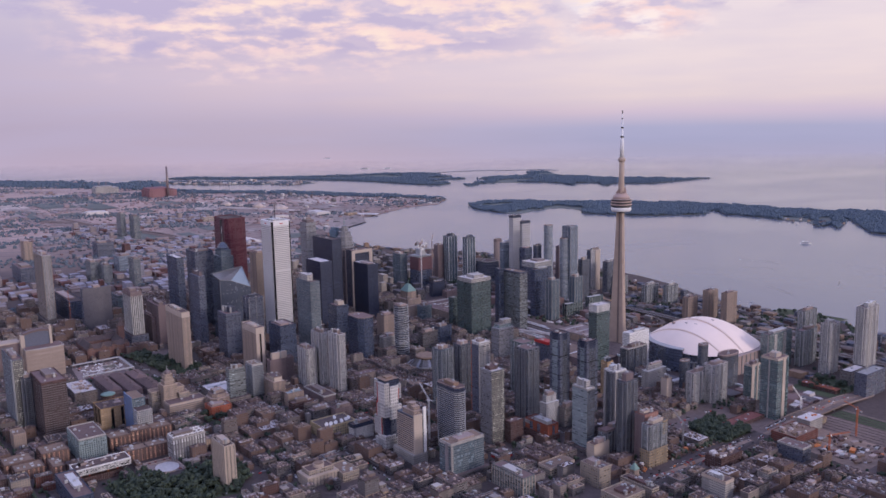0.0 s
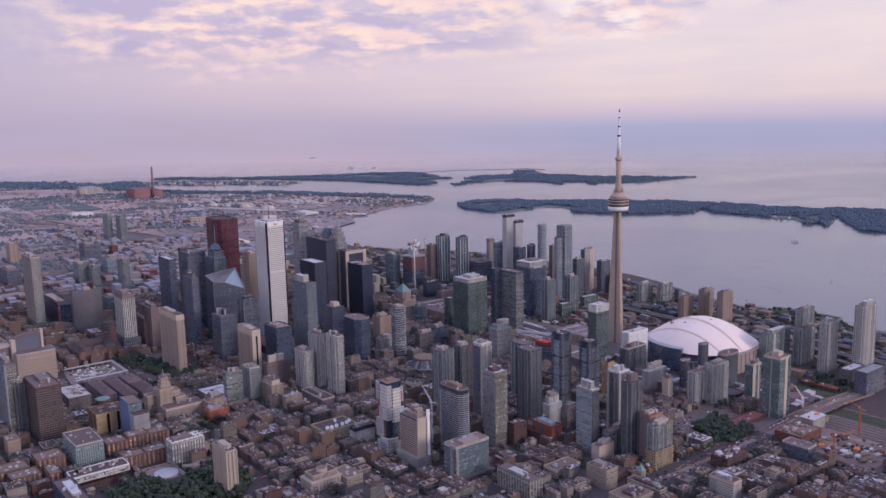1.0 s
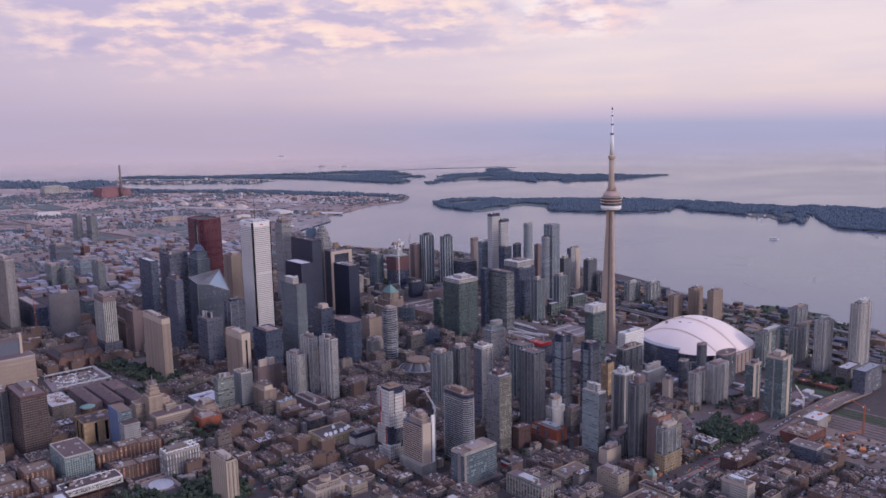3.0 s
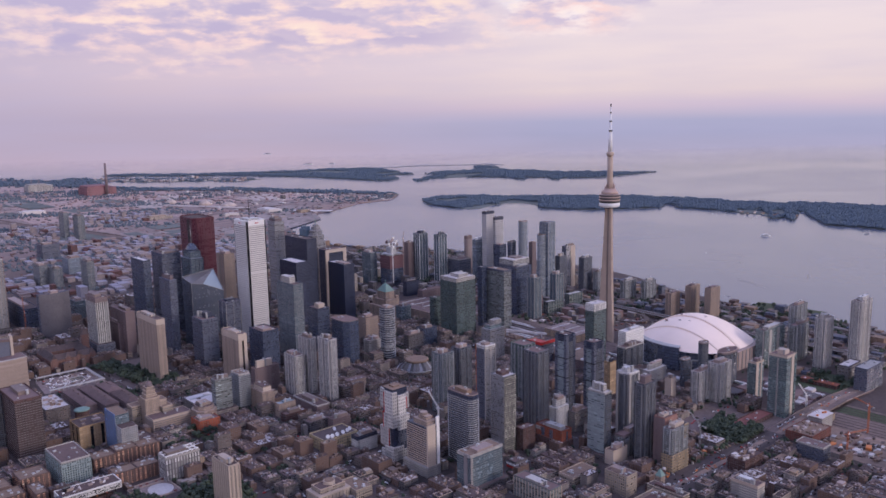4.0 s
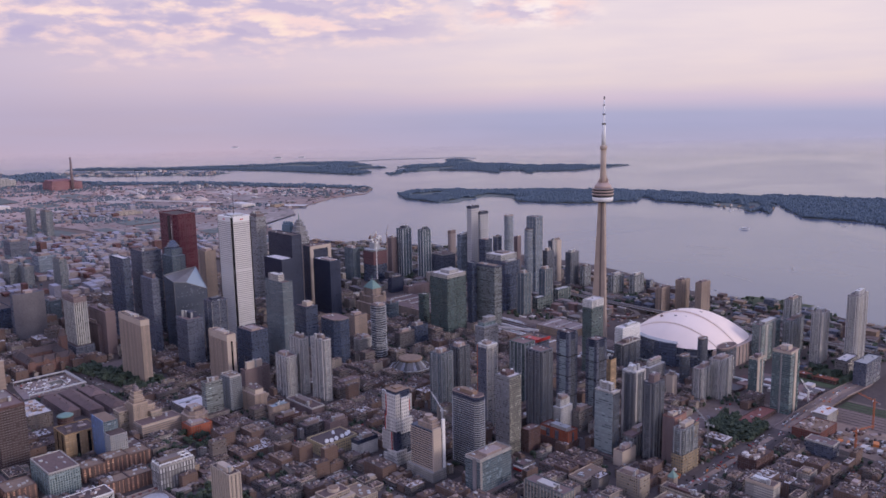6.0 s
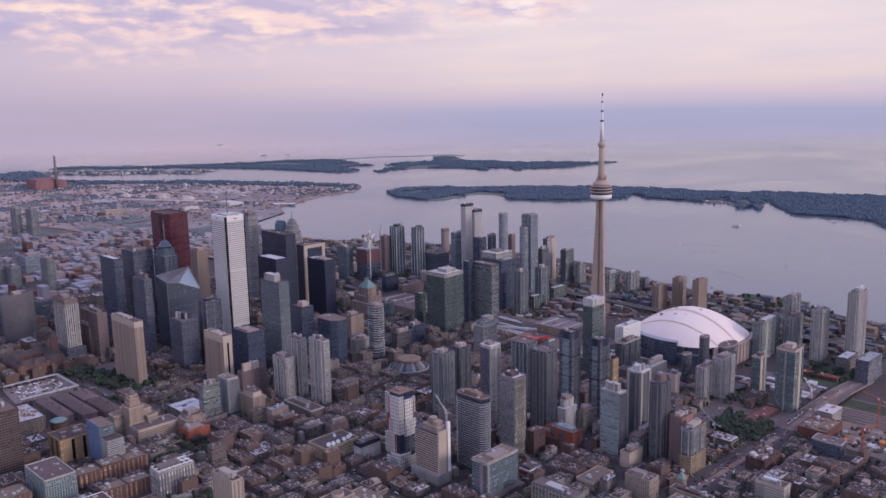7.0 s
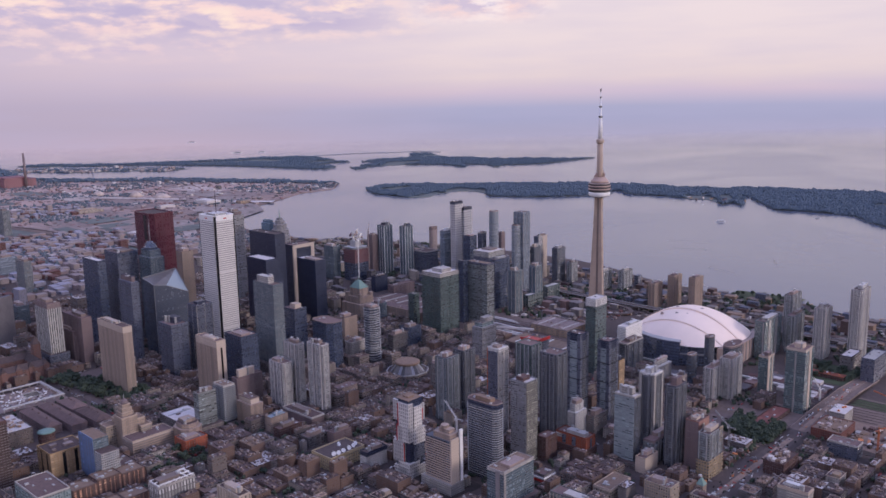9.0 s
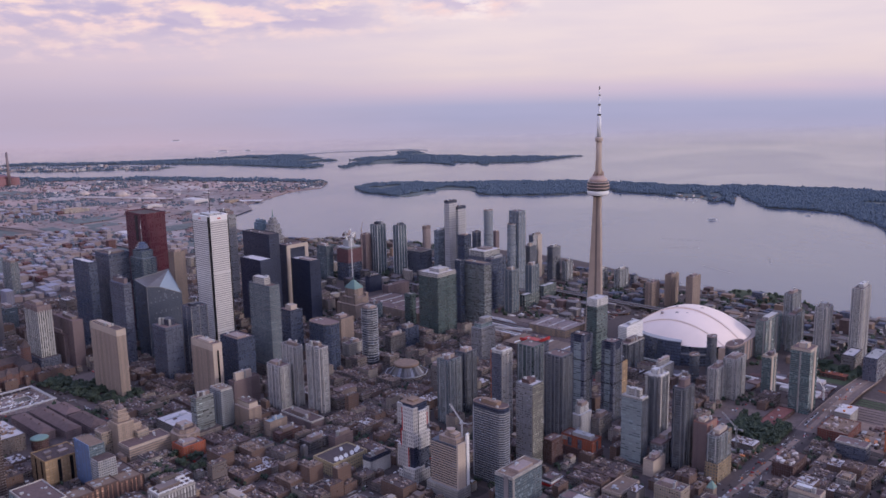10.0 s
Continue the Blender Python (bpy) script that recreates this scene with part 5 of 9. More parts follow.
tower("apartment_building", "pale beige mid-rise apartment building", 123.0, 763.7, 9.6, 16.1, 22.0, "buff", pent=0, roof="roof_brown")
tower("apartment_building", "orange-brown brick apartment row", 133.0, 709.4, 20.4, 19.5, 20.0, "orange_row", pier=4, pier_mat="orange_row", units=5, pent=0, roof="roof_brown")
tower("apartment_building", "orange-brown brick apartment row", 134.6, 678.7, 8.3, 21.5, 19.0, "orange_row", units=4, pent=0, roof="roof_brown")
for row_u, row_top in ((185.5, 20.0), (203.0, 21.5), (220.5, 20.0)):
    tower("apartment_building", "orange-brown brick apartment row with stacked bays", row_u, 709.0, 17.2, 14.0, row_top, "orange_row", pier=4.3, pier_mat="brick", units=5, pent=0, roof="roof_brown", keep=0.2)
tower("apartment_building", "orange-brown brick apartment wing behind the rows", 228.0, 723.4, 12.0, 22.0, 19.0, "orange_row", pier=4.3, pier_mat="brick", units=4, pent=0, roof="roof")
for row_u in (188.0, 205.5):
    tower("apartment_building", "orange-brown brick apartment row with stacked bays", row_u, 673.0, 17.2, 13.0, 19.0, "orange_row", pier=4.3, pier_mat="brick", units=5, pent=0, roof="roof_brown", keep=0.2)
tower("apartment_building", "orange-brown brick apartment row", 105.8, 709.5, 21.2, 17.8, 18.0, "orange_row", pier=4, pier_mat="orange_row", units=5, pent=0, roof="roof_brown")
tower("apartment_building", "brown brick apartment row", 110.5, 692.4, 21.0, 16.7, 17.0, "orange_row", pier=4, pier_mat="orange_row", units=5, pent=0, roof="roof_brown")
tower("office_building", "blue glass building with pale roof boxes", 130.9, 605.2, 13.7, 52.7, 22.0, "blue", roof="roof", pent=2, pent_mat="whitepanel", units=4)
tower("condo_tower", "teal-grey condominium tower with many balconies", 464.4, 622.0, 16.0, 12.4, 62.0, "teal", stack=1, pier=4, pier_mat="condo")
tower("condo_tower", "dark condominium tower with ribbed walls", 493.8, 629.0, 15.0, 11.2, 60.0, "condo_dark", stack=1, pier=3, pier_mat="condo_dark")
tower("office_building", "grey concrete office block with plain walls", 508.2, 674.2, 15.3, 9.0, 34.0, "low_grey")
tower("office_tower", "dark glass tower with pale rim near the shore", 907.1, 961.2, 10.0, 8.2, 72.0, "slate", cap=1, cap_style="pale", pent=2)
tower("office_tower", "dark teal glass office block near the shore", 890.3, 969.7, 14.8, 13.1, 68.0, "blue", pent=2)
tower("office_tower", "low grey slab office with pale roof edge", 876.1, 1044.6, 24.6, 28.8, 38.0, "slate", cap=1, cap_style="pale", pent=0)
tower("condo_tower", "slim mauve stone tower near the shore", 968.0, 974.3, 8.8, 7.6, 62.0, "mauve", pent=2)
tower("condo_tower", "small grey condominium by the expressway", 975.3, 850.6, 16.3, 8.4, 30.0, "condo", stack=1)
tower("apartment_building", "blue-grey slab in the older city", 447.1, 1555.2, 24.8, 32.8, 33.5, "ice", units=1)
tower("office_tower", "dark teal glass mid-rise office", 341.0, 1204.5, 13.5, 31.1, 36.0, "teal", pent=2)
tower("office_tower", "wide dark navy glass office block", 276.4, 1196.7, 17.7, 119.6, 38.0, "blue", pent=2, roof="roof_dark")
tower("office_tower", "dark teal office block beside the station", 663.3, 860.4, 10.3, 8.6, 42.0, "green", pent=0)

tower("shop", "low shop block with red and white fascia bands", 425.0, 492.0, 13.0, 9.0, 13.0, "low_grey", pent=0, units=4, bands=((0.15, 1.4, "red_paint"), (0.55, 1.2, "white_paint")), category="shop")
drum_hall = tower("stone_building", "cream stepped stone block with a round drum on its roof", 280.0, 541.0, 26.0, 17.0, 17.0, "cream", pent=0, units=4, setback=(2.6, 3.0, "beigegrid"), cap=1.0, cap_style="beige_blank")
part("roof_drum", prism(bmesh.new(), disc(1.0, 0.5, 4.2, 4.2, 22), 20.0 - level(293), 22.4 - level(293)), "beige_blank", drum_hall, "round cream drum")
part("drum_cap", prism(bmesh.new(), disc(1.0, 0.5, 3.4, 3.4, 22), 22.4 - level(293), 22.9 - level(293)), "roof_brown", drum_hall)
tower("stone_building", "cream stone block with rows of arched windows", 306.0, 534.0, 14.0, 22.0, 15.0, "beigegrid", pent=0, units=6, roof="roof_brown")
tower("stone_building", "beige gridded stone apartment block", 433.0, 371.0, 24.0, 20.0, 16.0, "beigegrid", units=6, pent=2, pent_mat="brick", roof="roof_brown")


def chapel():
    """A small brick church with a green copper spire."""
    g = level(474)
    root = thing("church", at_grid(474, 400), "small brick church with a green copper pyramid spire", "church")
    TAKEN.append((464, 393, 482, 407))
    part("nave", prism(bmesh.new(), rect(-7, -4, 5, 4), -1, 5), "brick", root)
    part("nave_roof", prism(bmesh.new(), rect(-7.3, -4.3, 5.3, 4.3), 5, 8, taper=rect(-7, -0.2, 5, 0.2)), "roof_dark", root)
    part("spire_tower", prism(bmesh.new(), rect(3, -2.5, 8, 2.5), -1, 10), "buff", root)
    part("spire", prism(bmesh.new(), rect(2.7, -2.8, 8.3, 2.8), 10, 15, taper=rect(5.4, -0.1, 5.6, 0.1)), "copper", root, "green copper spire")


chapel()


def park_plaza():
    """A paved court with a pale rink behind low walls at the edge of a park."""
    u, v = 210.0, 650.0
    root = thing("plaza", at_grid(u, v), "paved court with pale round rink and low stone walls", "plaza")
    TAKEN.append((198, 634, 222, 665))
    part("paving", prism(bmesh.new(), rect(-12, -15, 12, 15), -1, 0.35), "mech", root)
    part("rink", prism(bmesh.new(), disc(1, -3, 8.5, 9.5, 28), 0.3, 0.5), "pale_fin", root, "pale oval rink")
    part("rink_kerb", rim(disc(1, -3, 8.9, 9.9, 28), 0.3, 0.8, 0.4), "roof_white", root)
    for x0, y0, x1, y1 in ((-12, -15, -11.4, 15), (11.4, -15, 12, 10), (-11.4, 14.4, 12, 15), (-11.4, -15, 4, -14.4), (-9, 9, 9, 9.8)):
        part("low_wall", solid((x0, y0, 0.3, x1, y1, 1.1)), "buff_band", root)
    for x, y in ((-8, 11.5), (-3, 12), (4, 11.6), (9, 12.2), (-9.5, -12), (8, -13)):
        part("planter", solid((x - 0.9, y - 0.9, 0.3, x + 0.9, y + 0.9, 1.2)), "brick_red", root)


park_plaza()
# ---------------------------------------------------------------- landmarks
def observation_tower():
    """A tapering three-legged concrete shaft with a ringed pod, an upper pod and a banded mast."""
    x, y = 828.4, 604.2
    root = thing("observation_tower", pose(x, y, 2.5, 0, 0, 121.6), "tall tapering concrete observation tower with ringed pod and white mast", "tower")
    TAKEN.append((758, 654, 794, 692))
    bm = bmesh.new()
    uv = bm.loops.layers.uv.verify()
    rows = []
    for z, r, n in ((-2, 13.4, 3.4), (12, 12.2, 3.3), (30, 11.1, 3.2), (55, 9.7, 3.1), (85, 8.2, 3.0), (120, 6.6, 2.8), (150, 5.3, 2.6), (163, 4.8, 2.5)):
        ring = []
        for k in range(3):
            a = 2 * math.pi * k / 3
            w = 1.15
            for s in (-1, 1):
                ring.append((r * math.cos(a) - s * w * math.sin(a), r * math.sin(a) + s * w * math.cos(a), z))
            b = a + math.pi / 3
            for s in (-1, 1):
                ring.append((n * math.cos(b) - s * 1.5 * math.sin(b), n * math.sin(b) + s * 1.5 * math.cos(b), z))
        rows.append([bm.verts.new(c) for c in ring])
    for a, b in zip(rows, rows[1:]):
        for i in range(len(a)):
            j = (i + 1) % len(a)
            bm.faces.new((a[i], a[j], b[j], b[i]))
    bm.faces.new(rows[-1])
    part("shaft", bm, "concrete", root)
    for k in range(3):
        b = 2 * math.pi * (k + 0.5) / 3
        bm = bmesh.new()
        edge = []
        for z, n, w in ((-2, 3.4, 1.3), (55, 3.1, 1.2), (120, 2.8, 1.1), (160, 2.5, 1.0)):
            n = n + 0.12
            edge.append([bm.verts.new((n * math.cos(b) - s * w * math.sin(b), n * math.sin(b) + s * w * math.cos(b), z)) for s in (-1, 1)])
        for p, q in zip(edge, edge[1:]):
            bm.faces.new((p[0], p[1], q[1], q[0]))
        part("lift_glazing", bm, "lift_glass", root, "dark lift glazing strip in the shaft's groove")
    pod = part("pod", column([(5.2, 158), (10.9, 164.6), (11.9, 165.4), (12.1, 167.2), (11.6, 167.4), (11.6, 169.0), (12.1, 169.2), (12.1, 170.6), (11.5, 170.8), (11.5, 172.4), (12.0, 172.6), (11.8, 174.0), (9.0, 175.4)], 32), "pod_dark", root, "dark ringed observation pod")
    part("radome", column([(10.4, 159.6), (11.5, 160.6), (11.9, 162.4), (11.5, 164.4), (10.5, 165.0)], 32), "white_paint", pod, "white ring-shaped radome")
    for z, r in ((168.3, 12.25), (171.6, 12.2), (174.2, 11.6)):
        part("pod_ring", column([(r - 0.6, z - 0.9), (r, z - 0.7), (r, z + 0.1), (r - 0.8, z + 0.4)], 32), "pod_pink", pod)
    part("pod_roof", column([(9.6, 174.4), (9.4, 177.0), (8.6, 178.4), (7.0, 178.8), (6.8, 180.6), (3.4, 181.0)], 24), "pod_pink", pod)
    for k in range(8):
        a = k * math.pi / 4
        part("equipment_box", solid((5.0 * math.cos(a) - 0.8, 5.0 * math.sin(a) - 0.8, 180.6, 5.0 * math.cos(a) + 0.8, 5.0 * math.sin(a) + 0.8, 183.0 + (k % 3) * 2.4)), "pod_pink", pod)
    part("upper_shaft", column([(3.9, 178), (3.6, 186), (3.2, 195), (3.1, 219)], 6), "concrete", root)
    part("upper_pod", column([(3.1, 217.5), (4.1, 218.6), (4.3, 221.4), (3.2, 222.6)], 20), "concrete", root)
    mast = part("mast", column([(2.5, 221.5), (2.3, 235), (1.9, 246.8), (1.4, 246.9), (1.3, 258), (0.9, 258.2), (0.8, 268), (0.55, 268.2), (0.45, 277)], 10), "white_paint", root, "white antenna mast")
    for z, h, r in ((245.6, 1.8, 2.15), (256.4, 1.6, 1.55), (266.6, 1.2, 1.1), (273.5, 3.2, 0.7)):
        part("mast_band", column([(r, z), (r, z + h)], 10), "pod_dark", mast, "dark band")


def stadium():
    """A round stadium: nested white roof shells that step down towards the city over a navy glass drum."""
    cu, cv = 786.5, 567.7
    g = 3.0
    root = thing("stadium", at_grid(cu, cv, g), "round stadium with white stepped dome roof and navy glass walls", "stadium")
    TAKEN.append((cu - 68, cv - 66, cu + 66, cv + 66))
    part("lower_wall", prism(bmesh.new(), disc(0, 0, 59, 59, 40), -1, 13), "navy", root)
    part("terrace", prism(bmesh.new(), disc(0, 0, 60, 60, 40), 12.4, 13.4), "slab_dark", root)
    part("upper_wall", prism(bmesh.new(), disc(0, 0, 57.0, 57.0, 40), 13.4, 21.8), "navy", root)

    def shell(x0, x1, drop):
        """One vaulted roof panel: arches across the drum, lower towards its ends."""
        bm = bmesh.new()
        n, m = 14, 48
        R, H, foot = 58.0 - drop * 0.5, 25.5 - drop, 21.5
        rows = []
        for i in range(n + 1):
            x = x0 + (x1 - x0) * i / n
            half = max(R ** 2.6 - abs(x) ** 2.6, 0.5) ** (1 / 2.6)
            crown = H * (1 - (abs(x) / R) ** 2.3)
            row = []
            for j in range(m + 1):
                y = -half + 2 * half * j / m
                row.append(bm.verts.new((x, y, foot + crown * (1 - (y / half) ** 2))))
            rows.append(row)
        for a, b in zip(rows, rows[1:]):
            for j in range(m):
                bm.faces.new((a[j], b[j], b[j + 1], a[j + 1])).smooth = True
        low = [bm.verts.new((v.co.x + 0.4, v.co.y, max(foot - 0.4, v.co.z - 2.2))) for v in rows[0]]
        for j in range(m):
            bm.faces.new((rows[0][j], rows[0][j + 1], low[j + 1], low[j]))
        bmesh.ops.recalc_face_normals(bm, faces=bm.faces[:])
        return bm
    part("roof_shell", shell(-6, 57.6, 0.0), "dome", root)
    part("roof_shell", shell(-32, -5.6, 1.3), "dome", root)
    part("roof_shell", shell(-55.6, -31.6, 2.6), "dome", root)
    for x, y, z in ((-2, 14, 46.2), (6, -10, 46.6), (-20, 22, 42.2), (22, 8, 44.6), (-15, -4, 44.6), (-18, 6, 44.2)):
        part("roof_hatch", solid((x - 0.9, y - 1.4, z - 2.6, x + 0.9, y + 1.4, z - 0.1)), "mech", root)
    wing = [(60.5 * math.cos(math.radians(q)), 60.5 * math.sin(math.radians(q))) for q in range(118, 204, 8)]
    wing += [(51.0 * math.cos(math.radians(q)), 51.0 * math.sin(math.radians(q))) for q in range(198, 117, -8)]
    part("hotel_wing", prism(bmesh.new(), wing, -1, 25.5), "navy", root, "curved navy glass hotel wing")
    part("wing_roof", prism(bmesh.new(), [(x * 0.995, y * 0.995) for x, y in wing], 25.5, 25.9), "slab", root)
    part("west_wall", prism(bmesh.new(), [(-40, -50), (-30, -61.5), (34, -61.5), (44, -50)], -1, 21.0), "mech", root, "brownish concrete side wall")
    for k in range(9):
        part("wall_rib", solid((-29 + k * 7.6, -62.1, -1, -28 + k * 7.6, -61.3, 20.4)), "slab_dark", root)
    for k in range(18):
        a = math.radians(90 + k * 20)
        x, y = 59.2 * math.cos(a), 59.2 * math.sin(a)
        part("buttress", solid((x - 1.0, y - 1.0, -1, x + 1.0, y + 1.0, 13.2)), "slab_dark", root)


def white_tower():
    u, v, du, dv, top = 454.4, 944.9, 25.5, 31.5, 154
    g = level(u)
    root = thing("office_tower", at_grid(u + du / 2, v + dv / 2, g), "tall white marble office tower with banded walls and black corners", "tower")
    TAKEN.append((u - 6, v - 6, u + du + 6, v + dv + 6))
    a, b, h, n = du / 2, dv / 2, top - g, 2.3
    part("core", prism(bmesh.new(), rect(-a + 0.6, -b + 0.6, a - 0.6, b - 0.6), -1, h - 1), "black_strip", root, "recessed black glazing in the corner slots")
    part("north_face", prism(bmesh.new(), rect(-a, -b + n, -a + 3, b - n), -1, h), "white", root)
    part("south_face", prism(bmesh.new(), rect(a - 3, -b + n, a, b - n), -1, h), "white", root)
    part("west_face", prism(bmesh.new(), rect(-a + n, -b, a - n, -b + 3), -1, h), "white", root)
    part("east_face", prism(bmesh.new(), rect(-a + n, b - 3, a - n, b), -1, h), "white", root)
    for x0, y0, x1, y1 in ((-a - 0.2, -b + n, -a + 3, b - n), (a - 3, -b + n, a + 0.2, b - n), (-a + n, -b - 0.2, a - n, -b + 3), (-a + n, b - 3, a - n, b + 0.2)):
        part("crown_panel", solid((x0, y0, h - 5.5, x1, y1, h + 0.3)), "white_paint", root)
    part("roof", prism(bmesh.new(), rect(-a + 2.6, -b + 2.6, a - 2.6, b - 2.6), h - 1.2, h - 0.6), "roof", root)
    part("plant_room", solid((-a * 0.55, -b * 0.55, h - 0.8, a * 0.55, b * 0.55, h + 1.6)), "whitepanel", root)
    # red signs on the crown, lettering left plain
    part("sign", solid((-a - 0.45, -b * 0.14, h - 3.6, -a - 0.2, b * 0.14, h - 2.4)), "red_paint", root, "red sign panel")
    part("sign", solid((-a * 0.16, -b - 0.45, h - 3.6, a * 0.16, -b - 0.2, h - 2.4)), "red_paint", root, "red sign panel")
    for x, y, t in ((-6, 6, 24), (6, -4, 26)):
        part("antenna", column([(0.5, h), (0.38, h + t * 0.6), (0.22, h + t)], 6), "roof_dark", root)


def red_tower():
    u, v, du, dv, top = 444.4, 1059.9, 27.2, 44.2, 146.5
    g = level(u)
    root = thing("office_tower", at_grid(u + du / 2, v + dv / 2, g), "tall dark red granite office tower with notched flat top", "tower")
    TAKEN.append((u - 4, v - 4, u + du + 4, v + dv + 4))
    a, b, h = du / 2, dv / 2, top - g
    pts = [(-a, -b + 5), (-a + 4, -b), (a, -b), (a, b), (-a + 4, b), (-a, b - 5)]
    part("body", prism(bmesh.new(), pts, -1, h), "red", root)
    part("notch_glass", solid((-a - 0.15, -b * 0.45, h - 30, -a + 0.4, -b * 0.15, h - 1)), "black_strip", root, "dark glass notch")
    part("roof", prism(bmesh.new(), inset(pts, 1), h - 0.2, h + 0.3), "roof_dark", root)
    part("parapet", rim(pts, h, h + 1.4, 0.5), "red", root)


def spire_tower():
    u, v, top = 423.0, 1030.0, 104.0
    g = level(u)
    root = thing("hotel", at_grid(u + 8, v + 12, g), "dark teal glass hotel tower with stepped top and thin spire", "tower")
    TAKEN.append((u - 2, v - 2, u + 18, v + 26))
    h = top - g
    part("body", prism(bmesh.new(), rect(-8, -13, 8, 13), -1, h), "teal", root)
    part("shoulder", prism(bmesh.new(), rect(-6.5, -10, 6.5, 10), h, h + 8), "teal", root)
    part("crown", column([(7.4, h + 7.9), (7.4, h + 11), (5.8, h + 11.2), (5.8, h + 14), (4.0, h + 14.2), (4.0, h + 16), (0.8, h + 17)], 12), "blue", root)
    part("spire", column([(0.7, h + 16), (0.35, h + 30), (0.1, h + 40)], 6), "metal", root)
    piers(root, rect(-8, -13, 8, 13), 0, h, 5.3, 0.4, "blue")


def faceted_tower():
    """A glass tower cut off by two slanting planes."""
    u, v, du, dv = 401.2, 985.0, 40.0, 24.0
    g = level(u)
    root = thing("office_tower", at_grid(u + du / 2, v + dv / 2, g), "dark glass office tower with a pale slanted top facet", "tower")
    TAKEN.append((u - 3, v - 3, u + du + 3, v + dv + 3))
    a, b = du / 2, dv / 2
    ring = [(-a, -b, 83 - g), (-a * 0.3, -b, 80.5 - g), (a, -b, 69 - g), (a, b, 92 - g), (-a, b, 87.5 - g)]
    bm = bmesh.new()
    uv = bm.loops.layers.uv.verify()
    lo = [bm.verts.new((x, y, -1)) for x, y, _ in ring]
    hi = [bm.verts.new(p) for p in ring]
    run = 0
    for i in range(5):
        j = (i + 1) % 5
        w = math.dist(ring[i][:2], ring[j][:2])
        f = bm.faces.new((lo[i], lo[j], hi[j], hi[i]))
        for loop, c in zip(f.loops, ((run, 0), (run + w, 0), (run + w, ring[j][2]), (run, ring[i][2]))):
            loop[uv].uv = c
        run += w
    part("body", bm, "steelglass", root)
    top = [Vector(p) + Vector((0, 0, 0.05)) for p in ring]
    bm = bmesh.new()
    bm.faces.new([bm.verts.new(c) for c in (top[1], top[2], top[3])])
    part("glass_facet", bm, "sky_glass", root, "pale blue slanted glass facet")
    bm = bmesh.new()
    bm.faces.new([bm.verts.new(c) for c in (top[0], top[1], top[3])])
    bm.faces.new([bm.verts.new(c) for c in (top[0], top[3], top[4])])
    part("dark_facet", bm, "grey_glass", root, "dark sloped roof facet")
    for p, q in zip(top, top[1:] + top[:1]):
        bm = bmesh.new()
        d = (q - p).normalized() * 0.25
        side = Vector((-d.y, d.x, 0)).normalized() * 0.35
        v = [bm.verts.new(c) for c in (p - side, q - side, q + side, p + side, p - side + Vector((0, 0, 0.9)), q - side + Vector((0, 0, 0.9)), q + side + Vector((0, 0, 0.9)), p + side + Vector((0, 0, 0.9)))]
        for f in ((0, 1, 5, 4), (1, 2, 6, 5), (2, 3, 7, 6), (3, 0, 4, 7), (4, 5, 6, 7)):
            bm.faces.new([v[i] for i in f])
        part("roof_edge", bm, "slab_dark", root)
    part("corner_fin", solid((-a - 0.2, -b - 0.2, 0, -a + 0.3, -b + 0.3, 84 - g)), "slab_dark", root)


def chateau_hotel():
    u, v = 639.0, 930.0
    g = level(u)
    root = thing("hotel", at_grid(u + 14, v + 16, g), "beige stone chateau hotel with stepped wings and green copper roof", "hotel")
    TAKEN.append((u - 3, v - 3, u + 31, v + 37))
    part("base", prism(bmesh.new(), rect(-14, -17, 14, 17), -1, 18), "buff", root)
    part("wing", prism(bmesh.new(), rect(-11, -14, 11, 14), 18, 26), "buff", root)
    part("central_block", prism(bmesh.new(), rect(-7, -9, 7, 9), 26, 36), "buff", root)
    part("copper_roof", prism(bmesh.new(), rect(-7.5, -9.5, 7.5, 9.5), 36, 45, taper=rect(-1.2, -2.5, 1.2, 2.5)), "copper", root, "steep green copper roof")
    part("finial", column([(0.8, 44.5), (0.5, 47), (0.1, 51)], 6), "copper", root)
    for sx in (-1, 1):
        for sy in (-1, 1):
            part("turret", prism(bmesh.new(), rect(sx * 9 - 2, sy * 11.5 - 2, sx * 9 + 2, sy * 11.5 + 2), 26, 30), "buff", root)


def stepped_tower():
    u, v = 618.0, 1059.0
    g = level(u)
    root = thing("office_tower", at_grid(u + 10, v + 10, g), "grey-green stepped granite office tower with lit green mast", "tower")
    TAKEN.append((u - 2, v - 2, u + 22, v + 22))
    for k, (r, z0, z1) in enumerate(((13.0, -1, 82), (11.6, 82, 92), (10.0, 92, 100), (8.0, 100, 107), (5.6, 107, 112), (3.6, 112, 115))):
        part("tier", prism(bmesh.new(), [(r, -r * 0.5), (r, r * 0.5), (r * 0.5, r), (-r * 0.5, r), (-r, r * 0.5), (-r, -r * 0.5), (-r * 0.5, -r), (r * 0.5, -r)], z0, z1), "grid", root)
    piers(root, rect(-11.8, -11.8, 11.8, 11.8), 0, 84, 3.4, 0.9, "mauve", 0.8)
    part("mast", column([(0.7, 114.5), (0.5, 121), (0.2, 127)], 6), "copper", root, "green mast")


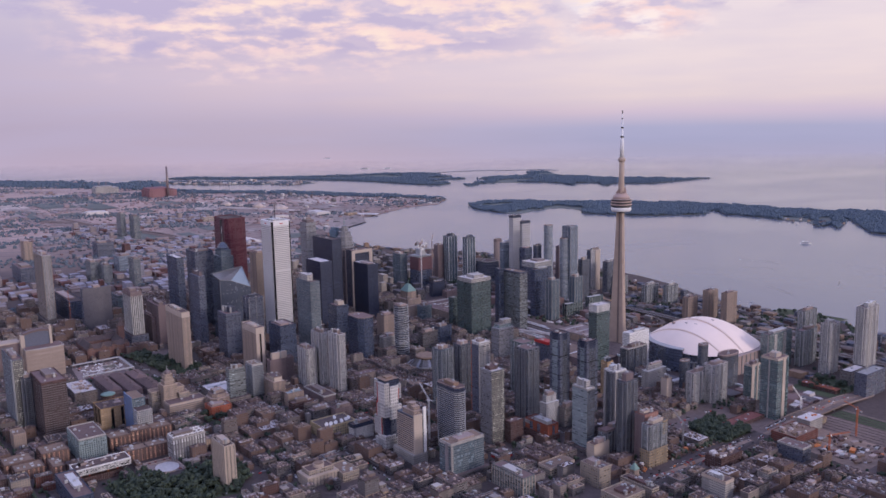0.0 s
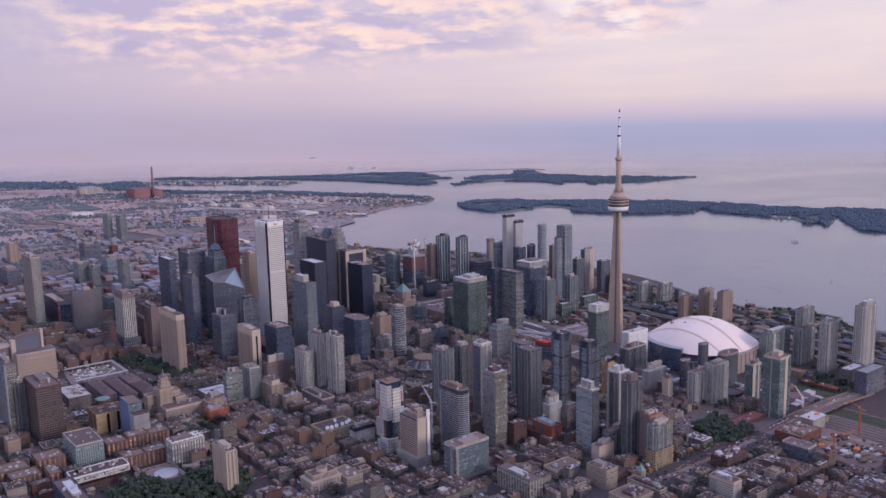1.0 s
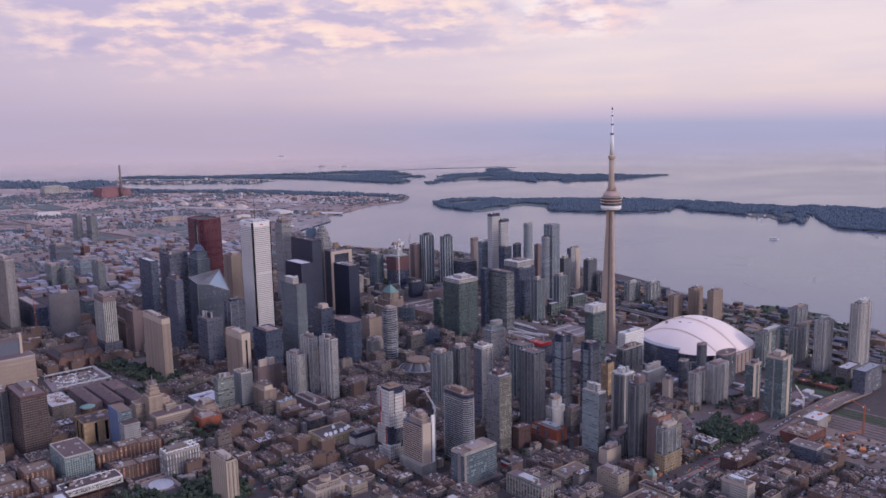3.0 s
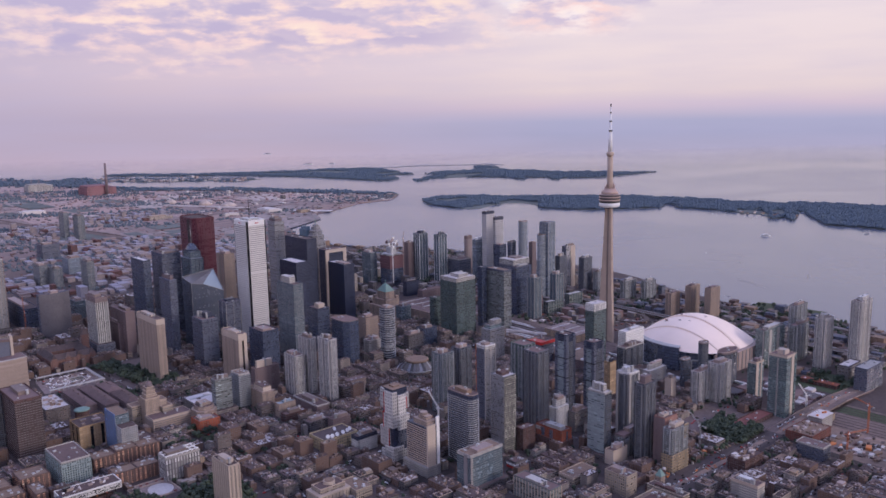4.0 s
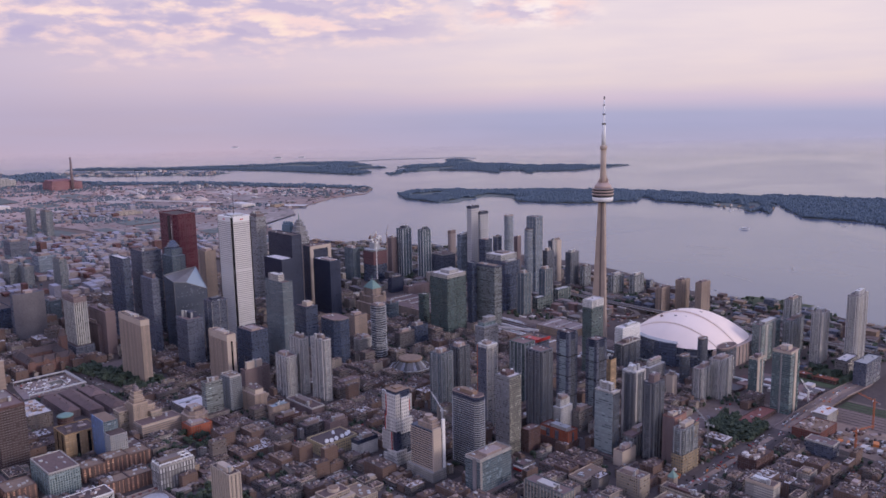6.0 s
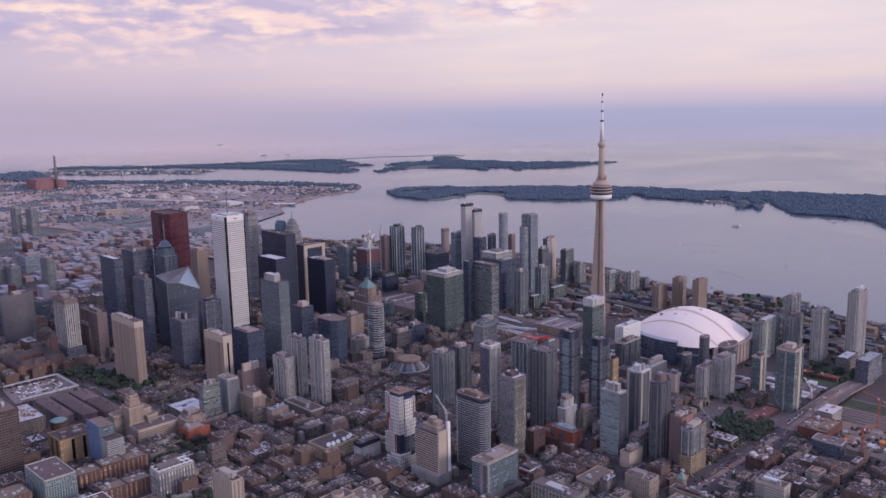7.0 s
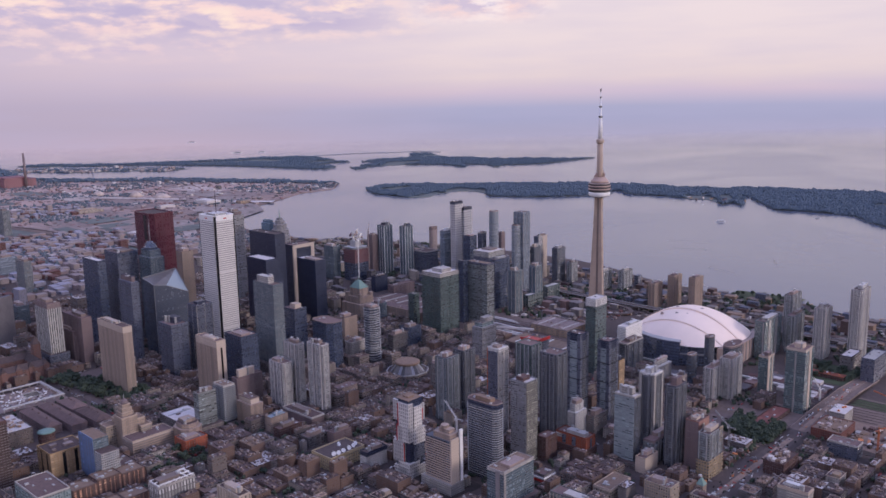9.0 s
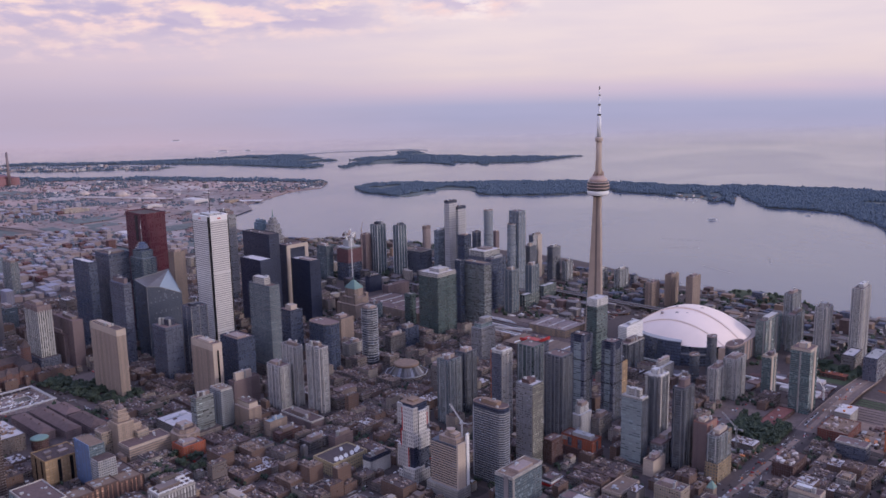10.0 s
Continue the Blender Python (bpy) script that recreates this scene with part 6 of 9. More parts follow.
def concrete_frame_tower():
    """A building shell behind red netting, with a crane on it."""
    u, v, top = 777.8, 1096.0, 54.0
    g = level(u)
    root = thing("unfinished_tower", at_grid(u + 13, v + 12, g), "unfinished concrete tower wrapped in red and white site panels", "construction site")
    TAKEN.append((u - 3, v - 3, u + 30, v + 27))
    h = top - g
    part("frame", slabs(rect(-13, -12, 13, 12), 0, h, 2.0, 0.0, 0.4), "slab", root, kind="stuff")
    part("lower_glazing", prism(bmesh.new(), rect(-13.3, -12.3, 13.3, 12.3), -1, h * 0.55), "blue", root)
    for z in range(int(h * 0.55), int(h - 3), 4):
        part("netting", prism(bmesh.new(), rect(-13.4, -12.4, 13.4, 12.4), z + 0.2, z + 3.9), "netting", root, "dull red safety netting")
    part("core", prism(bmesh.new(), rect(-6, -6, 6, 6), 0, h + 9), "slab", root)
    r = random.Random(3)
    for k in range(44):
        x, y, z = r.uniform(-9, 6), r.uniform(-9, 5), h + r.uniform(2, 20)
        part("formwork_panel", solid((x, y, z, x + r.uniform(1.5, 4), y + 0.6, z + r.uniform(1.5, 4))), r.choice(("white_paint", "white_paint", "mech", "netting", "slab")), root)


def boxy_tower():
    """A tower stacked from shifted white boxes over dark glass."""
    u, v, du, dv, top = 367.4, 568.4, 15.6, 15.1, 66.0
    g = level(u)
    root = thing("condo_tower", at_grid(u + du / 2, v + dv / 2, g), "tower of stacked white panel boxes with dark gaps and red edges", "tower")
    TAKEN.append((u - 4, v - 4, u + du + 4, v + dv + 4))
    a, b, h = du / 2, dv / 2, top - g
    part("glass_core", prism(bmesh.new(), rect(-a + 0.8, -b + 0.8, a - 0.8, b - 0.8), -1, h), "black", root)
    part("roof", prism(bmesh.new(), rect(-a + 0.9, -b + 0.9, a - 0.9, b - 0.9), h, h + 0.3), "roof_brown", root)
    part("plant_room", solid((-3, -3, h, 3, 3, h + 1.5)), "roof_brown", root)
    for x0, y0, x1, y1, z0, z1 in ((-a - 0.5, b * 0.42, -a + 5, b + 0.4, h - 16, h - 0.6), (-a - 0.3, -b - 0.2, -a + 4.5, b * 0.36, h - 20, h - 2.0), (-a - 0.6, -b - 0.3, -a + 4.5, b * 0.5, h - 31, h - 20.6),
                                   (-a - 0.8, -b * 0.35, -a + 5, b + 0.5, h - 47, h - 31.5), (-a + 5.2, -b - 0.5, a - 2.6, -b + 5, h - 21.5, h - 5.5), (a - 2.3, -b - 0.3, a + 0.3, -b + 6, h - 17, h - 4.5),
                                   (-a + 4.7, -b - 0.8, a + 0.3, -b + 6, h - 33.5, h - 22), (-a - 0.4, -b - 0.4, a + 0.4, b + 0.4, 0, 7.5), (-a - 1.0, -b - 1.0, a * 0.2, b * 0.4, 7.6, 11.5)):
        part("panel_box", prism(bmesh.new(), rect(x0, y0, x1, y1), z0, z1, True, True), "boxpanel", root)
    part("grey_bay", prism(bmesh.new(), rect(-a + 5, -b - 0.3, a - 0.5, -b + 4), h - 47, h - 34), "slate", root, "grey glazed bay")
    for x, y, z0, z1 in ((-a - 0.5, b * 0.39, h - 20, h - 3), (a - 2.45, -b - 0.5, h - 17, h - 8), (-a - 0.7, b * 0.55, h - 33, h - 19), (-a - 0.9, -b * 0.38, h - 46, h - 32)):
        part("red_edge", solid((x - 0.1, y - 0.3, z0, x + 0.35, y + 0.3, z1)), "red_paint", root, "red vertical edge panel")


def ribbed_hotel():
    u, v, du, dv, top = 368.3, 528.5, 11.5, 24.5, 49.0
    g = level(u)
    root = thing("hotel", at_grid(u + du / 2, v + dv / 2, g), "beige concrete hotel slab with banded face and blank white end walls", "hotel")
    TAKEN.append((u - 3, v - 3, u + du + 3, v + dv + 3))
    a, b, h = du / 2, dv / 2, top - g
    part("body", prism(bmesh.new(), rect(-a + 0.6, -b, a - 0.6, b), -1, h - 3), "condo_dark", root)
    storeys("spandrel_band", root, rect(-a + 0.6, -b + 1.2, a - 0.6, b), 2, h - 3, 1.75, 0.5, "buff_band", 0.7)
    part("end_wall", solid((-a - 0.2, -b - 0.4, -1, a * 0.35, -b + 0.9, h - 1)), "beige_blank", root, "blank beige end wall")
    part("end_wall", solid((a * 0.55, -b - 0.4, -1, a + 0.2, -b + 0.9, h + 4)), "white_paint", root, "blank white end wall")
    part("upper_block", prism(bmesh.new(), rect(-a + 2, -b + 3, a - 1, b - 6), h - 3, h + 1), "buff", root)
    part("upper_block", prism(bmesh.new(), rect(-a + 3.5, -b + 5, a - 2, b - 10), h + 1, h + 4), "buff", root)
    part("drum", prism(bmesh.new(), disc(0.5, -1, 3, 3, 14), h + 4, h + 6), "buff", root)
    part("podium", prism(bmesh.new(), rect(-a - 2, -b - 1, a + 0.5, b + 3), -1, 8), "pale", root)


def concert_drum():
    u, v = 533.0, 739.0
    root = thing("concert_hall", at_grid(u, v), "round concert hall with slanting glass skirt and brown drum roof", "concert hall")
    TAKEN.append((u - 22, v - 22, u + 22, v + 22))
    part("base", prism(bmesh.new(), disc(0, 0, 21, 21, 10), -1, 3.4), "low_grey", root)
    part("base_roof", prism(bmesh.new(), disc(0, 0, 20.6, 20.6, 10), 3.4, 3.7), "roof_dark", root)
    part("base_rim", rim(disc(0, 0, 21.2, 21.2, 10), 3.3, 4.3, 0.5), "slab", root)
    n = 30
    for k in range(n):
        a0, a1 = 2 * math.pi * k / n + 0.012, 2 * math.pi * (k + 1) / n - 0.012
        bm = bmesh.new()
        ring = [(r * math.cos(a), r * math.sin(a), z) for r, z, a in ((17.6, 3.6, a0), (17.6, 3.6, a1), (11.4, 11.0, a1), (11.4, 11.0, a0), (17.2, 3.5, a0), (17.2, 3.5, a1), (11.0, 10.9, a1), (11.0, 10.9, a0))]
        vs = [bm.verts.new(c) for c in ring]
        for f in ((0, 1, 2, 3), (5, 4, 7, 6), (1, 0, 4, 5), (2, 1, 5, 6), (0, 3, 7, 4)):
            bm.faces.new([vs[i] for i in f])
        part("skirt_pane", bm, ("skirt_glass", "grey_glass", "grey_glass", "pod_dark")[(k * 7) % 4], root)
    part("roof_drum", column([(11.4, 10.8), (12.6, 11.4), (12.6, 12.6), (11.2, 13.3)], 28), "roof_brown", root, "brown drum-shaped roof")


def yellow_block():
    u, v, du, dv, top = 336.5, 619.5, 33.0, 22.5, 18.0
    g = level(u)
    root = thing("stone_building", at_grid(u + du / 2, v + dv / 2, g), "yellow stone media building with dark roof and white satellite dishes", "office building")
    TAKEN.append((u - 2, v - 2, u + du + 2, v + dv + 2))
    a, b, h = du / 2, dv / 2, top - g
    pts = rect(-a, -b, a, b)
    part("body", prism(bmesh.new(), rect(-a + 0.5, -b + 0.5, a - 0.5, b - 0.5), -1, h), "slate", root)
    piers(root, rect(-a + 0.5, -b + 0.5, a - 0.5, b - 0.5), -1, h + 0.4, 2.3, 0.5, "yellow_stone_plain", 0.9)
    storeys("floor_band", root, rect(-a + 0.5, -b + 0.5, a - 0.5, b - 0.5), 0, h + 1, 2.35, 0.35, "yellow_stone_plain", 0.7)
    part("parapet", rim(pts, h - 0.2, h + 0.9, 0.5), "yellow_stone_plain", root)
    part("roof", prism(bmesh.new(), inset(pts, 0.6), h, h + 0.2), "roof_dark", root)
    for k, (x, y) in enumerate(((-9, -8), (-6, -9), (-2, -8.5), (3, -8), (7, -7), (10, -5), (2, 3))):
        dish = part("satellite_dish", column([(0.25, 0.0), (0.6, 0.15), (1.3, 0.6), (1.7, 1.1)], 14), "white_paint", root, "white tilted satellite dish")
        dish.location, dish.rotation_euler = (x * 1.2, y, h + 1.7), (radians(58), 0, radians(-40 + 9 * k))
        part("dish_stand", solid((-0.3, -0.3, -1.6, 0.3, 0.3, 0.2)), "metal", dish).matrix_basis = dish.rotation_euler.to_matrix().inverted().to_4x4()


def ochre_block():
    u, v, du, dv, top = 193.8, 763.0, 26.8, 24.0, 28.0
    g = level(u)
    root = thing("office_building", at_grid(u + du / 2, v + dv / 2, g), "ochre panelled building with black vertical glass strips", "office building")
    TAKEN.append((u - 2, v - 2, u + du + 2, v + dv + 2))
    a, b, h = du / 2, dv / 2, top - g
    part("body", prism(bmesh.new(), rect(-a, -b, a, b), -1, h), "ochre", root)
    for x in (-a * 0.25, a * 0.4, a * 0.9):
        part("glass_strip", solid((x - 1.2, -b - 0.15, 0, x + 1.2, -b + 0.3, h - 0.5)), "black_strip", root, "black vertical glass strip")
    for y in (-b * 0.5, b * 0.3):
        part("glass_strip", solid((-a - 0.15, y - 1.2, 0, -a + 0.3, y + 1.2, h - 0.5)), "black_strip", root, "black vertical glass strip")
    part("roof", prism(bmesh.new(), rect(-a + 0.5, -b + 0.5, a - 0.5, b - 0.5), h, h + 0.2), "roof", root)
    part("parapet", rim(rect(-a, -b, a, b), h - 0.1, h + 0.8, 0.4), "ochre", root)
    for x, y, s in ((-5, 3, 2.5), (4, -2, 3.2), (6, 6, 1.6), (-8, -6, 1.4)):
        part("roof_unit", solid((x - s, y - s * 0.7, h, x + s, y + s * 0.7, h + 1.6)), "mech", root)


def blue_slab():
    u, v = 213.0, 722.0
    g = level(u)
    root = thing("office_building", at_grid(u + 6, v + 17, g), "narrow building with bright blue panelled side and pale grid front", "office building")
    TAKEN.append((u - 2, v - 2, u + 16, v + 36))
    part("tall_block", prism(bmesh.new(), rect(-6, -6, 5, 17), -1, 33), "teal", root)
    part("blue_wall", solid((-6.4, -5.5, 2, -6.0, 17, 34)), "blue_panel", root, "bright blue panelled side wall")
    part("tall_roof", prism(bmesh.new(), rect(-5.5, -5.5, 4.5, 16.5), 33, 33.3), "roof_brown", root)
    part("low_block", prism(bmesh.new(), rect(-6, -17, 7, -6), -1, 25), "condo_pale", root)
    part("low_roof", prism(bmesh.new(), rect(-5.6, -16.6, 6.6, -6.1), 25, 25.3), "roof", root)
    storeys("balcony_ring", root, rect(-6, -17, 7, -6), 2, 25, 1.75, 0.4, "slab")


def beacon_building():
    u, v = 246.0, 768.0
    g = level(u)
    root = thing("stone_building", at_grid(u + 15, v + 13, g), "pale beige stone building with tiered tower and domed beacon", "office building")
    TAKEN.append((u - 3, v - 3, u + 33, v + 30))
    part("front_wing", prism(bmesh.new(), rect(-15, 3, -2, 14), -1, 18), "beigegrid", root)
    part("rear_wing", prism(bmesh.new(), rect(6, -13, 15, 11), -1, 17), "beigegrid", root)
    part("shaft", prism(bmesh.new(), rect(-7, -8, 6, 5), -1, 25.5), "beacon_stone", root)
    part("side_wing", prism(bmesh.new(), rect(-6, 5, 5, 11), -1, 22), "beacon_stone", root)
    part("side_wing", prism(bmesh.new(), rect(6, -8, 12, 4), -1, 22), "beacon_stone", root)
    for z, s in ((25.5, 4.6), (28.6, 4.0), (31.6, 3.3)):
        part("tier", prism(bmesh.new(), rect(-s, -s, s, s), z, z + 3.1), "beacon_stone", root)
        part("cornice", rim(rect(-s - 0.3, -s - 0.3, s + 0.3, s + 0.3), z + 2.7, z + 3.2, 0.5), "beige_blank", root)
    part("dome", column([(2.9, 34.6), (2.9, 35.6), (2.4, 37.2), (1.3, 38.4), (0.3, 38.9)], 14), "mauve", root)
    part("beacon", column([(0.35, 38.6), (0.25, 40.5), (0.1, 43)], 6), "metal", root)
    for x0, y0, x1, y1, z in ((-15, 3, -2, 14, 18), (6, -13, 15, 11, 17), (-7, -8, 6, 5, 25.5), (-6, 5, 5, 11, 22), (6, -8, 12, 4, 22)):
        part("roof", prism(bmesh.new(), rect(x0 + 0.4, y0 + 0.4, x1 - 0.4, y1 - 0.4), z, z + 0.2), "roof_brown", root)
        part("parapet", rim(rect(x0 - 0.2, y0 - 0.2, x1 + 0.2, y1 + 0.2), z - 0.5, z + 0.6, 0.5), "beige_blank", root)


def tabletop_building():
    u, v, du, dv = 144.1, 655.0, 42.0, 15.5
    g = level(u)
    root = thing("school_building", at_grid(u + du / 2, v + dv / 2, g), "white speckled slab building raised on coloured stilts", "school")
    TAKEN.append((u - 2, v - 2, u + du + 2, v + dv + 2))
    a, b = du / 2, dv / 2
    part("table", prism(bmesh.new(), rect(-a, -b, a, b), 7.5, 12.2, True, True), "whitepanel", root)
    part("roof", prism(bmesh.new(), rect(-a + 0.4, -b + 0.4, a - 0.4, b - 0.4), 12.2, 12.45), "roof", root)
    part("parapet", rim(rect(-a, -b, a, b), 12.1, 12.9, 0.5), "white_paint", root)
    part("dark_unit", solid((-a + 5, 1.0, 12.4, -a + 9.5, 4.6, 15.0)), "black_strip", root, "black roof plant box")
    r = random.Random(5)
    for k in range(16):
        x, y = r.uniform(-a + 2, a - 3), r.uniform(-b + 2, b - 3)
        part("skylight", solid((x, y, 12.4, x + r.uniform(0.6, 1.6), y + r.uniform(0.6, 1.4), 12.4 + r.uniform(0.4, 0.9))), r.choice(("white_paint", "slab", "roof_white")), root)
    for k in range(60):
        x = r.uniform(-a + 1, a - 1.6)
        z = r.uniform(7.9, 11.2)
        part("window", solid((x, -b - 0.06, z, x + 0.8, -b + 0.2, z + 0.6)), "black_strip", root)
    for x, y, s, c in ((-12, 2, 2.2, 2.0), (-8, -2, 1.2, 1.2), (2, 1, 1.5, 1.0), (9, -1, 1.2, 1.4), (14, 3, 1.6, 0.9)):
        part("roof_unit", solid((x - s, y - s * 0.7, 12.4, x + s, y + s * 0.7, 12.4 + c)), "mech", root)
    for k, x in enumerate((-16, -10, -3, 4, 11, 17)):
        for y in (-5, 5):
            leg = part("stilt", column([(0.35, -1), (0.35, 7.6)], 8), ("orange_paint", "red_paint", "black_strip")[k % 3], root)
            leg.location = (x, y, 0)
    part("hall_below", prism(bmesh.new(), rect(-a + 3, -b + 1, a - 6, b + 4), -1, 5), "brick", root)


def curved_hall(name, label, u, v, w, d, top, bend, front, back, turn=0, extra=0):
    """A slab bowed in plan: blank ribbed back and glazed inner side."""
    g = level(u)
    root = thing(name, at_grid(u, v, g, turn), label, "tower")
    TAKEN.append((u - d - 4, v - w / 2 - 4, u + d + 4, v + w / 2 + 4))
    n = 14
    outer = [(-bend * (1 - (2 * i / n - 1) ** 2), -w / 2 + w * i / n) for i in range(n + 1)]
    inner = [(x + d, y) for x, y in outer]
    part("body", prism(bmesh.new(), outer[::-1] + inner, -1, top - g), front, root)
    for k, ((x0, y0), (x1, y1)) in enumerate(zip(outer, outer[1:])):
        bm = prism(bmesh.new(), [(x0 - 0.3, y0 + 0.06), (x0 + 0.2, y0 + 0.06), (x1 + 0.2, y1 - 0.06), (x1 - 0.3, y1 - 0.06)][::-1], -1, top - g + 1.0, True)
        part("wall_panel", bm, back, root)
    if extra:
        part("roof_unit", solid((-bend * 0.4, -4, top - g, d - 1, 4, top - g + extra)), "mech", root)
    return root


MAT["orange_brown"] = facade("dull_red_brick", (0.235, 0.085, 0.068), (0.07, 0.055, 0.058), bay=1.8, floor=2.0, win_h=0.5, win_w=0.45, gloss=0.3)
MAT["slate_plain"] = plain("dark_ribbed_concrete", (0.15, 0.14, 0.155), 0.8)
MAT["sandstone"] = facade("red_sandstone", (0.25, 0.135, 0.115), (0.06, 0.05, 0.055), bay=1.5, floor=2.2, win_h=0.55, win_w=0.4, gloss=0.3)
MAT["yellow_stone_plain"] = plain("yellow_stone_piers", (0.46, 0.37, 0.23), 0.8)
observation_tower()
stadium()
white_tower()
red_tower()
spire_tower()
faceted_tower()
chateau_hotel()
stepped_tower()
concrete_frame_tower()
boxy_tower()
ribbed_hotel()
concert_drum()
yellow_block()
ochre_block()
blue_slab()
beacon_building()
tabletop_building()
curved_hall("civic_tower", "dark curved civic tower with ribbed convex back", 301.0, 1156.0, 36.0, 9.0, 62.0, 6.0, "slate", "slate_plain", turn=90, extra=3)


def arched_hall():
    """A beige civic block with a bowed front, and a dark glazed crown under a rising arch between two piers."""
    u, v, du, dv = 175.0, 966.0, 38.0, 20.0
    g = level(u)
    root = thing("court_building", at_grid(u + du / 2, v + dv / 2, g), "blank beige civic building with a dark arched crown", "civic building")
    TAKEN.append((u - 2, v - 4, u + du + 2, v + dv + 2))
    a, b, h = du / 2, dv / 2, 41 - g
    bow = [(-a + du * i / 10, -b - 2.4 * math.sin(math.pi * i / 10)) for i in range(11)] + [(a, b), (-a, b)]
    part("front_block", prism(bmesh.new(), bow, -1, h), "bowed_stone", root)
    part("front_coping", prism(bmesh.new(), [(x * 1.01, y - 0.2 if y < 0 else y) for x, y in bow], h, h + 0.6), "pale", root)
    part("roof", prism(bmesh.new(), rect(-a + 0.5, -b + 0.5, a - 0.5, b - 0.5), h + 0.5, h + 0.8), "roof", root)
    n = 14
    arch = [(-a + 1 + (du - 11) * i / n, h + 15.0 + 3.5 * math.sin(math.pi * (0.05 + 0.75 * i / n))) for i in range(n + 1)]
    for name, y0, y1, drop, mat in (("crown_glass", 4.0, 9.0, 1.6, "slate"), ("crown_band", 3.2, 9.4, 0.0, "mauve")):
        bm = bmesh.new()
        low = [h if name == "crown_glass" else z - 2.4 for _, z in arch]
        for (x0, z0), (x1, z1), l0, l1 in zip(arch, arch[1:], low, low[1:]):
            q = [bm.verts.new(c) for c in ((x0, y0, l0), (x1, y0, l1), (x1, y0, z1 - drop), (x0, y0, z0 - drop), (x0, y1, l0), (x1, y1, l1), (x1, y1, z1 - drop), (x0, y1, z0 - drop))]
            for f in ((0, 1, 2, 3), (3, 2, 6, 7), (5, 4, 7, 6)):
                bm.faces.new([q[i] for i in f])
        bmesh.ops.remove_doubles(bm, verts=bm.verts[:], dist=0.001)
        part(name, bm, mat, root)
    part("side_pier", solid((a - 10.5, 2.5, h, a - 8.0, 9.6, h + 21)), "beige_blank", root)
    part("side_pier", solid((-a - 1.5, 2.5, -1, -a + 2.5, 9.6, h + 14)), "beige_blank", root)
    part("rear_wing", prism(bmesh.new(), rect(-a - 26, 10, -a - 1, 26), -1, h + 5), "mauve", root)
    part("wing_coping", prism(bmesh.new(), rect(-a - 26.3, 9.7, -a - 0.8, 26.3), h + 5, h + 6.5), "beige_blank", root)


def old_town_hall():
    """A red sandstone block with steep gabled roofs round a court, and a clock tower."""
    u, v = 246.0, 1004.0
    g = level(u)
    root = thing("town_hall", at_grid(u + 24, v + 24, g), "old red sandstone town hall with steep dark roofs and tower", "town hall")
    TAKEN.append((u - 2, v - 2, u + 50, v + 50))
    for x0, y0, x1, y1 in ((-24, -24, 24, -13), (-24, 13, 24, 24), (-24, -13, -13, 13), (13, -13, 24, 13)):
        part("wing", prism(bmesh.new(), rect(x0, y0, x1, y1), -1, 11), "sandstone", root)
        along = x1 - x0 > y1 - y0
        cx, cy = (x0 + x1) / 2, (y0 + y1) / 2
        ridge = rect(x0 + 4, cy - 0.2, x1 - 4, cy + 0.2) if along else rect(cx - 0.2, y0 - 1, cx + 0.2, y1 + 1)
        part("steep_roof", prism(bmesh.new(), rect(x0 - 0.3, y0 - 0.3, x1 + 0.3, y1 + 0.3), 11, 16, taper=ridge), "roof_dark", root)
    for x in (-20, -6, 6, 20):
        part("gable", prism(bmesh.new(), rect(x - 2.6, -24.8, x + 2.6, -20), -1, 13), "sandstone", root)
        part("gable_roof", prism(bmesh.new(), rect(x - 2.8, -25, x + 2.8, -19), 13, 17, taper=rect(x - 0.2, -23, x + 0.2, -19)), "roof_dark", root)
    part("clock_tower", prism(bmesh.new(), rect(19, 1, 26, 8), -1, 27), "sandstone", root)
    part("tower_roof", prism(bmesh.new(), rect(18.6, 0.6, 26.4, 8.4), 27, 35, taper=rect(22.2, 4.2, 22.8, 4.8)), "roof_dark", root)


arched_hall()
old_town_hall()

# ---------------------------------------------------------------- streets, blocks and low buildings
FREE = [(700, 640, 770, 1000), (590, 404, 662, 464), (160, 560, 258, 636), (655, 300, 760, 402), (760, 360, 1000, 402), (625, 300, 700, 350), (214, 918, 282, 992),
        (655, 605, 702, 725), (276, 880, 345, 990), (674, 850, 700, 990), (188, 824, 278, 912), (298, 758, 328, 802), (636, 656, 666, 684), (338, 384, 690, 404), (642, 407, 668, 429), (544, 369, 573, 386), (596, 331, 614, 356), (633, 360, 668, 386)]   # rails, parks, works
US = [60, 118, 172, 228, 284, 338, 396, 452, 508, 566, 624, 690]
VS = [200, 258, 320, 394, 456, 520, 590, 655, 714, 782, 850, 920, 990, 1060, 1140, 1230, 1330]


def clash(u0, v0, u1, v1):
    return any(u0 < d and u1 > a and v0 < e and v1 > b for a, b, d, e in ((q[0], q[1], q[2], q[3]) for q in TAKEN + FREE))


LOW = {}
KINDS = {"low_brick": ("brick_building", "brick"), "low_pale": ("rendered_building", "pale rendered"), "low_grey": ("concrete_building", "grey concrete")}
ROOFS = {"roof": "gravel roof", "roof_dark": "dark tar roof", "roof_white": "white roof", "roof_brown": "brown roof"}
joined = {}


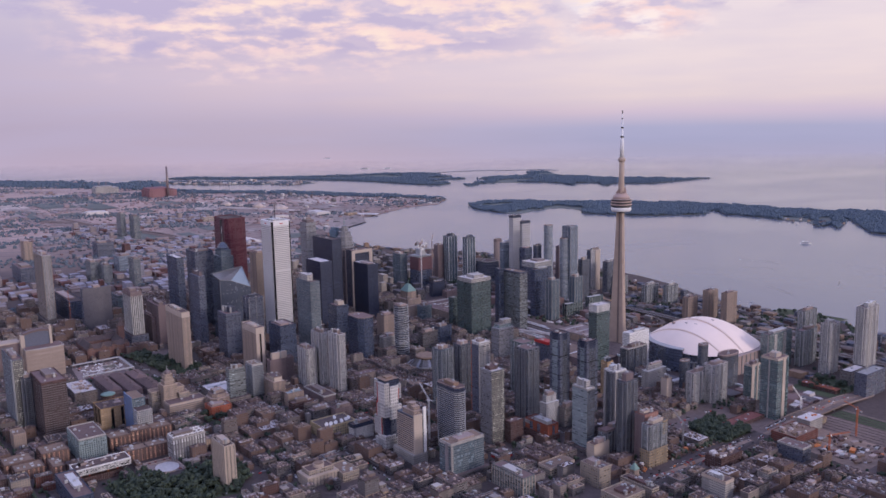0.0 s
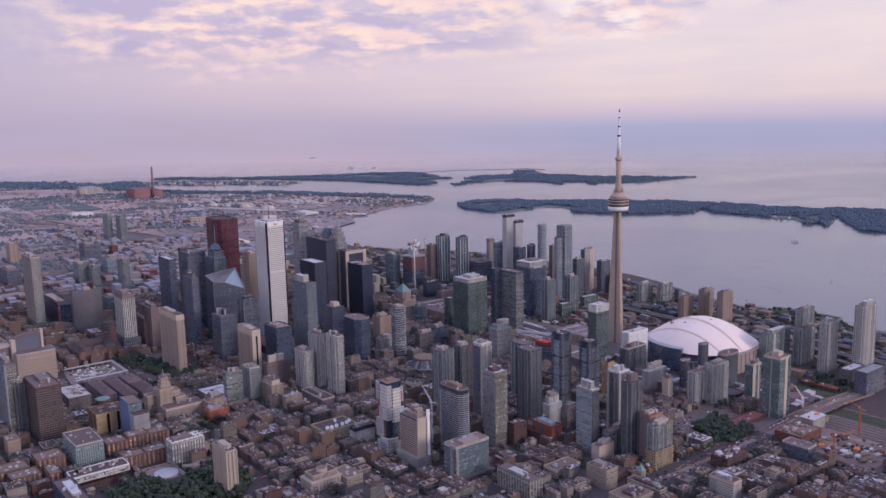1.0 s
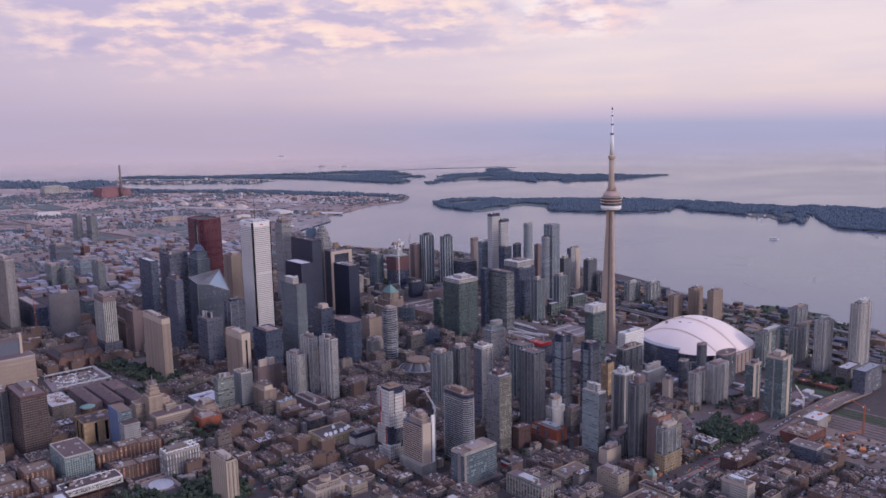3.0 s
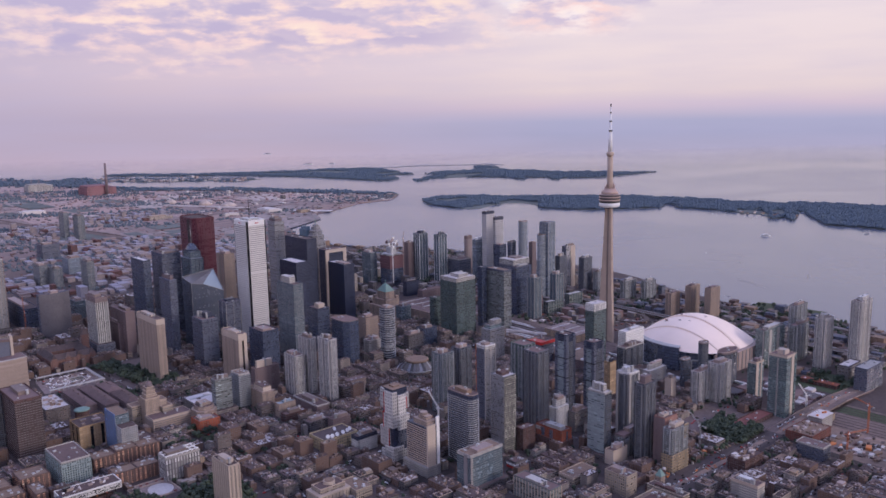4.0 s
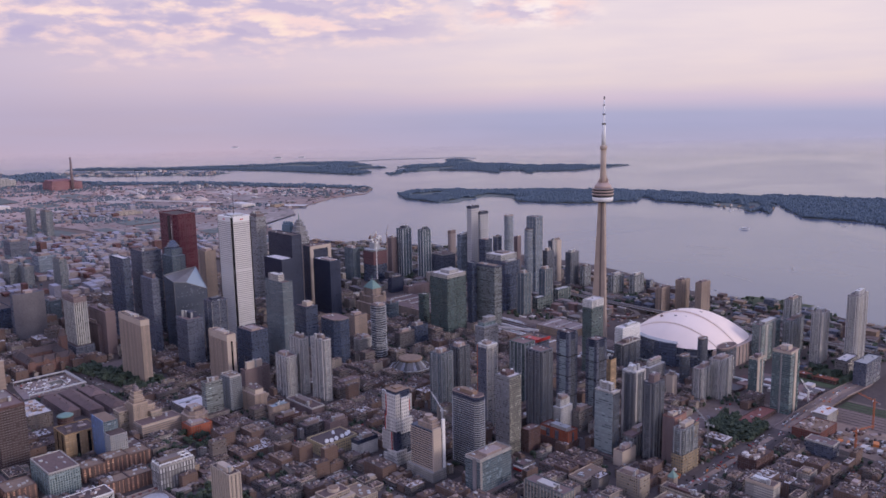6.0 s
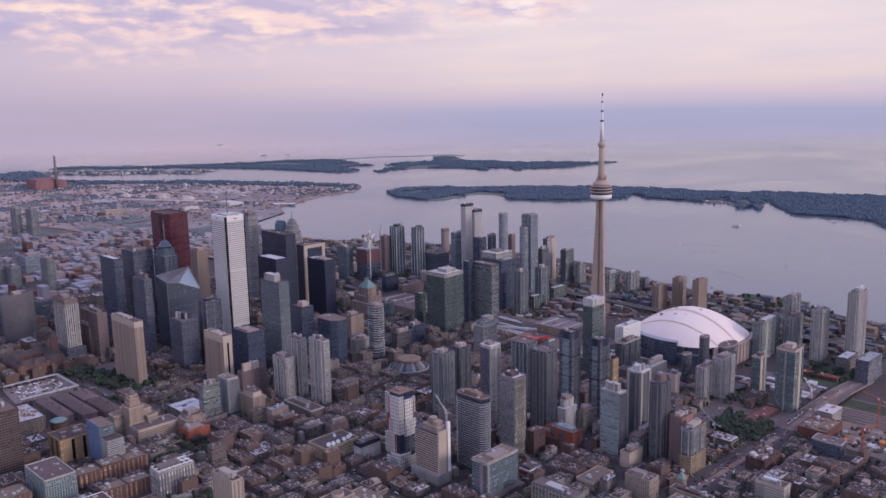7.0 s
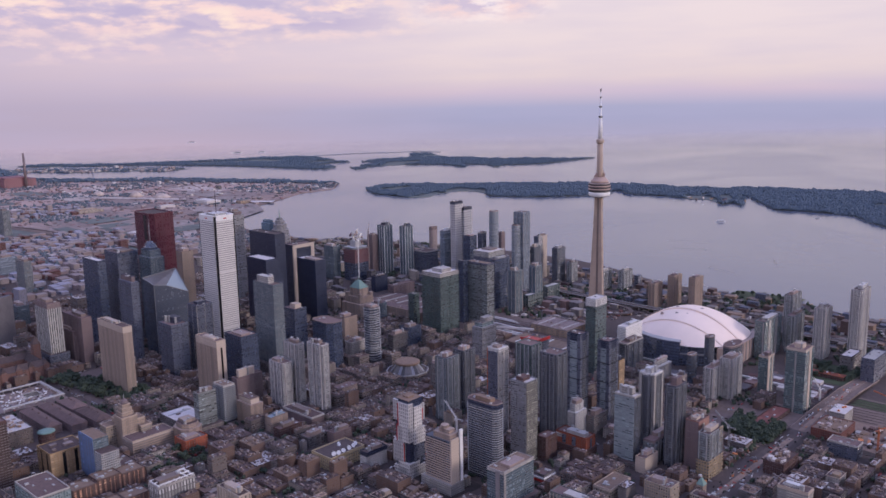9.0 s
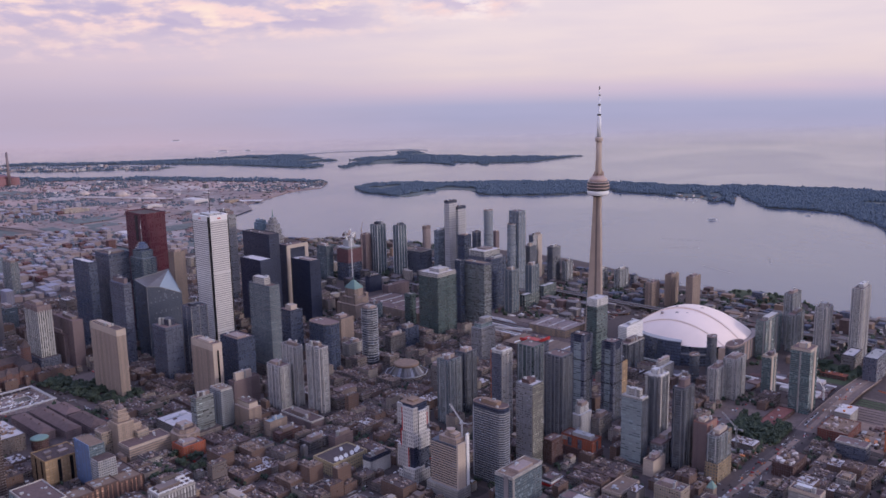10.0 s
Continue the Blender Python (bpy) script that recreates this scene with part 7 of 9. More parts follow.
def low_house(w, d, h, style, roof, seed):
    """A low building with parapet, roof and roof clutter, built once for each size."""
    key = (w, d, h, style, roof, seed % 3)
    if key in LOW:
        return LOW[key], False
    r = random.Random(int(w * 31 + d * 17 + h * 7 + len(style) + seed % 3))
    name, word = KINDS[style]
    size = "two-storey" if h < 6 else "three-storey" if h < 8 else "five-storey" if h < 12 else "mid-rise"
    root = thing(name, pose(0, 0, 0), f"{size} {word} city building with flat {ROOFS[roof]}", "building", f"{word} buildings of the old blocks")
    a, b = w / 2, d / 2
    pts = rect(-a, -b, a, b)
    part("wall", prism(bmesh.new(), pts, -1.2, h, False), style, root)
    part("roof", prism(bmesh.new(), inset(pts, 0.25), h - 0.35, h - 0.1), roof, root)
    part("parapet", rim(pts, h - 0.4, h + 0.3, 0.3), r.choice((style, style, "slab_dark", "mech", "roof_dark", "beige_blank")), root)
    if w > 6 and d > 8 and r.random() < 0.45:
        x0, y0 = r.choice((-a + 0.6, 0)), r.choice((-b + 0.6, -b * 0.2))
        part("upper_floor", prism(bmesh.new(), rect(x0, y0, x0 + a - 0.8, y0 + b * 1.1 - 0.8), h - 0.3, h + 2.2), r.choice((style, "mech", "low_pale")), root)
    for _ in range(r.randint(1, 2)):
        s, t = r.uniform(0.5, 1.6), r.uniform(0.4, 1.4)
        x, y = r.uniform(-a + 1.8, a - 1.8), r.uniform(-b + 1.8, b - 1.8)
        part("roof_unit", solid((x - s, y - t, h - 0.12, x + s, y + t, h + r.uniform(0.4, 1.5))), r.choice(("mech", "metal", "mech")), root)
    LOW[key] = root
    return root, True


def join_house(u, v, w, d, h, style, roof, r):
    """The same kind of building, added to the joined rest."""
    z = level(u)
    x, y = W(u, v)

    def turned(pts):
        return [(px * CG - py * SG + x, px * SG + py * CG + y) for px, py in pts]
    walls, tops, clutter = (joined.setdefault(k, bmesh.new()) for k in (style, roof, "mech"))
    prism(walls, turned(rect(-w / 2, -d / 2, w / 2, d / 2)), z - 1, z + h, False)
    prism(tops, turned(rect(-w / 2 + 0.15, -d / 2 + 0.15, w / 2 - 0.15, d / 2 - 0.15)), z + h - 0.4, z + h - 0.15)
    for _ in range(r.randint(1, 3)):
        cx, cy, s, t = r.uniform(-w * 0.3, w * 0.3), r.uniform(-d * 0.3, d * 0.3), r.uniform(0.4, 1.4), r.uniform(0.4, 1.4)
        prism(clutter, turned(rect(cx - s, cy - t, cx + s, cy + t)), z + h - 0.2, z + h + r.uniform(0.4, 1.6))


r_low = random.Random(11)
spots, blocks, yards, yard = [], [], [], 0.0
for u0, u1 in zip(US, US[1:]):
    for v0, v1 in zip(VS, VS[1:]):
        a, b, c, d = u0 + 2.6, v0 + 3.0, u1 - 2.6, v1 - 3.0
        if v0 == 394:
            b += 4
        if v1 == 394:
            d -= 4
        if 0.72 * u0 + 0.69 * v0 < 300:
            continue
        if u1 <= 690 or v1 <= 330:
            blocks.append((a, b, c, d))
        rows = max(3, round((c - a) / 13))
        for i in range(rows):
            ua, ub = a + (c - a) * i / rows, a + (c - a) * (i + 1) / rows
            v = b + 0.5
            while v < d - 4:
                w = r_low.choice((5, 6, 7, 8, 10, 12, 14, 18, 22))
                if v + w > d:
                    break
                dep = max(k for k in (6, 7, 8, 9, 10, 11, 12, 13, 14) if k < ub - ua + 0.3)
                core = 430 < u0 and 480 < v0 < 1100
                h = r_low.choice((4, 5, 5, 6, 7, 7, 9, 11)) if not core else r_low.choice((4, 5, 6, 8, 9, 12))
                if r_low.random() < 0.05:
                    h = r_low.choice((11, 14, 18))
                style = r_low.choice(("low_grey", "low_grey", "low_grey", "low_pale", "low_brick")) if core else r_low.choice(("low_brick", "low_brick", "low_brick", "low_pale", "low_grey", "low_grey"))
                roof = r_low.choice(("roof",) * 6 + ("roof_dark",) * 7 + ("roof_brown",) * 2 + ("roof_white",))
                uc, vc = (ua + ub) / 2 + r_low.uniform(-0.8, 0.8), v + w / 2
                if not clash(uc - dep / 2, v, uc + dep / 2, v + w) and (yard := r_low.random()) < 0.92:
                    spots.append((uc, vc, dep, w - 0.4, h, style, roof))
                elif yard >= 0.92 and not clash(uc - 3, v, uc + 3, v + w):
                    yards.append((uc, vc))
                v += w + (r_low.choice((0, 0, 0, 0, 0, 0, 1.2, 3)))
taken_plots = [(q[0] - q[2] / 2, q[1] - q[3] / 2, q[0] + q[2] / 2, q[1] + q[3] / 2) for q in spots]
for _ in range(9000):
    uc, vc, dep, w = r_low.uniform(100, 688), r_low.uniform(262, 1000), r_low.choice((4, 5, 6, 7, 9)), r_low.choice((4, 5, 6, 8, 11))
    box = (uc - dep / 2, vc - w / 2, uc + dep / 2, vc + w / 2)
    if any(abs(uc - q) < dep / 2 + 2.8 for q in US) or any(abs(vc - q) < w / 2 + 3.2 for q in VS) or clash(*box) or 0.72 * uc + 0.69 * vc < 330:
        continue
    if any(box[0] < q[2] and box[2] > q[0] and box[1] < q[3] and box[3] > q[1] for q in taken_plots):
        continue
    taken_plots.append(box)
    spots.append((uc, vc, dep, w, r_low.choice((3, 4, 4, 5, 6, 8)), r_low.choice(("low_brick", "low_brick", "low_grey", "low_pale")), r_low.choice(("roof", "roof_dark", "roof_dark", "roof_brown"))))
spots.sort(key=lambda s: 0.72 * s[0] + 0.69 * s[1])
built = {k: 0 for k in KINDS}
for k, (uc, vc, dep, w, h, style, roof) in enumerate(spots):
    if 0.72 * uc + 0.69 * vc > 480 and built[style] < 142:
        built[style] += 1
        m = at_grid(uc, vc, None, r_low.choice((0, 180)))
        proto, fresh = low_house(dep, w, h, style, roof, k)
        if fresh:
            proto.matrix_basis = m
        else:
            copy_thing(proto, m)
    else:
        join_house(uc, vc, dep, w, h, style, roof, r_low)
clutter = {m: bmesh.new() for m in ("mech", "roof_white", "roof_dark", "metal", "roof_brown")}
for uc, vc, dep, w, h, style, roof in spots:
    x, y = W(uc, vc)
    z = level(uc) + h - 0.15
    for _ in range(int(dep * w / 9) + 3):
        s, t = r_low.uniform(0.25, 0.75), r_low.uniform(0.25, 1.1)
        px, py = r_low.uniform(-dep / 2 + 1.2, dep / 2 - 1.2), r_low.uniform(-w / 2 + 1.2, w / 2 - 1.2)
        pts = [(qx * CG - qy * SG + x, qx * SG + qy * CG + y) for qx, qy in rect(px - s, py - t, px + s, py + t)]
        prism(clutter[r_low.choice(("mech", "roof_dark", "roof_dark", "metal", "roof_brown", "roof_dark", "mech", "roof_brown", "roof_dark"))], pts, z, z + r_low.uniform(0.3, 1.2))
for k, bm in clutter.items():
    tagged(new("roof_clutter", mesh_of("roof_clutter", bm, MAT[k])), "small vents, ducts and hatches scattered over city roofs", "roof clutter", kind="stuff")
for k, bm in joined.items():
    tagged(new("city_buildings", mesh_of("city_buildings", bm, MAT[k])), "close rows of low brick and concrete city buildings", "buildings", kind="stuff")
for a, b, c, d in blocks:
    root = new("pavement", mesh_of("pavement", prism(bmesh.new(), rect(-(c - a) / 2 - 1, -(d - b) / 2 - 1, (c - a) / 2 + 1, (d - b) / 2 + 1), -2, 0.12), MAT["pavement"]))
    lo, hi = level(a), level(c)
    root.matrix_basis = at_grid((a + c) / 2, (b + d) / 2, (lo + hi) / 2) @ pose(0, 0, 0, 0, math.degrees(math.atan2(lo - hi, c - a)), 0)
    tagged(root, "paved city block with raised kerb", "pavement", kind="structure")

# the city beyond, too small to tell apart
def far_city(name, label, u0, u1, v0, v1, n, hmin, hmax, styles, seed, ok, size=(5, 13), street=0):
    r = random.Random(seed)
    groups = {s: bmesh.new() for s in styles}
    for _ in range(n):
        u, v = r.uniform(u0, u1), r.uniform(v0, v1)
        if street:
            u, v = (round(u / street) + r.choice((-0.27, 0.27))) * street, v if abs(v / 64 - round(v / 64)) > 0.12 else v + 10
        x, y = W(u, v)
        if not ok(x, y) or clash(u - size[1] * 0.6, v - size[1] * 0.8, u + size[1] * 0.6, v + size[1] * 0.8):
            continue
        w, d, h = r.uniform(*size), r.uniform(*size) * 1.3, r.uniform(hmin, hmax) * (2.6 if r.random() < 0.03 else 1)
        z = level(u)
        pts = [(px * CG - py * SG + x, px * SG + py * CG + y) for px, py in rect(-w / 2, -d / 2, w / 2, d / 2)]
        prism(groups[r.choice(styles)], pts, z - 1, z + h)
    for s, bm in groups.items():
        tagged(new(name, mesh_of(name, bm, MAT[s])), label, "buildings", kind="stuff")


def built_up(x, y):
    return on_main(x, y) and noise.noise((x * 0.0035, y * 0.0035, 9.2)) > (0.12 if x > 520 and y > 1750 else -0.12)


def on_main(x, y):
    return in_poly(x, y, MAINLAND)


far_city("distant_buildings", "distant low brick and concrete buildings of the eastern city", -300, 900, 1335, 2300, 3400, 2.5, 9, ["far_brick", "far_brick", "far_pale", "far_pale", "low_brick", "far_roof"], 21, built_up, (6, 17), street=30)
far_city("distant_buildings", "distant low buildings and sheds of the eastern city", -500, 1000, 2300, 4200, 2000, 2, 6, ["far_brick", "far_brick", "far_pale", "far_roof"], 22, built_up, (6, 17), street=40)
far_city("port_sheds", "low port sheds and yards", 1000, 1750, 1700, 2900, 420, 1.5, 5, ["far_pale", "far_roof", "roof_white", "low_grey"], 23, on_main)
far_city("shore_buildings", "mixed low buildings along the waterfront", 810, 1060, 180, 1500, 1500, 1.5, 6.5, ["low_pale", "low_grey", "low_grey", "slate", "roof", "roof_brown"], 24, lambda x, y: on_main(x, y) and not (x < 985 and 530 < y < 740), (4, 12))
far_city("quay_clutter", "kiosks, sheds and stacked goods along the quays", 860, 1080, 180, 1400, 1700, 0.7, 2.4, ["low_pale", "roof_dark", "low_grey", "roof_brown", "mech", "roof_white"], 34, on_main, (1.5, 4.5))
far_city("near_side_buildings", "low buildings in the middle distance", 690, 880, 1000, 1400, 160, 5, 18, ["low_pale", "low_grey", "low_grey"], 25, on_main)
far_city("lineside_sheds", "small sheds and parked stock beside the railway", 692, 765, 404, 640, 240, 1.2, 3.6, ["low_grey", "low_brick", "roof", "roof_white"], 26, on_main)
far_city("harbourfront_blocks", "mixed mid-rise blocks behind the waterfront", 775, 885, 720, 1000, 110, 3, 11, ["low_grey", "low_pale", "low_grey", "roof"], 27, on_main)
far_city("trackside_huts", "small huts, stacks and parked stock beside the tracks", 700, 880, 690, 870, 520, 0.6, 2.2, ["roof_brown", "low_brick", "mech", "low_grey", "roof_white"], 28, on_main, (1.5, 5))
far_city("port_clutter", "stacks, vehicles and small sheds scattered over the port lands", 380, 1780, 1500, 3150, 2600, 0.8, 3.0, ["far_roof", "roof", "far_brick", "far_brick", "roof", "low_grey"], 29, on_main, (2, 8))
far_city("avenue_works", "pipes, huts, hoardings and machines of the works beside the avenue", 486, 600, 403, 428, 420, 0.5, 1.8, ["roof_brown", "mech", "slab_dark", "roof_white", "brick", "orange_paint"], 38, on_main, (0.8, 3.0))
far_city("yard_sheds", "low sheds and garages behind the park", 214, 262, 636, 662, 60, 2.0, 4.0, ["low_pale", "low_brick", "roof", "low_grey"], 39, on_main, (3, 7))
east_wood = []
r_far = random.Random(31)
for _ in range(24000):
    u, v = r_far.uniform(-400, 1000), r_far.uniform(1150, 4000)
    x, y = W(u, v)
    if on_main(x, y) and noise.noise(((0.94 * x - 0.33 * y) * 0.004, (0.33 * x + 0.94 * y) * 0.013, 7.7)) > 0.18:
        east_wood.append((x, y, level(u)))
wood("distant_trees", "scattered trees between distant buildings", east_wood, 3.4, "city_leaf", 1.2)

r_shore = random.Random(33)
shore = []
for _ in range(4200):
    u, v = r_shore.uniform(770, 1075), r_shore.uniform(180, 1450)
    x, y = W(u, v)
    if on_main(x, y) and not clash(u - 1, v - 1, u + 1, v + 1) and noise.noise((u * 0.012, v * 0.012, 3.1)) > -0.1:
        shore.append((x, y, level(u) + 1.0))
wood("shore_trees", "trees between the waterfront buildings", shore, 2.4, "leaf")

port = []
for _ in range(15000):
    u, v = r_shore.uniform(400, 1780), r_shore.uniform(1500, 3200)
    x, y = W(u, v)
    if on_main(x, y) and noise.noise(((0.94 * x - 0.33 * y) * 0.0035, (0.33 * x + 0.94 * y) * 0.016, 6.4)) > 0.2:
        port.append((x, y, level(u) + 0.5))
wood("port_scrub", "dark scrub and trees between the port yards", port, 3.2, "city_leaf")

# ---------------------------------------------------------------- trees
def tree_kind(seed, tall, wide):
    """A tapered trunk with limbs under an uneven crown of leaf clumps."""
    r = random.Random(seed)
    root = thing("tree", pose(0, 0, -50), "leafy dark green city tree in summer", "tree", "park and street trees")
    trunk = column([(0.30, -0.5), (0.22, tall * 0.3), (0.12, tall * 0.62)], 7)
    for k in range(4):
        a = r.uniform(0, 6.3)
        d, z = Vector((math.cos(a), math.sin(a), 0.9)), tall * r.uniform(0.28, 0.5)
        p0, p1 = Vector((0, 0, z)), Vector((0, 0, z)) + d * wide * 0.55
        side = d.cross(Vector((0, 0, 1))).normalized() * 0.09
        v = [trunk.verts.new(c) for c in (p0 - side, p0 + side, p0 + Vector((0, 0, 0.18)), p1)]
        for f in ((0, 1, 3), (1, 2, 3), (2, 0, 3)):
            trunk.faces.new([v[i] for i in f])
    part("trunk", trunk, "bark", root)
    verts, faces = [], []
    for _ in range(46):
        a, q, e = r.uniform(0, 6.3), r.random() ** 0.5, r.uniform(-0.75, 1)
        rad = wide * q * math.sqrt(max(0.05, 1 - e * e)) * r.uniform(0.75, 1.1)
        x, y, z, k = rad * math.cos(a), rad * math.sin(a), tall * (0.62 + 0.34 * e), r.uniform(0.3, 0.62) * wide * 0.62
        base = len(verts)
        for c in CLUMP_V:
            j = r.uniform(0.65, 1.3) * k
            verts.append((x + c.x * j, y + c.y * j, z + (c.z - 0.25) * j))
        faces += [tuple(base + i for i in f) for f in CLUMP_F] + [(base, base + 3, base + 1, base + 2)]
    me = bpy.data.meshes.new("crown")
    me.from_pydata(verts, [], faces)
    me.materials.append(MAT["leaf"])
    crown = new("crown", me)
    crown.parent = root
    return root


trees = [tree_kind(1, 6.5, 3.0), tree_kind(2, 5.4, 2.6), tree_kind(3, 7.4, 3.2), tree_kind(4, 4.6, 2.2)]
placed = {}


def plant(u, v, k, r):
    m = at_grid(u, v, None, r.uniform(0, 360))
    if k in placed:
        copy_thing(trees[k], m)
    else:
        trees[k].matrix_basis = m
        placed[k] = True


r_tree = random.Random(17)
tree_spots = []


def grove(pts, n, gap=2.6):
    got = []
    for _ in range(n * 12):
        if len(got) >= n:
            break
        u = r_tree.uniform(min(p[0] for p in pts), max(p[0] for p in pts))
        v = r_tree.uniform(min(p[1] for p in pts), max(p[1] for p in pts))
        if in_poly(u, v, pts) and all(math.dist((u, v), q) > gap for q in got) and not any(a + 2 < u < c - 2 and b + 2 < v < d - 2 for a, b, c, d in TAKEN):
            got.append((u, v))
    tree_spots.extend(got)


PARK_NORTH = [(160, 640), (176, 652), (193, 648), (203, 632), (211, 620), (222, 634), (244, 634), (254, 612), (256, 596), (236, 566), (200, 575), (166, 600)]
PARK_SQUARE = [(600, 443), (640, 445), (641, 412), (634, 404), (597, 402), (596, 426)]
grove(PARK_NORTH, 90)
grove(PARK_SQUARE, 66, 3.2)
grove([(280, 986), (306, 990), (336, 890), (330, 790), (306, 790), (296, 900)], 105, 2.2)
grove([(270, 745), (292, 740), (296, 700), (272, 705)], 14)
grove([(222, 800), (236, 800), (236, 760), (224, 760)], 10)
grove([(776, 402), (830, 402), (830, 450), (776, 450)], 22)
grove([(1010, 640), (1075, 640), (1080, 560), (1010, 570)], 26)
grove([(880, 700), (905, 700), (905, 800), (820, 800), (840, 760)], 22)
for u, v in tree_spots[:330]:
    plant(u, v, r_tree.randrange(4), r_tree)
small = []
for _ in range(5200):
    u, v = r_tree.choice(US[1:-1]) + r_tree.choice((-3.2, 3.2)) if r_tree.random() < 0.5 else r_tree.uniform(100, 690), r_tree.uniform(260, 1300)
    if not clash(u - 1, v - 1, u + 1, v + 1) and (noise.noise((u * 0.01, v * 0.01, 1.3)) > (-0.2 if u < 330 else 0.0) or r_tree.random() < 0.2):
        x, y = W(u, v)
        for _ in range(3):
            small.append((x + r_tree.uniform(-1, 1), y + r_tree.uniform(-1, 1), level(u) + r_tree.uniform(0.8, 3)))
for u, v in yards:
    x, y = W(u, v)
    for _ in range(9):
        small.append((x + r_tree.uniform(-3, 3), y + r_tree.uniform(-3, 3), level(u) + r_tree.uniform(0.6, 3.4)))
wood("street_greenery", "small street and yard trees between buildings", small, 1.3, "leaf")


def patch(name, label, category, pts, mat, lift=0.14):
    bm = bmesh.new()
    vs = [bm.verts.new((*W(u, v), level(u) + lift)) for u, v in pts]
    f = bm.faces.new(vs)
    if f.normal.z < 0:
        f.normal_flip()
    return tagged(new(name, mesh_of(name, bm, MAT[mat])), label, category, kind="structure")


under = []
for pts, n in ((PARK_NORTH, 500), (PARK_SQUARE, 420), ([(280, 986), (306, 990), (336, 890), (330, 790), (306, 790), (296, 900)], 900), ([(262, 920), (276, 915), (286, 800), (274, 760)], 160),
               ([(246, 738), (268, 742), (268, 700), (246, 704)], 120), ([(214, 622), (250, 638), (262, 612), (256, 586), (236, 580)], 260), ([(596, 404), (530, 405), (530, 416), (596, 424)], 70), ([(186, 800), (196, 832), (186, 840), (176, 806)], 90), ([(668, 430), (690, 430), (690, 520), (650, 520)], 60)):
    for _ in range(n):
        u = r_tree.uniform(min(p[0] for p in pts), max(p[0] for p in pts))
        v = r_tree.uniform(min(p[1] for p in pts), max(p[1] for p in pts))
        if in_poly(u, v, pts) and not any(a < u < c and b < v < d for a, b, c, d in TAKEN):
            under.append((*W(u, v), level(u) + r_tree.uniform(0.4, 3.8)))
wood("park_thicket", "dense dark undergrowth and small trees in the parks", under, 1.9, "leaf")
patch("park_ground", "park lawn under trees", "lawn", PARK_NORTH, "grass", 0.2)
patch("park_ground", "park lawn under trees", "lawn", PARK_SQUARE, "grass", 0.2)
patch("park_ground", "grass bank beside the railway", "lawn", [(772, 403), (832, 403), (832, 452), (772, 452)], "grass", 0.2)
patch("park_ground", "waterfront lawn", "lawn", [(1005, 645), (1078, 645), (1084, 556), (1005, 566)], "grass", 0.2)

# ---------------------------------------------------------------- avenue, bridge, railway, expressway
patch("road", "wide avenue under reconstruction", "road", [(338, 388), (620, 388), (620, 401), (338, 401)], "street", 0.16)
patch("road", "wide avenue under reconstruction", "road", [(620, 388), (960, 388), (960, 401), (620, 401)], "street", 0.16)
patch("road_works", "sandy strip of road works along the avenue", "road", [(480, 391.5), (620, 391.5), (620, 396.0), (480, 396.0)], "earth", 0.22)
patch("rail_bed", "gravel railway bed", "railway", [(690, 130), (752, 130), (752, 384), (690, 384)], "ballast", 0.15)
patch("rail_bed", "gravel railway bed", "railway", [(700, 640), (765, 640), (790, 1000), (712, 1000)], "ballast", 0.15)


def bridge():
    root = thing("road_bridge", at_grid(0, 0, 0), "concrete road bridge over the railway with sandy median works", "bridge")
    z = level(720) + 3.2
    bm = bmesh.new()
    deck = [(640, level(640) + 0.2), (690, z), (752, z), (812, level(812) + 0.2)]
    rows = [[bm.verts.new((u, v, zz)) for v in (385, 403) for zz in (q - 0.9, q)] for u, q in deck]
    for a, b in zip(rows, rows[1:]):
        for i, j in ((1, 3), (0, 1), (2, 0), (3, 2)):
            bm.faces.new((a[i], a[j], b[j], b[i]))
    bmesh.ops.recalc_face_normals(bm, faces=bm.faces[:])
    part("deck", bm, "ballast", root)
    bm = bmesh.new()
    rows = [[bm.verts.new((u, v, q + 0.08)) for v in (391.5, 396)] for u, q in deck]
    for a, b in zip(rows, rows[1:]):
        bm.faces.new((a[0], b[0], b[1], a[1]))
    bmesh.ops.recalc_face_normals(bm, faces=bm.faces[:])
    part("median", bm, "earth", root, "sandy median strip")
    for v in (385.2, 402.6):
        for (u0, q0), (u1, q1) in zip(deck, deck[1:]):
            bm = bmesh.new()
            c = [bm.verts.new(p) for p in ((u0, v, q0), (u1, v, q1), (u1, v, q1 + 0.7), (u0, v, q0 + 0.7), (u0, v + 0.3, q0), (u1, v + 0.3, q1), (u1, v + 0.3, q1 + 0.7), (u0, v + 0.3, q0 + 0.7))]
            for f in ((0, 1, 2, 3), (5, 4, 7, 6), (3, 2, 6, 7)):
                bm.faces.new([c[i] for i in f])
            part("railing", bm, "mech", root)
    for u in (700, 721, 742):
        part("pillar", solid((u - 0.7, 387, 0, u + 0.7, 401, z - 0.9)), "slab", root)


bridge()
rails = bmesh.new()
for k in range(9):
    u = 694 + k * 6.5
    for d in (-0.4, 0.4):
        z = level(u) + 0.2
        prism(rails, [(u + d - 0.12, 130), (u + d + 0.12, 130), (u + d + 0.12, 640), (u + d - 0.12, 640)], z, z + 0.14)
        prism(rails, [(u + d + 8 - 0.12, 640), (u + d + 8 + 0.12, 640), (u + d + 22 + 0.12, 1000), (u + d + 22 - 0.12, 1000)], z, z + 0.14)
ob = new("rails", mesh_of("rails", rails, MAT["roof_dark"]))
ob.matrix_basis = at_grid(0, 0, 0)
tagged(ob, "many parallel steel railway rails", "rails", kind="stuff")


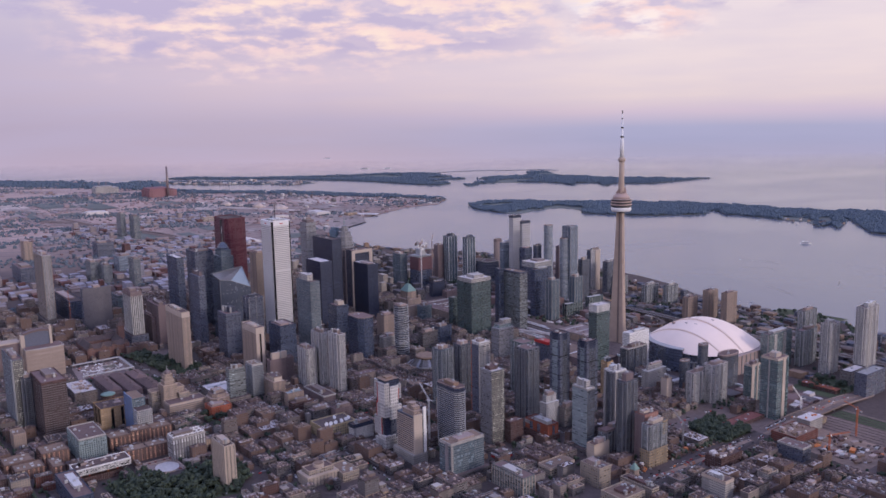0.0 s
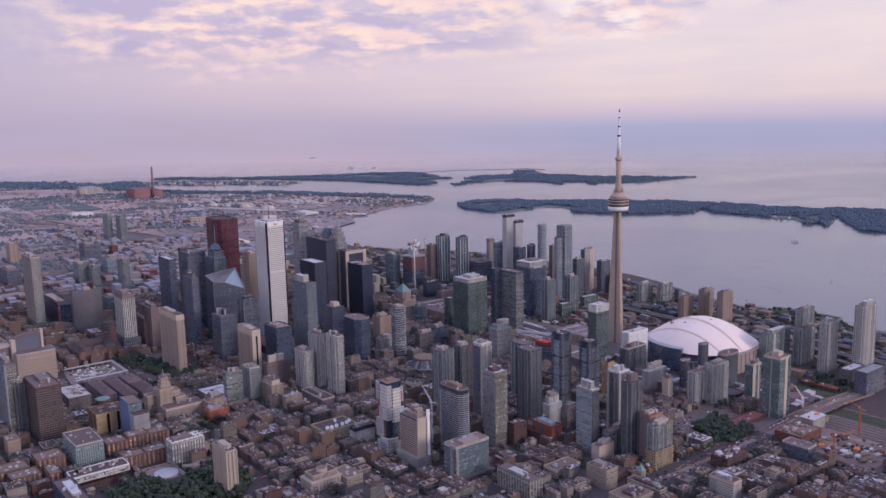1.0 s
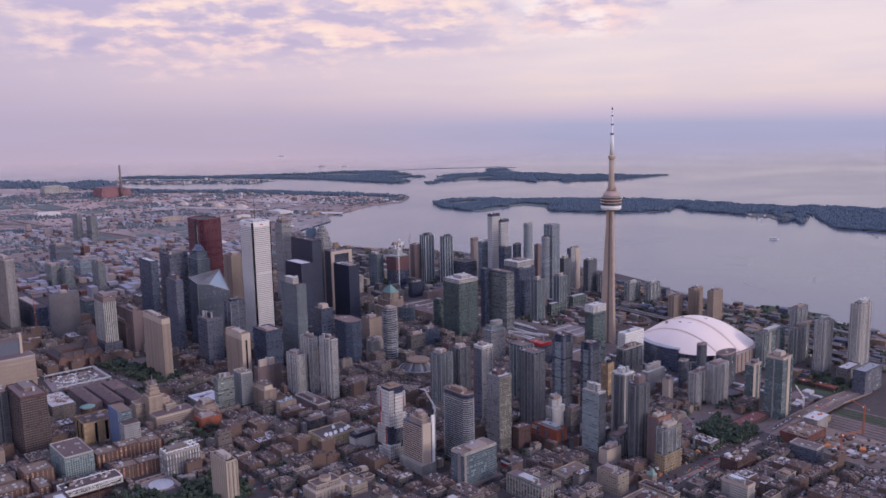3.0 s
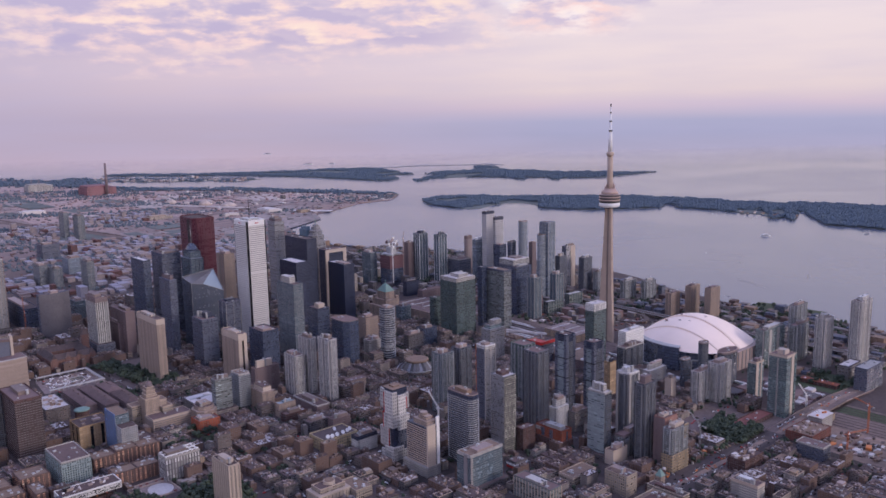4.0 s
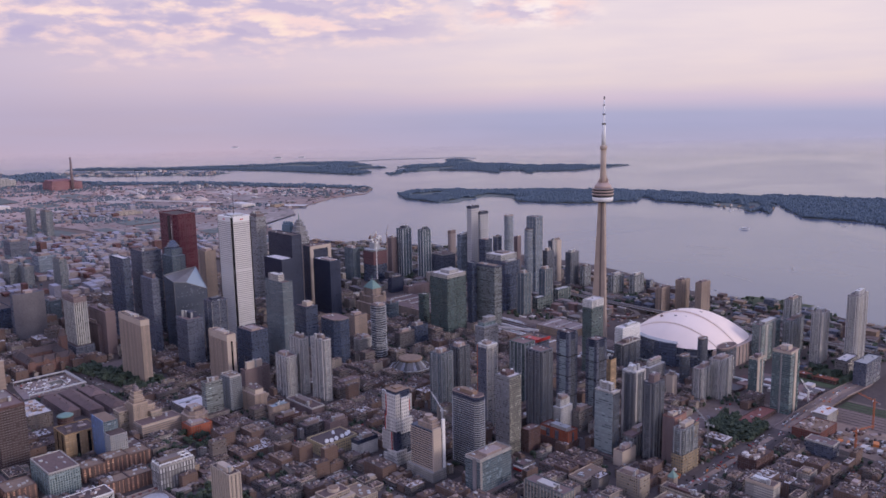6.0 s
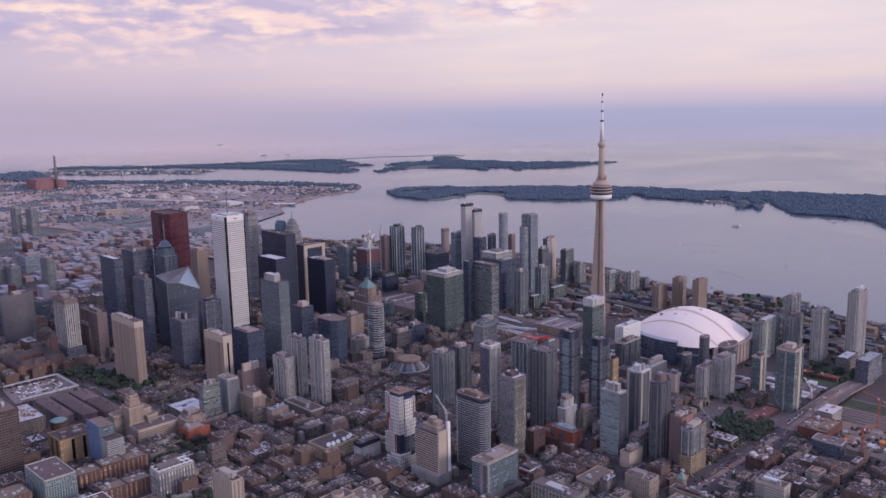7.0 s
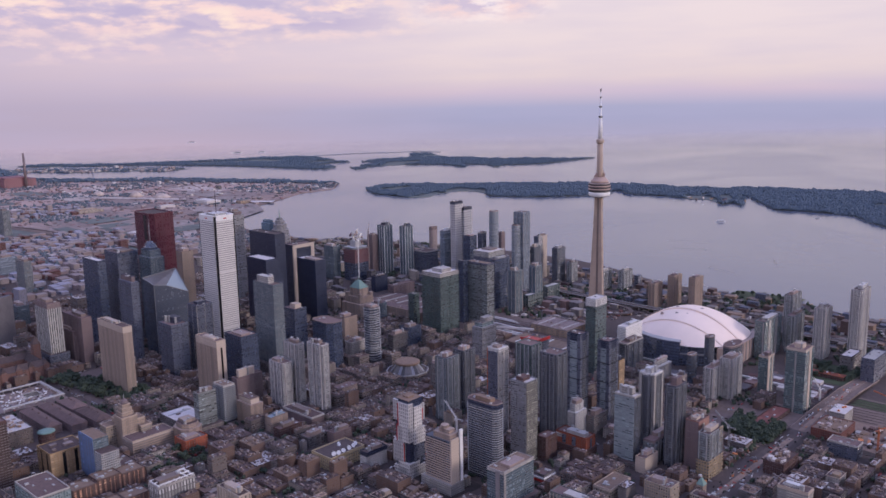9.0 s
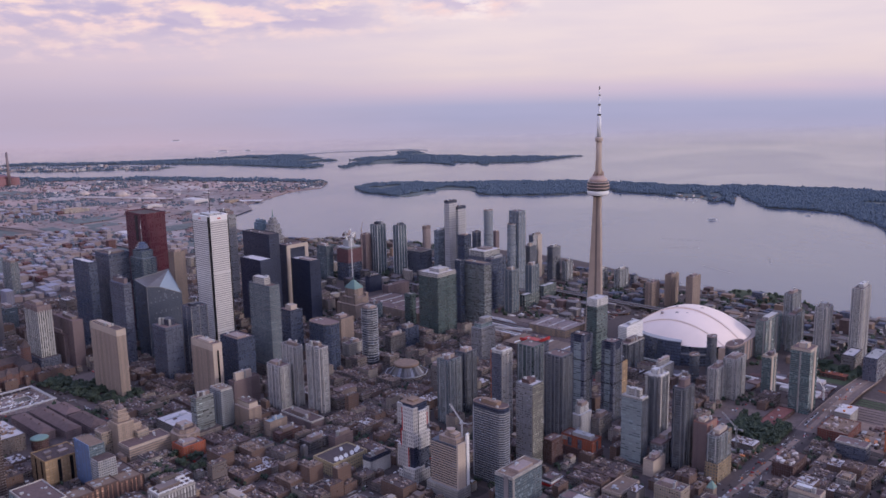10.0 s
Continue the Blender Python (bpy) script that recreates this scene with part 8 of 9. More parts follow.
def expressway():
    root = thing("expressway", at_grid(0, 0, 0), "elevated concrete expressway on pillars along the shore", "expressway")
    u, z = 902, 7.0
    for i in range(9):
        v0, v1 = 420 + i * 110, 530 + i * 110
        off = -6 * math.sin(i * 0.8), -6 * math.sin((i + 1) * 0.8)
        bm = bmesh.new()
        prism(bm, [(u + off[0], v0), (u + 11 + off[0], v0), (u + 11 + off[1], v1), (u + off[1], v1)], z - 0.9, z, True, True)
        part("deck", bm, "street", root)
        for a in (0, 10.7):
            part("barrier", prism(bmesh.new(), [(u + a + off[0], v0), (u + a + 0.3 + off[0], v0), (u + a + 0.3 + off[1], v1), (u + a + off[1], v1)], z, z + 0.6), "slab", root)
        for k in range(5):
            v = v0 + 11 + 22 * k
            o = off[0] + (off[1] - off[0]) * (k + 0.5) / 5
            part("pillar", solid((u + 2 + o, v - 0.6, 0.5, u + 9 + o, v + 0.6, z - 0.85)), "slab", root)


expressway()


def ramp_ring():
    root = thing("ramp", at_grid(872, 712, level(872)), "circular concrete expressway ramp", "ramp")
    bm = bmesh.new()
    n = 28
    rings = [[bm.verts.new((r * math.cos(2.2 + 4.4 * i / n), r * 1.3 * math.sin(2.2 + 4.4 * i / n), 1.0 + 4.0 * i / n + dz)) for i in range(n + 1)] for r, dz in ((13, 0), (18, 0), (18, -0.9), (13, -0.9))]
    for a, b in zip(rings, rings[1:] + rings[:1]):
        for i in range(n):
            bm.faces.new((a[i], a[i + 1], b[i + 1], b[i]))
    bmesh.ops.recalc_face_normals(bm, faces=bm.faces[:])
    part("deck", bm, "street", root)
    for k in range(6):
        a = 2.4 + 0.75 * k
        x, y = 15.5 * math.cos(a), 20 * math.sin(a)
        part("pillar", solid((x - 0.6, y - 0.6, -1, x + 0.6, y + 0.6, 0.6 + 4.0 * (a - 2.2) / 4.4)), "slab", root)


ramp_ring()


# ---------------------------------------------------------------- halls between the railway and the city
def flat_hall(name, label, u0, v0, u1, v1, h, wall, roof, strips=0, strip_mat="white_paint", clutter=5):
    u, v = (u0 + u1) / 2, (v0 + v1) / 2
    root = thing(name, at_grid(u, v), label, "hall")
    a, b = (u1 - u0) / 2, (v1 - v0) / 2
    part("wall", prism(bmesh.new(), rect(-a, -b, a, b), -1.5, h, False), wall, root)
    part("roof", prism(bmesh.new(), rect(-a + 0.3, -b + 0.3, a - 0.3, b - 0.3), h - 0.3, h), roof, root)
    part("parapet", rim(rect(-a, -b, a, b), h - 0.4, h + 0.5, 0.4), wall, root)
    for k in range(strips):
        y = -b + (k + 0.5) * 2 * b / strips
        part("roof_light", solid((-a * 0.8, y - 0.7, h - 0.1, a * 0.8, y + 0.7, h + 0.8)), strip_mat, root)
    r = random.Random(int(u0 + v0))
    for _ in range(clutter):
        x, y, s = r.uniform(-a * 0.8, a * 0.8), r.uniform(-b * 0.8, b * 0.8), r.uniform(0.8, 2.2)
        part("roof_unit", solid((x - s, y - s * 0.6, h - 0.1, x + s, y + s * 0.6, h + r.uniform(0.8, 2))), r.choice(("mech", "mech", "roof_white", "roof_brown")), root)
    TAKEN.append((u0, v0, u1, v1))


flat_hall("convention_hall", "low convention hall with brown roof and white ribs", 660, 612, 700, 720, 9, "mauve", "roof_brown", 4)
flat_hall("railway_station", "long grey train shed roof with raised lights", 695, 850, 752, 985, 6, "low_grey", "roof", 7, "metal")
flat_hall("convention_hall", "low hall with white roof beside the tower", 735, 690, 775, 740, 9, "low_pale", "plaza", 3, "roof_white")
flat_hall("station_building", "pale stone station front", 676, 860, 692, 970, 12, "buff", "roof", 0)
flat_hall("office_block", "low block with bright red roof edge", 641, 661, 662, 681, 22.6, "slate", "roof", 0)
root_red = thing("roof_sign_wall", at_grid(641, 671, level(640) + 22.6), "bright red roof screen on a low block", "sign wall")
part("north_screen", solid((-0.9, -10.4, -0.6, 0.0, 10.4, 2.4)), "red_paint", root_red)
part("red_roof_panel", solid((0.2, -10.2, -0.05, 12.5, 10.2, 0.75)), "red_paint", root_red)
part("west_screen", solid((0, -11.2, -0.6, 21.5, -10.4, 2.4)), "red_paint", root_red)
def civic_square():
    """An open paved square: a raised walk round it, white market tents and vans standing on it."""
    pts = [(217, 931), (222, 979), (277, 983), (277, 922)]
    patch("square_ground", "pinkish paved civic square", "square", pts, "plaza", 0.2)
    walk_root = thing("raised_walkway", at_grid(247, 955), "raised concrete walkway on posts round the square", "walkway")
    for x0, y0, x1, y1 in ((-26, -27, 28, -23.5), (25, -23.5, 28, 27), (-24, 24, 25, 27)):
        part("deck", solid((x0, y0, 3.0, x1, y1, 3.8)), "pale", walk_root)
        n = 6
        for k in range(n + 1):
            x, y = x0 + (x1 - x0) * k / n, y0 + (y1 - y0) * k / n
            part("post", solid((min(x, x1 - 0.5), min(y, y1 - 0.5), -0.5, min(x, x1 - 0.5) + 0.5, min(y, y1 - 0.5) + 0.5, 3.05)), "slab", walk_root)
    r = random.Random(12)
    tent = None
    for k in range(58):
        x, y = r.uniform(-21, 22), r.uniform(-20, 21)
        if 2 < x < 18 and -4 < y < 12:
            continue
        m = at_grid(247 + x, 955 + y, None, r.choice((0, 90, 12)))
        if tent is None:
            tent = thing("market_tent", m, "small white market tent on the square", "tent", "market tents")
            part("canopy", prism(bmesh.new(), rect(-1.1, -0.9, 1.1, 0.9), 1.1, 1.9, bottom=True, taper=rect(-0.2, -0.1, 0.2, 0.1)), "white_paint", tent)
            for px, py in ((-1, -0.8), (1, -0.8), (-1, 0.8), (1, 0.8)):
                part("post", solid((px - 0.06, py - 0.06, -0.2, px + 0.06, py + 0.06, 1.15)), "metal", tent)
        else:
            copy_thing(tent, m)
    stalls = {m: bmesh.new() for m in ("roof_white", "roof_brown", "brick", "slab_dark", "mech")}
    for _ in range(210):
        x, y, s = r.uniform(-22, 23), r.uniform(-21, 22), r.uniform(0.3, 0.9)
        if not (1 < x < 19 and -5 < y < 13):
            px, py = W(247 + x, 955 + y)
            prism(stalls[r.choice(sorted(stalls))], rect(px - s, py - s * 0.6, px + s, py + s * 0.6), level(247) - 0.2, level(247) + r.uniform(0.7, 1.5))
    for m, bm in stalls.items():
        tagged(new("market_stalls", mesh_of("market_stalls", bm, MAT[m])), "crates, benches and stalls scattered over the square", "stalls", kind="stuff")
    pool = thing("pool", at_grid(257, 959), "dark rectangular pool with pale rim on the square", "pool")
    part("rim", rim(rect(-7.5, -7.5, 7.5, 7.5), -0.2, 0.6, 0.8), "pale", pool)
    part("water_surface", prism(bmesh.new(), rect(-6.8, -6.8, 6.8, 6.8), 0.0, 0.35), "pod_dark", pool)


def hipped_court(label, u0, v0, u1, v1, h, rise, roof="roof"):
    u, v = (u0 + u1) / 2, (v0 + v1) / 2
    a, b = (u1 - u0) / 2, (v1 - v0) / 2
    root = thing("courthouse", at_grid(u, v), label, "courthouse", "old court ranges")
    part("wall", prism(bmesh.new(), rect(-a, -b, a, b), -1.2, h, False), "mauve", root)
    k = min(a, b)
    part("hipped_roof", prism(bmesh.new(), rect(-a - 0.3, -b - 0.3, a + 0.3, b + 0.3), h, h + rise, taper=rect(-a + k * 0.9, -b + k * 0.9, a - k * 0.9, b - k * 0.9)), roof, root)
    for t in (-0.6, 0.1, 0.65):
        x, y = (t * (a - k), 0) if a > b else (0, t * (b - k))
        part("chimney", solid((x - 0.5, y - 0.5, h + rise - 0.8, x + 0.5, y + 0.5, h + rise + 1.0)), "brick", root)
    TAKEN.append((u0, v0, u1, v1))


civic_square()
hipped_court("old grey stone court range with hipped brown roof", 226, 848, 238, 906, 7, 2.6)
hipped_court("old grey stone court range with hipped brown roof", 241, 836, 254, 904, 7.5, 3.0)
hipped_court("old grey stone court range with hipped brown roof", 258, 828, 272, 868, 8, 3.0)
hipped_court("old grey stone court wing with hipped brown roof", 258, 874, 272, 906, 7, 2.4)
ring_hall = thing("round_hall", at_grid(221, 838), "round brick hall with a pale green copper roof", "hall")
part("wall", prism(bmesh.new(), disc(0, 0, 6.4, 6.4, 28), -1, 8.2), "brick", ring_hall)
part("copper_roof", column([(6.9, 8.1), (6.9, 8.7), (5.6, 9.3), (0.6, 9.9)], 28), "copper", ring_hall)
TAKEN.append((213, 830, 229, 846))
flat_hall("opera_house", "grey theatre block with pale cluttered roof", 192, 844, 213, 886, 13, "low_grey", "roof_white", clutter=26)
flat_hall("court_building", "low grey building with light roof edge", 300, 760, 326, 800, 10, "low_grey", "roof_white", 2, "metal")


# ---------------------------------------------------------------- platforms, trains and walkways between the tracks
patch("platform_ground", "brown ballast and platforms beside the station", "railway", [(704, 650), (760, 650), (764, 840), (706, 840)], "ballast", 0.18)
for k, (u, v0, v1) in enumerate(((708, 690, 800), (718, 720, 840), (730, 745, 850), (742, 700, 835), (752, 770, 850))):
    root = thing("platform", at_grid(u, (v0 + v1) / 2, None, -1.5), "long narrow railway platform with pale canopy", "platform", "railway platforms")
    half = (v1 - v0) / 2
    part("slab", solid((-1.3, -half, -0.5, 1.3, half, 0.5)), "slab", root)
    part("canopy", solid((-1.5, -half * 0.8, 2.0, 1.5, half * 0.8, 2.25)), ("roof_white", "roof")[k % 2], root)
    for y in (-0.7, -0.35, 0.0, 0.35, 0.7):
        part("post", solid((-0.15, y * half - 0.15, 0.5, 0.15, y * half + 0.15, 2.0)), "metal", root)
for u, v, n in ((713, 700, 5), (724, 560, 6), (736, 450, 5), (747, 770, 4)):
    root = thing("train", at_grid(u, v, None, -1.0), "standing double-deck commuter train in green and white", "train", "trains on the tracks")
    for k in range(n):
        y = k * 12.6
        wagon = part("wagon", solid((-0.75, y, 0.45, 0.75, y + 12.0, 2.4)), "white_paint", root)
        part("stripe", solid((-0.79, y + 0.2, 0.9, 0.79, y + 11.8, 1.5)), "copper", wagon, "green window band")
root = thing("footbridge", at_grid(712, 760, None, 24), "covered white footbridge slanting over the tracks", "footbridge")
part("tube", solid((-1.1, -34, 4.2, 1.1, 34, 6.4)), "roof_white", root)
for y in (-28, -10, 10, 28):
    part("pillar", solid((-0.5, y - 0.5, -0.5, 0.5, y + 0.5, 4.3)), "slab", root)

# ---------------------------------------------------------------- cranes and works
def tower_crane(u, v, h, reach, turn, mat, label, base=None, luff=0):
    root = thing("tower_crane", at_grid(u, v, base, turn), label, "crane", "tower cranes")
    bm = bmesh.new()
    s = 0.45
    for x in (-s, s):
        for y in (-s, s):
            prism(bm, rect(x - 0.13, y - 0.13, x + 0.13, y + 0.13), 0, h)
    z = 0.0
    while z < h - 1.2:
        for x0, y0, x1, y1 in ((-s, -s, s, -s), (s, -s, s, s), (s, s, -s, s), (-s, s, -s, -s)):
            bm.faces.new([bm.verts.new(c) for c in ((x0, y0, z), (x0, y0, z + 0.2), (x1, y1, z + 1.2), (x1, y1, z + 1.0))])
        z += 1.2
    part("mast", bm, mat, root)
    part("cab", solid((0.4, -0.6, h - 0.6, 1.6, 0.6, h + 0.8)), "white_paint", root)
    ca, sa = math.cos(radians(luff)), math.sin(radians(luff))
    bm = bmesh.new()
    prism(bm, rect(0, -0.45, reach, -0.25), -0.12, 0.12, True, True)
    prism(bm, rect(0, 0.25, reach, 0.45), -0.12, 0.12, True, True)
    prism(bm, rect(0, -0.12, reach * 0.96, 0.12), 0.75, 0.95, True, True)
    x = 0.0
    while x < reach - 1:
        for y in (-0.35, 0.35):
            bm.faces.new([bm.verts.new(c) for c in ((x, y, 0), (x + 0.15, y, 0), (x + 0.75, 0, 0.85), (x + 0.6, 0, 0.85))])
        x += 1.0
    bm.transform(Matrix.Translation((0, 0, h + 0.4)) @ Matrix.Rotation(-radians(luff), 4, "Y"))
    part("jib", bm, mat, root)
    part("counter_jib", solid((-reach * 0.3, -0.4, h + 0.2, 0, 0.4, h + 0.5)), mat, root)
    part("counterweight", solid((-reach * 0.3, -0.6, h - 0.8, -reach * 0.22, 0.6, h + 0.5)), "slab", root)
    part("apex", column([(0.5, h), (0.15, h + 3.0)], 6), mat, root)


tower_crane(696, 343, 24, 20, 60, "crane_orange", "orange lattice tower crane over a building site")
tower_crane(638, 335, 17, 20, -20, "crane_orange", "orange lattice tower crane over a building site")
tower_crane(562, 419, 20, 16, 100, "metal", "grey tower crane beside a park", luff=45)
tower_crane(721, 408, 10, 18, 165, "white_paint", "white crane with raised jib beside the bridge", luff=50)
tower_crane(400, 552, 40, 16, 110, "white_paint", "white luffing crane behind a tower", luff=55)
tower_crane(272, 1182, 30, 20, 80, "crane_orange", "orange lattice tower crane over a building site", luff=60)
tower_crane(800, 1090, 74, 12, 20, "mech", "grey tower crane over an unfinished tower", luff=70)
tower_crane(775, 1085, 70, 0.6, 0, "white_paint", "slim white crane mast beside an unfinished tower")

awning = thing("market_awning", at_grid(350, 563, None, 8), "long bright orange canvas awning over a lane", "awning")
part("canvas", prism(bmesh.new(), rect(-7, -2.2, 7, 2.2), 3.2, 4.6, bottom=True, taper=rect(-6.8, -0.2, 6.8, 0.2)), "orange_paint", awning)
for x in (-6.5, 0, 6.5):
    for y in (-2, 2):
        part("post", solid((x - 0.12, y - 0.12, -0.3, x + 0.12, y + 0.12, 3.25)), "metal", awning)
r_site = random.Random(9)
patch("site_ground", "churned building site with sandy soil", "building site", [(628, 302), (690, 302), (690, 386), (669, 386), (669, 360), (636, 359)], "earth", 0.24)
for k in range(90):
    u, v, s = r_site.uniform(640, 688), r_site.uniform(308, 358), r_site.uniform(0.8, 3.6)
    root = thing("site_stack", at_grid(u, v, None, r_site.uniform(-20, 20)), "stack of building materials on a muddy site", "materials", "building site stacks")
    part("material_pile", solid((-s, -s * 0.6, 0, s, s * 0.6, r_site.uniform(0.5, 2.6))), r_site.choice(("roof_white", "slab", "mech", "roof_brown", "roof_brown", "pavement", "brick", "orange_paint", "roof_dark")), root)
for u, v, du, dv, h, mats in ((672, 371, 20, 12, 11, ("pale", "roof_white")), (696, 376, 12, 8, 5, ("yellow", "roof_brown")), (786, 410, 8, 36, 4, ("brick", "orange"))):
    root = thing("site_building", at_grid(u + du / 2, v + dv / 2), "half-built concrete block with pale deck and formwork", "construction site")
    part("frame", prism(bmesh.new(), rect(-du / 2, -dv / 2, du / 2, dv / 2), -1, h), mats[0], root)
    part("deck", prism(bmesh.new(), rect(-du / 2 - 0.4, -dv / 2 - 0.4, du / 2 + 0.4, dv / 2 + 0.4), h, h + 0.4), mats[1], root)
    for k in range(6):
        x, y = r_site.uniform(-du * 0.4, du * 0.4), r_site.uniform(-dv * 0.4, dv * 0.4)
        part("formwork", solid((x - 0.8, y - 0.8, h + 0.4, x + 0.8, y + 0.8, h + r_site.uniform(0.8, 2.0))), r_site.choice(("white_paint", "mech", "orange_paint")), root)


patch("rail_bed", "grassy strip beside the railway", "railway", [(728, 130), (748, 130), (748, 384), (728, 384)], "grass", 0.2)
# works along the avenue: red and white barriers, diggers and huts
for k in range(70):
    u = r_site.uniform(500, 800)
    v = 393.5 + r_site.uniform(-6, 6)
    z = level(u) + 0.2 if not 640 < u < 812 else level(720) + 3.3 if 690 < u < 752 else level(u) + 0.2 + 3.0 * (1 - (690 - u) / 50 if u < 690 else 1 - (u - 752) / 60)
    root = thing("road_barrier", at_grid(u, v, z, r_site.choice((0, 0, 90, 12))), "low road works barrier on the dug-up avenue", "barrier", "road works barriers")
    part("panel", solid((-1.3, -0.2, 0, 1.3, 0.2, r_site.uniform(0.5, 1.2))), r_site.choice(("orange_paint", "white_paint", "slab", "red_paint", "mech")), root)
# low red-brick block and dark mid-rises between the square and the site
for u, v, du, dv, h, wall, roof, label in ((643, 408, 24, 20, 9, "orange_brown", "roof_brown", "low red brick block beside the leafy square"), (545, 370, 27, 15, 10, "brick", "roof", "brick warehouse with cluttered roof beside the avenue"),
                                            (597, 332, 16, 23, 15, "condo_dark", "roof", "dark glazed mid-rise with flat roof"), (634, 361, 33, 23, 8, "orange_brown", "roof_brown", "low red brick block beside the works")):
    if not any(u < q[2] and u + du > q[0] and v < q[3] and v + dv > q[1] for q in TAKEN):
        flat_hall("city_building", label, u, v, u + du, v + dv, h, wall, roof, clutter=28)


# ---------------------------------------------------------------- vehicles
def car(mat, long=2.3, high=0.75, name="car", label="parked car on a city street"):
    root = thing(name, pose(0, 0, -60), label, "car" if name == "car" else "bus", f"{name}s on the streets")
    w = 0.46
    part("body", prism(bmesh.new(), rect(-long / 2, -w, long / 2, w), 0.15, high * 0.6), mat, root)
    part("cabin", prism(bmesh.new(), rect(-long * 0.3, -w * 0.92, long * 0.28, w * 0.92), high * 0.6, high, taper=rect(-long * 0.22, -w * 0.75, long * 0.18, w * 0.75)), "black_strip", root)
    for x in (-long * 0.32, long * 0.32):
        for y in (-w, w):
            bm = column([(0.17, -0.06), (0.17, 0.06)], 8)
            bm.transform(Matrix.Translation((x, y, 0.17)) @ Matrix.Rotation(math.pi / 2, 4, "X"))
            part("wheel", bm, "asphalt", root)
    return root


cars = [car("white_paint", label="white car on a city street"), car("black_strip", label="black car on a city street"), car("metal", label="silver car on a city street"), car("red_paint", label="red car on a city street")]
bus = car("white_paint", 8.5, 1.7, "bus", "long white tram on the avenue")
r_car = random.Random(5)
used = set()


def park(proto, m):
    if proto.name in used:
        copy_thing(proto, m)
    else:
        used.add(proto.name)
        proto.matrix_basis = m


for k in range(34):
    u = r_car.uniform(480, 640)
    park(r_car.choice(cars), at_grid(u, r_car.choice((388.2, 390.2, 398.0, 400.2)), level(u) + 0.17))
for k in range(26):
    uu, vv = r_car.choice(US[3:-1]), r_car.uniform(300, 800)
    if not clash(uu - 2, vv - 2, uu + 2, vv + 2):
        park(r_car.choice(cars), at_grid(uu + r_car.choice((-1.4, 1.4)), vv, level(uu) + 0.02, 90))
for u in (655, 668, 676):
    q = level(640) + 0.2 + (level(720) + 3.2 - level(640) - 0.2) * (u - 640) / 50
    park(bus, at_grid(u, 399, q - 0.05) @ pose(0, 0, 0, 0, -3.0, 0))


# ---------------------------------------------------------------- boats and the far shore
def boat(x, y, long, turn, label, decks=1, wake=0):
    root = thing("boat", pose(x, y, 0.0, 0, 0, turn), label, "boat", "boats on the lake")
    w = long * 0.13
    hull = [(-long / 2, -w), (long * 0.3, -w), (long / 2, 0), (long * 0.3, w), (-long / 2, w)]
    part("hull", prism(bmesh.new(), inset(hull, 0.1), -0.3, long * 0.07, taper=hull), "white_paint", root)
    for k in range(decks):
        part("deckhouse", prism(bmesh.new(), rect(-long * (0.4 - 0.06 * k), -w * 0.8, long * (0.26 - 0.06 * k), w * 0.8), long * 0.07 * (k + 1), long * 0.07 * (k + 2)), "slate" if k % 2 == 0 else "white_paint", root)
    part("funnel", column([(long * 0.02, 0), (long * 0.02, long * 0.07 * (decks + 2.4))], 8), "mech", root)
    if wake:
        bm = bmesh.new()
        bm.faces.new([bm.verts.new(c) for c in ((-long * 0.4, -0.3, 0.05), (-wake, -1.6, 0.05), (-wake * 1.1, 0.5, 0.05), (-long * 0.4, 0.3, 0.05))][::-1])
        part("wake", bm, "wake", root, "dark rippled wake on the water")
    return root


boat(1692, 783, 20, -62, "white double-deck harbour ferry on the lake", 2)
boat(1840, 636, 12, 120, "small tour boat on the lake", 1)
boat(1260, 640, 4, 60, "small motor boat on the lake", 1, 60)
boat(1330, 560, 4, 200, "small motor boat on the lake", 1, 40)
boat(1445, 790, 3.5, 100, "small motor boat on the lake", 1, 70)
boat(1395, 700, 3.5, -70, "small motor boat on the lake", 1, 50)
boat(1920, 912, 8, 40, "small motor boat on the lake", 1)
boat(1700, 1930, 30, 150, "reddish cargo ship moored at the port", 1)
for (x, y), length in (((2473, 3301), 40), ((2556, 3230), 30), ((2854, 4168), 46)):
    boat(x, y, length, 130, "distant ship far out on the lake", 1)


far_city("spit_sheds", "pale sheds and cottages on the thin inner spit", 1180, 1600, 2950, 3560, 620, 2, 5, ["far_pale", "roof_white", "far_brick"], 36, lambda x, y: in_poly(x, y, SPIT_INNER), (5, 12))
patch("water_channel", "narrow ship channel in the port lands", "water", [(700, 3280), (868, 3180), (806, 3050), (660, 3120)], "water", 0.45)
r_isl = random.Random(77)
for k in range(16):
    x, y = 1968 + r_isl.uniform(-2, 34) + (k % 4) * 6, 850 + r_isl.uniform(-10, 130)
    root = thing("boathouse", pose(x, y, 0.7, 0, 0, r_isl.uniform(0, 90)), "small pale boathouse on the island shore", "boathouse", "island boathouses")
    w, d = r_isl.uniform(3, 6), r_isl.uniform(4, 9)
    part("wall", prism(bmesh.new(), rect(-w / 2, -d / 2, w / 2, d / 2), -0.5, 2.6), "low_pale", root)
    part("pitched_roof", prism(bmesh.new(), rect(-w / 2 - 0.3, -d / 2 - 0.3, w / 2 + 0.3, d / 2 + 0.3), 2.6, 4.4, taper=rect(-0.1, -d / 2, 0.1, d / 2)), r_isl.choice(("roof_white", "roof", "roof_brown")), root)
for k in range(14):
    boat(1950 + r_isl.uniform(-14, 6), 880 + k * 11 + r_isl.uniform(-3, 3), r_isl.uniform(3, 6), r_isl.uniform(0, 180), "small white sailing boat moored off the island", 1)
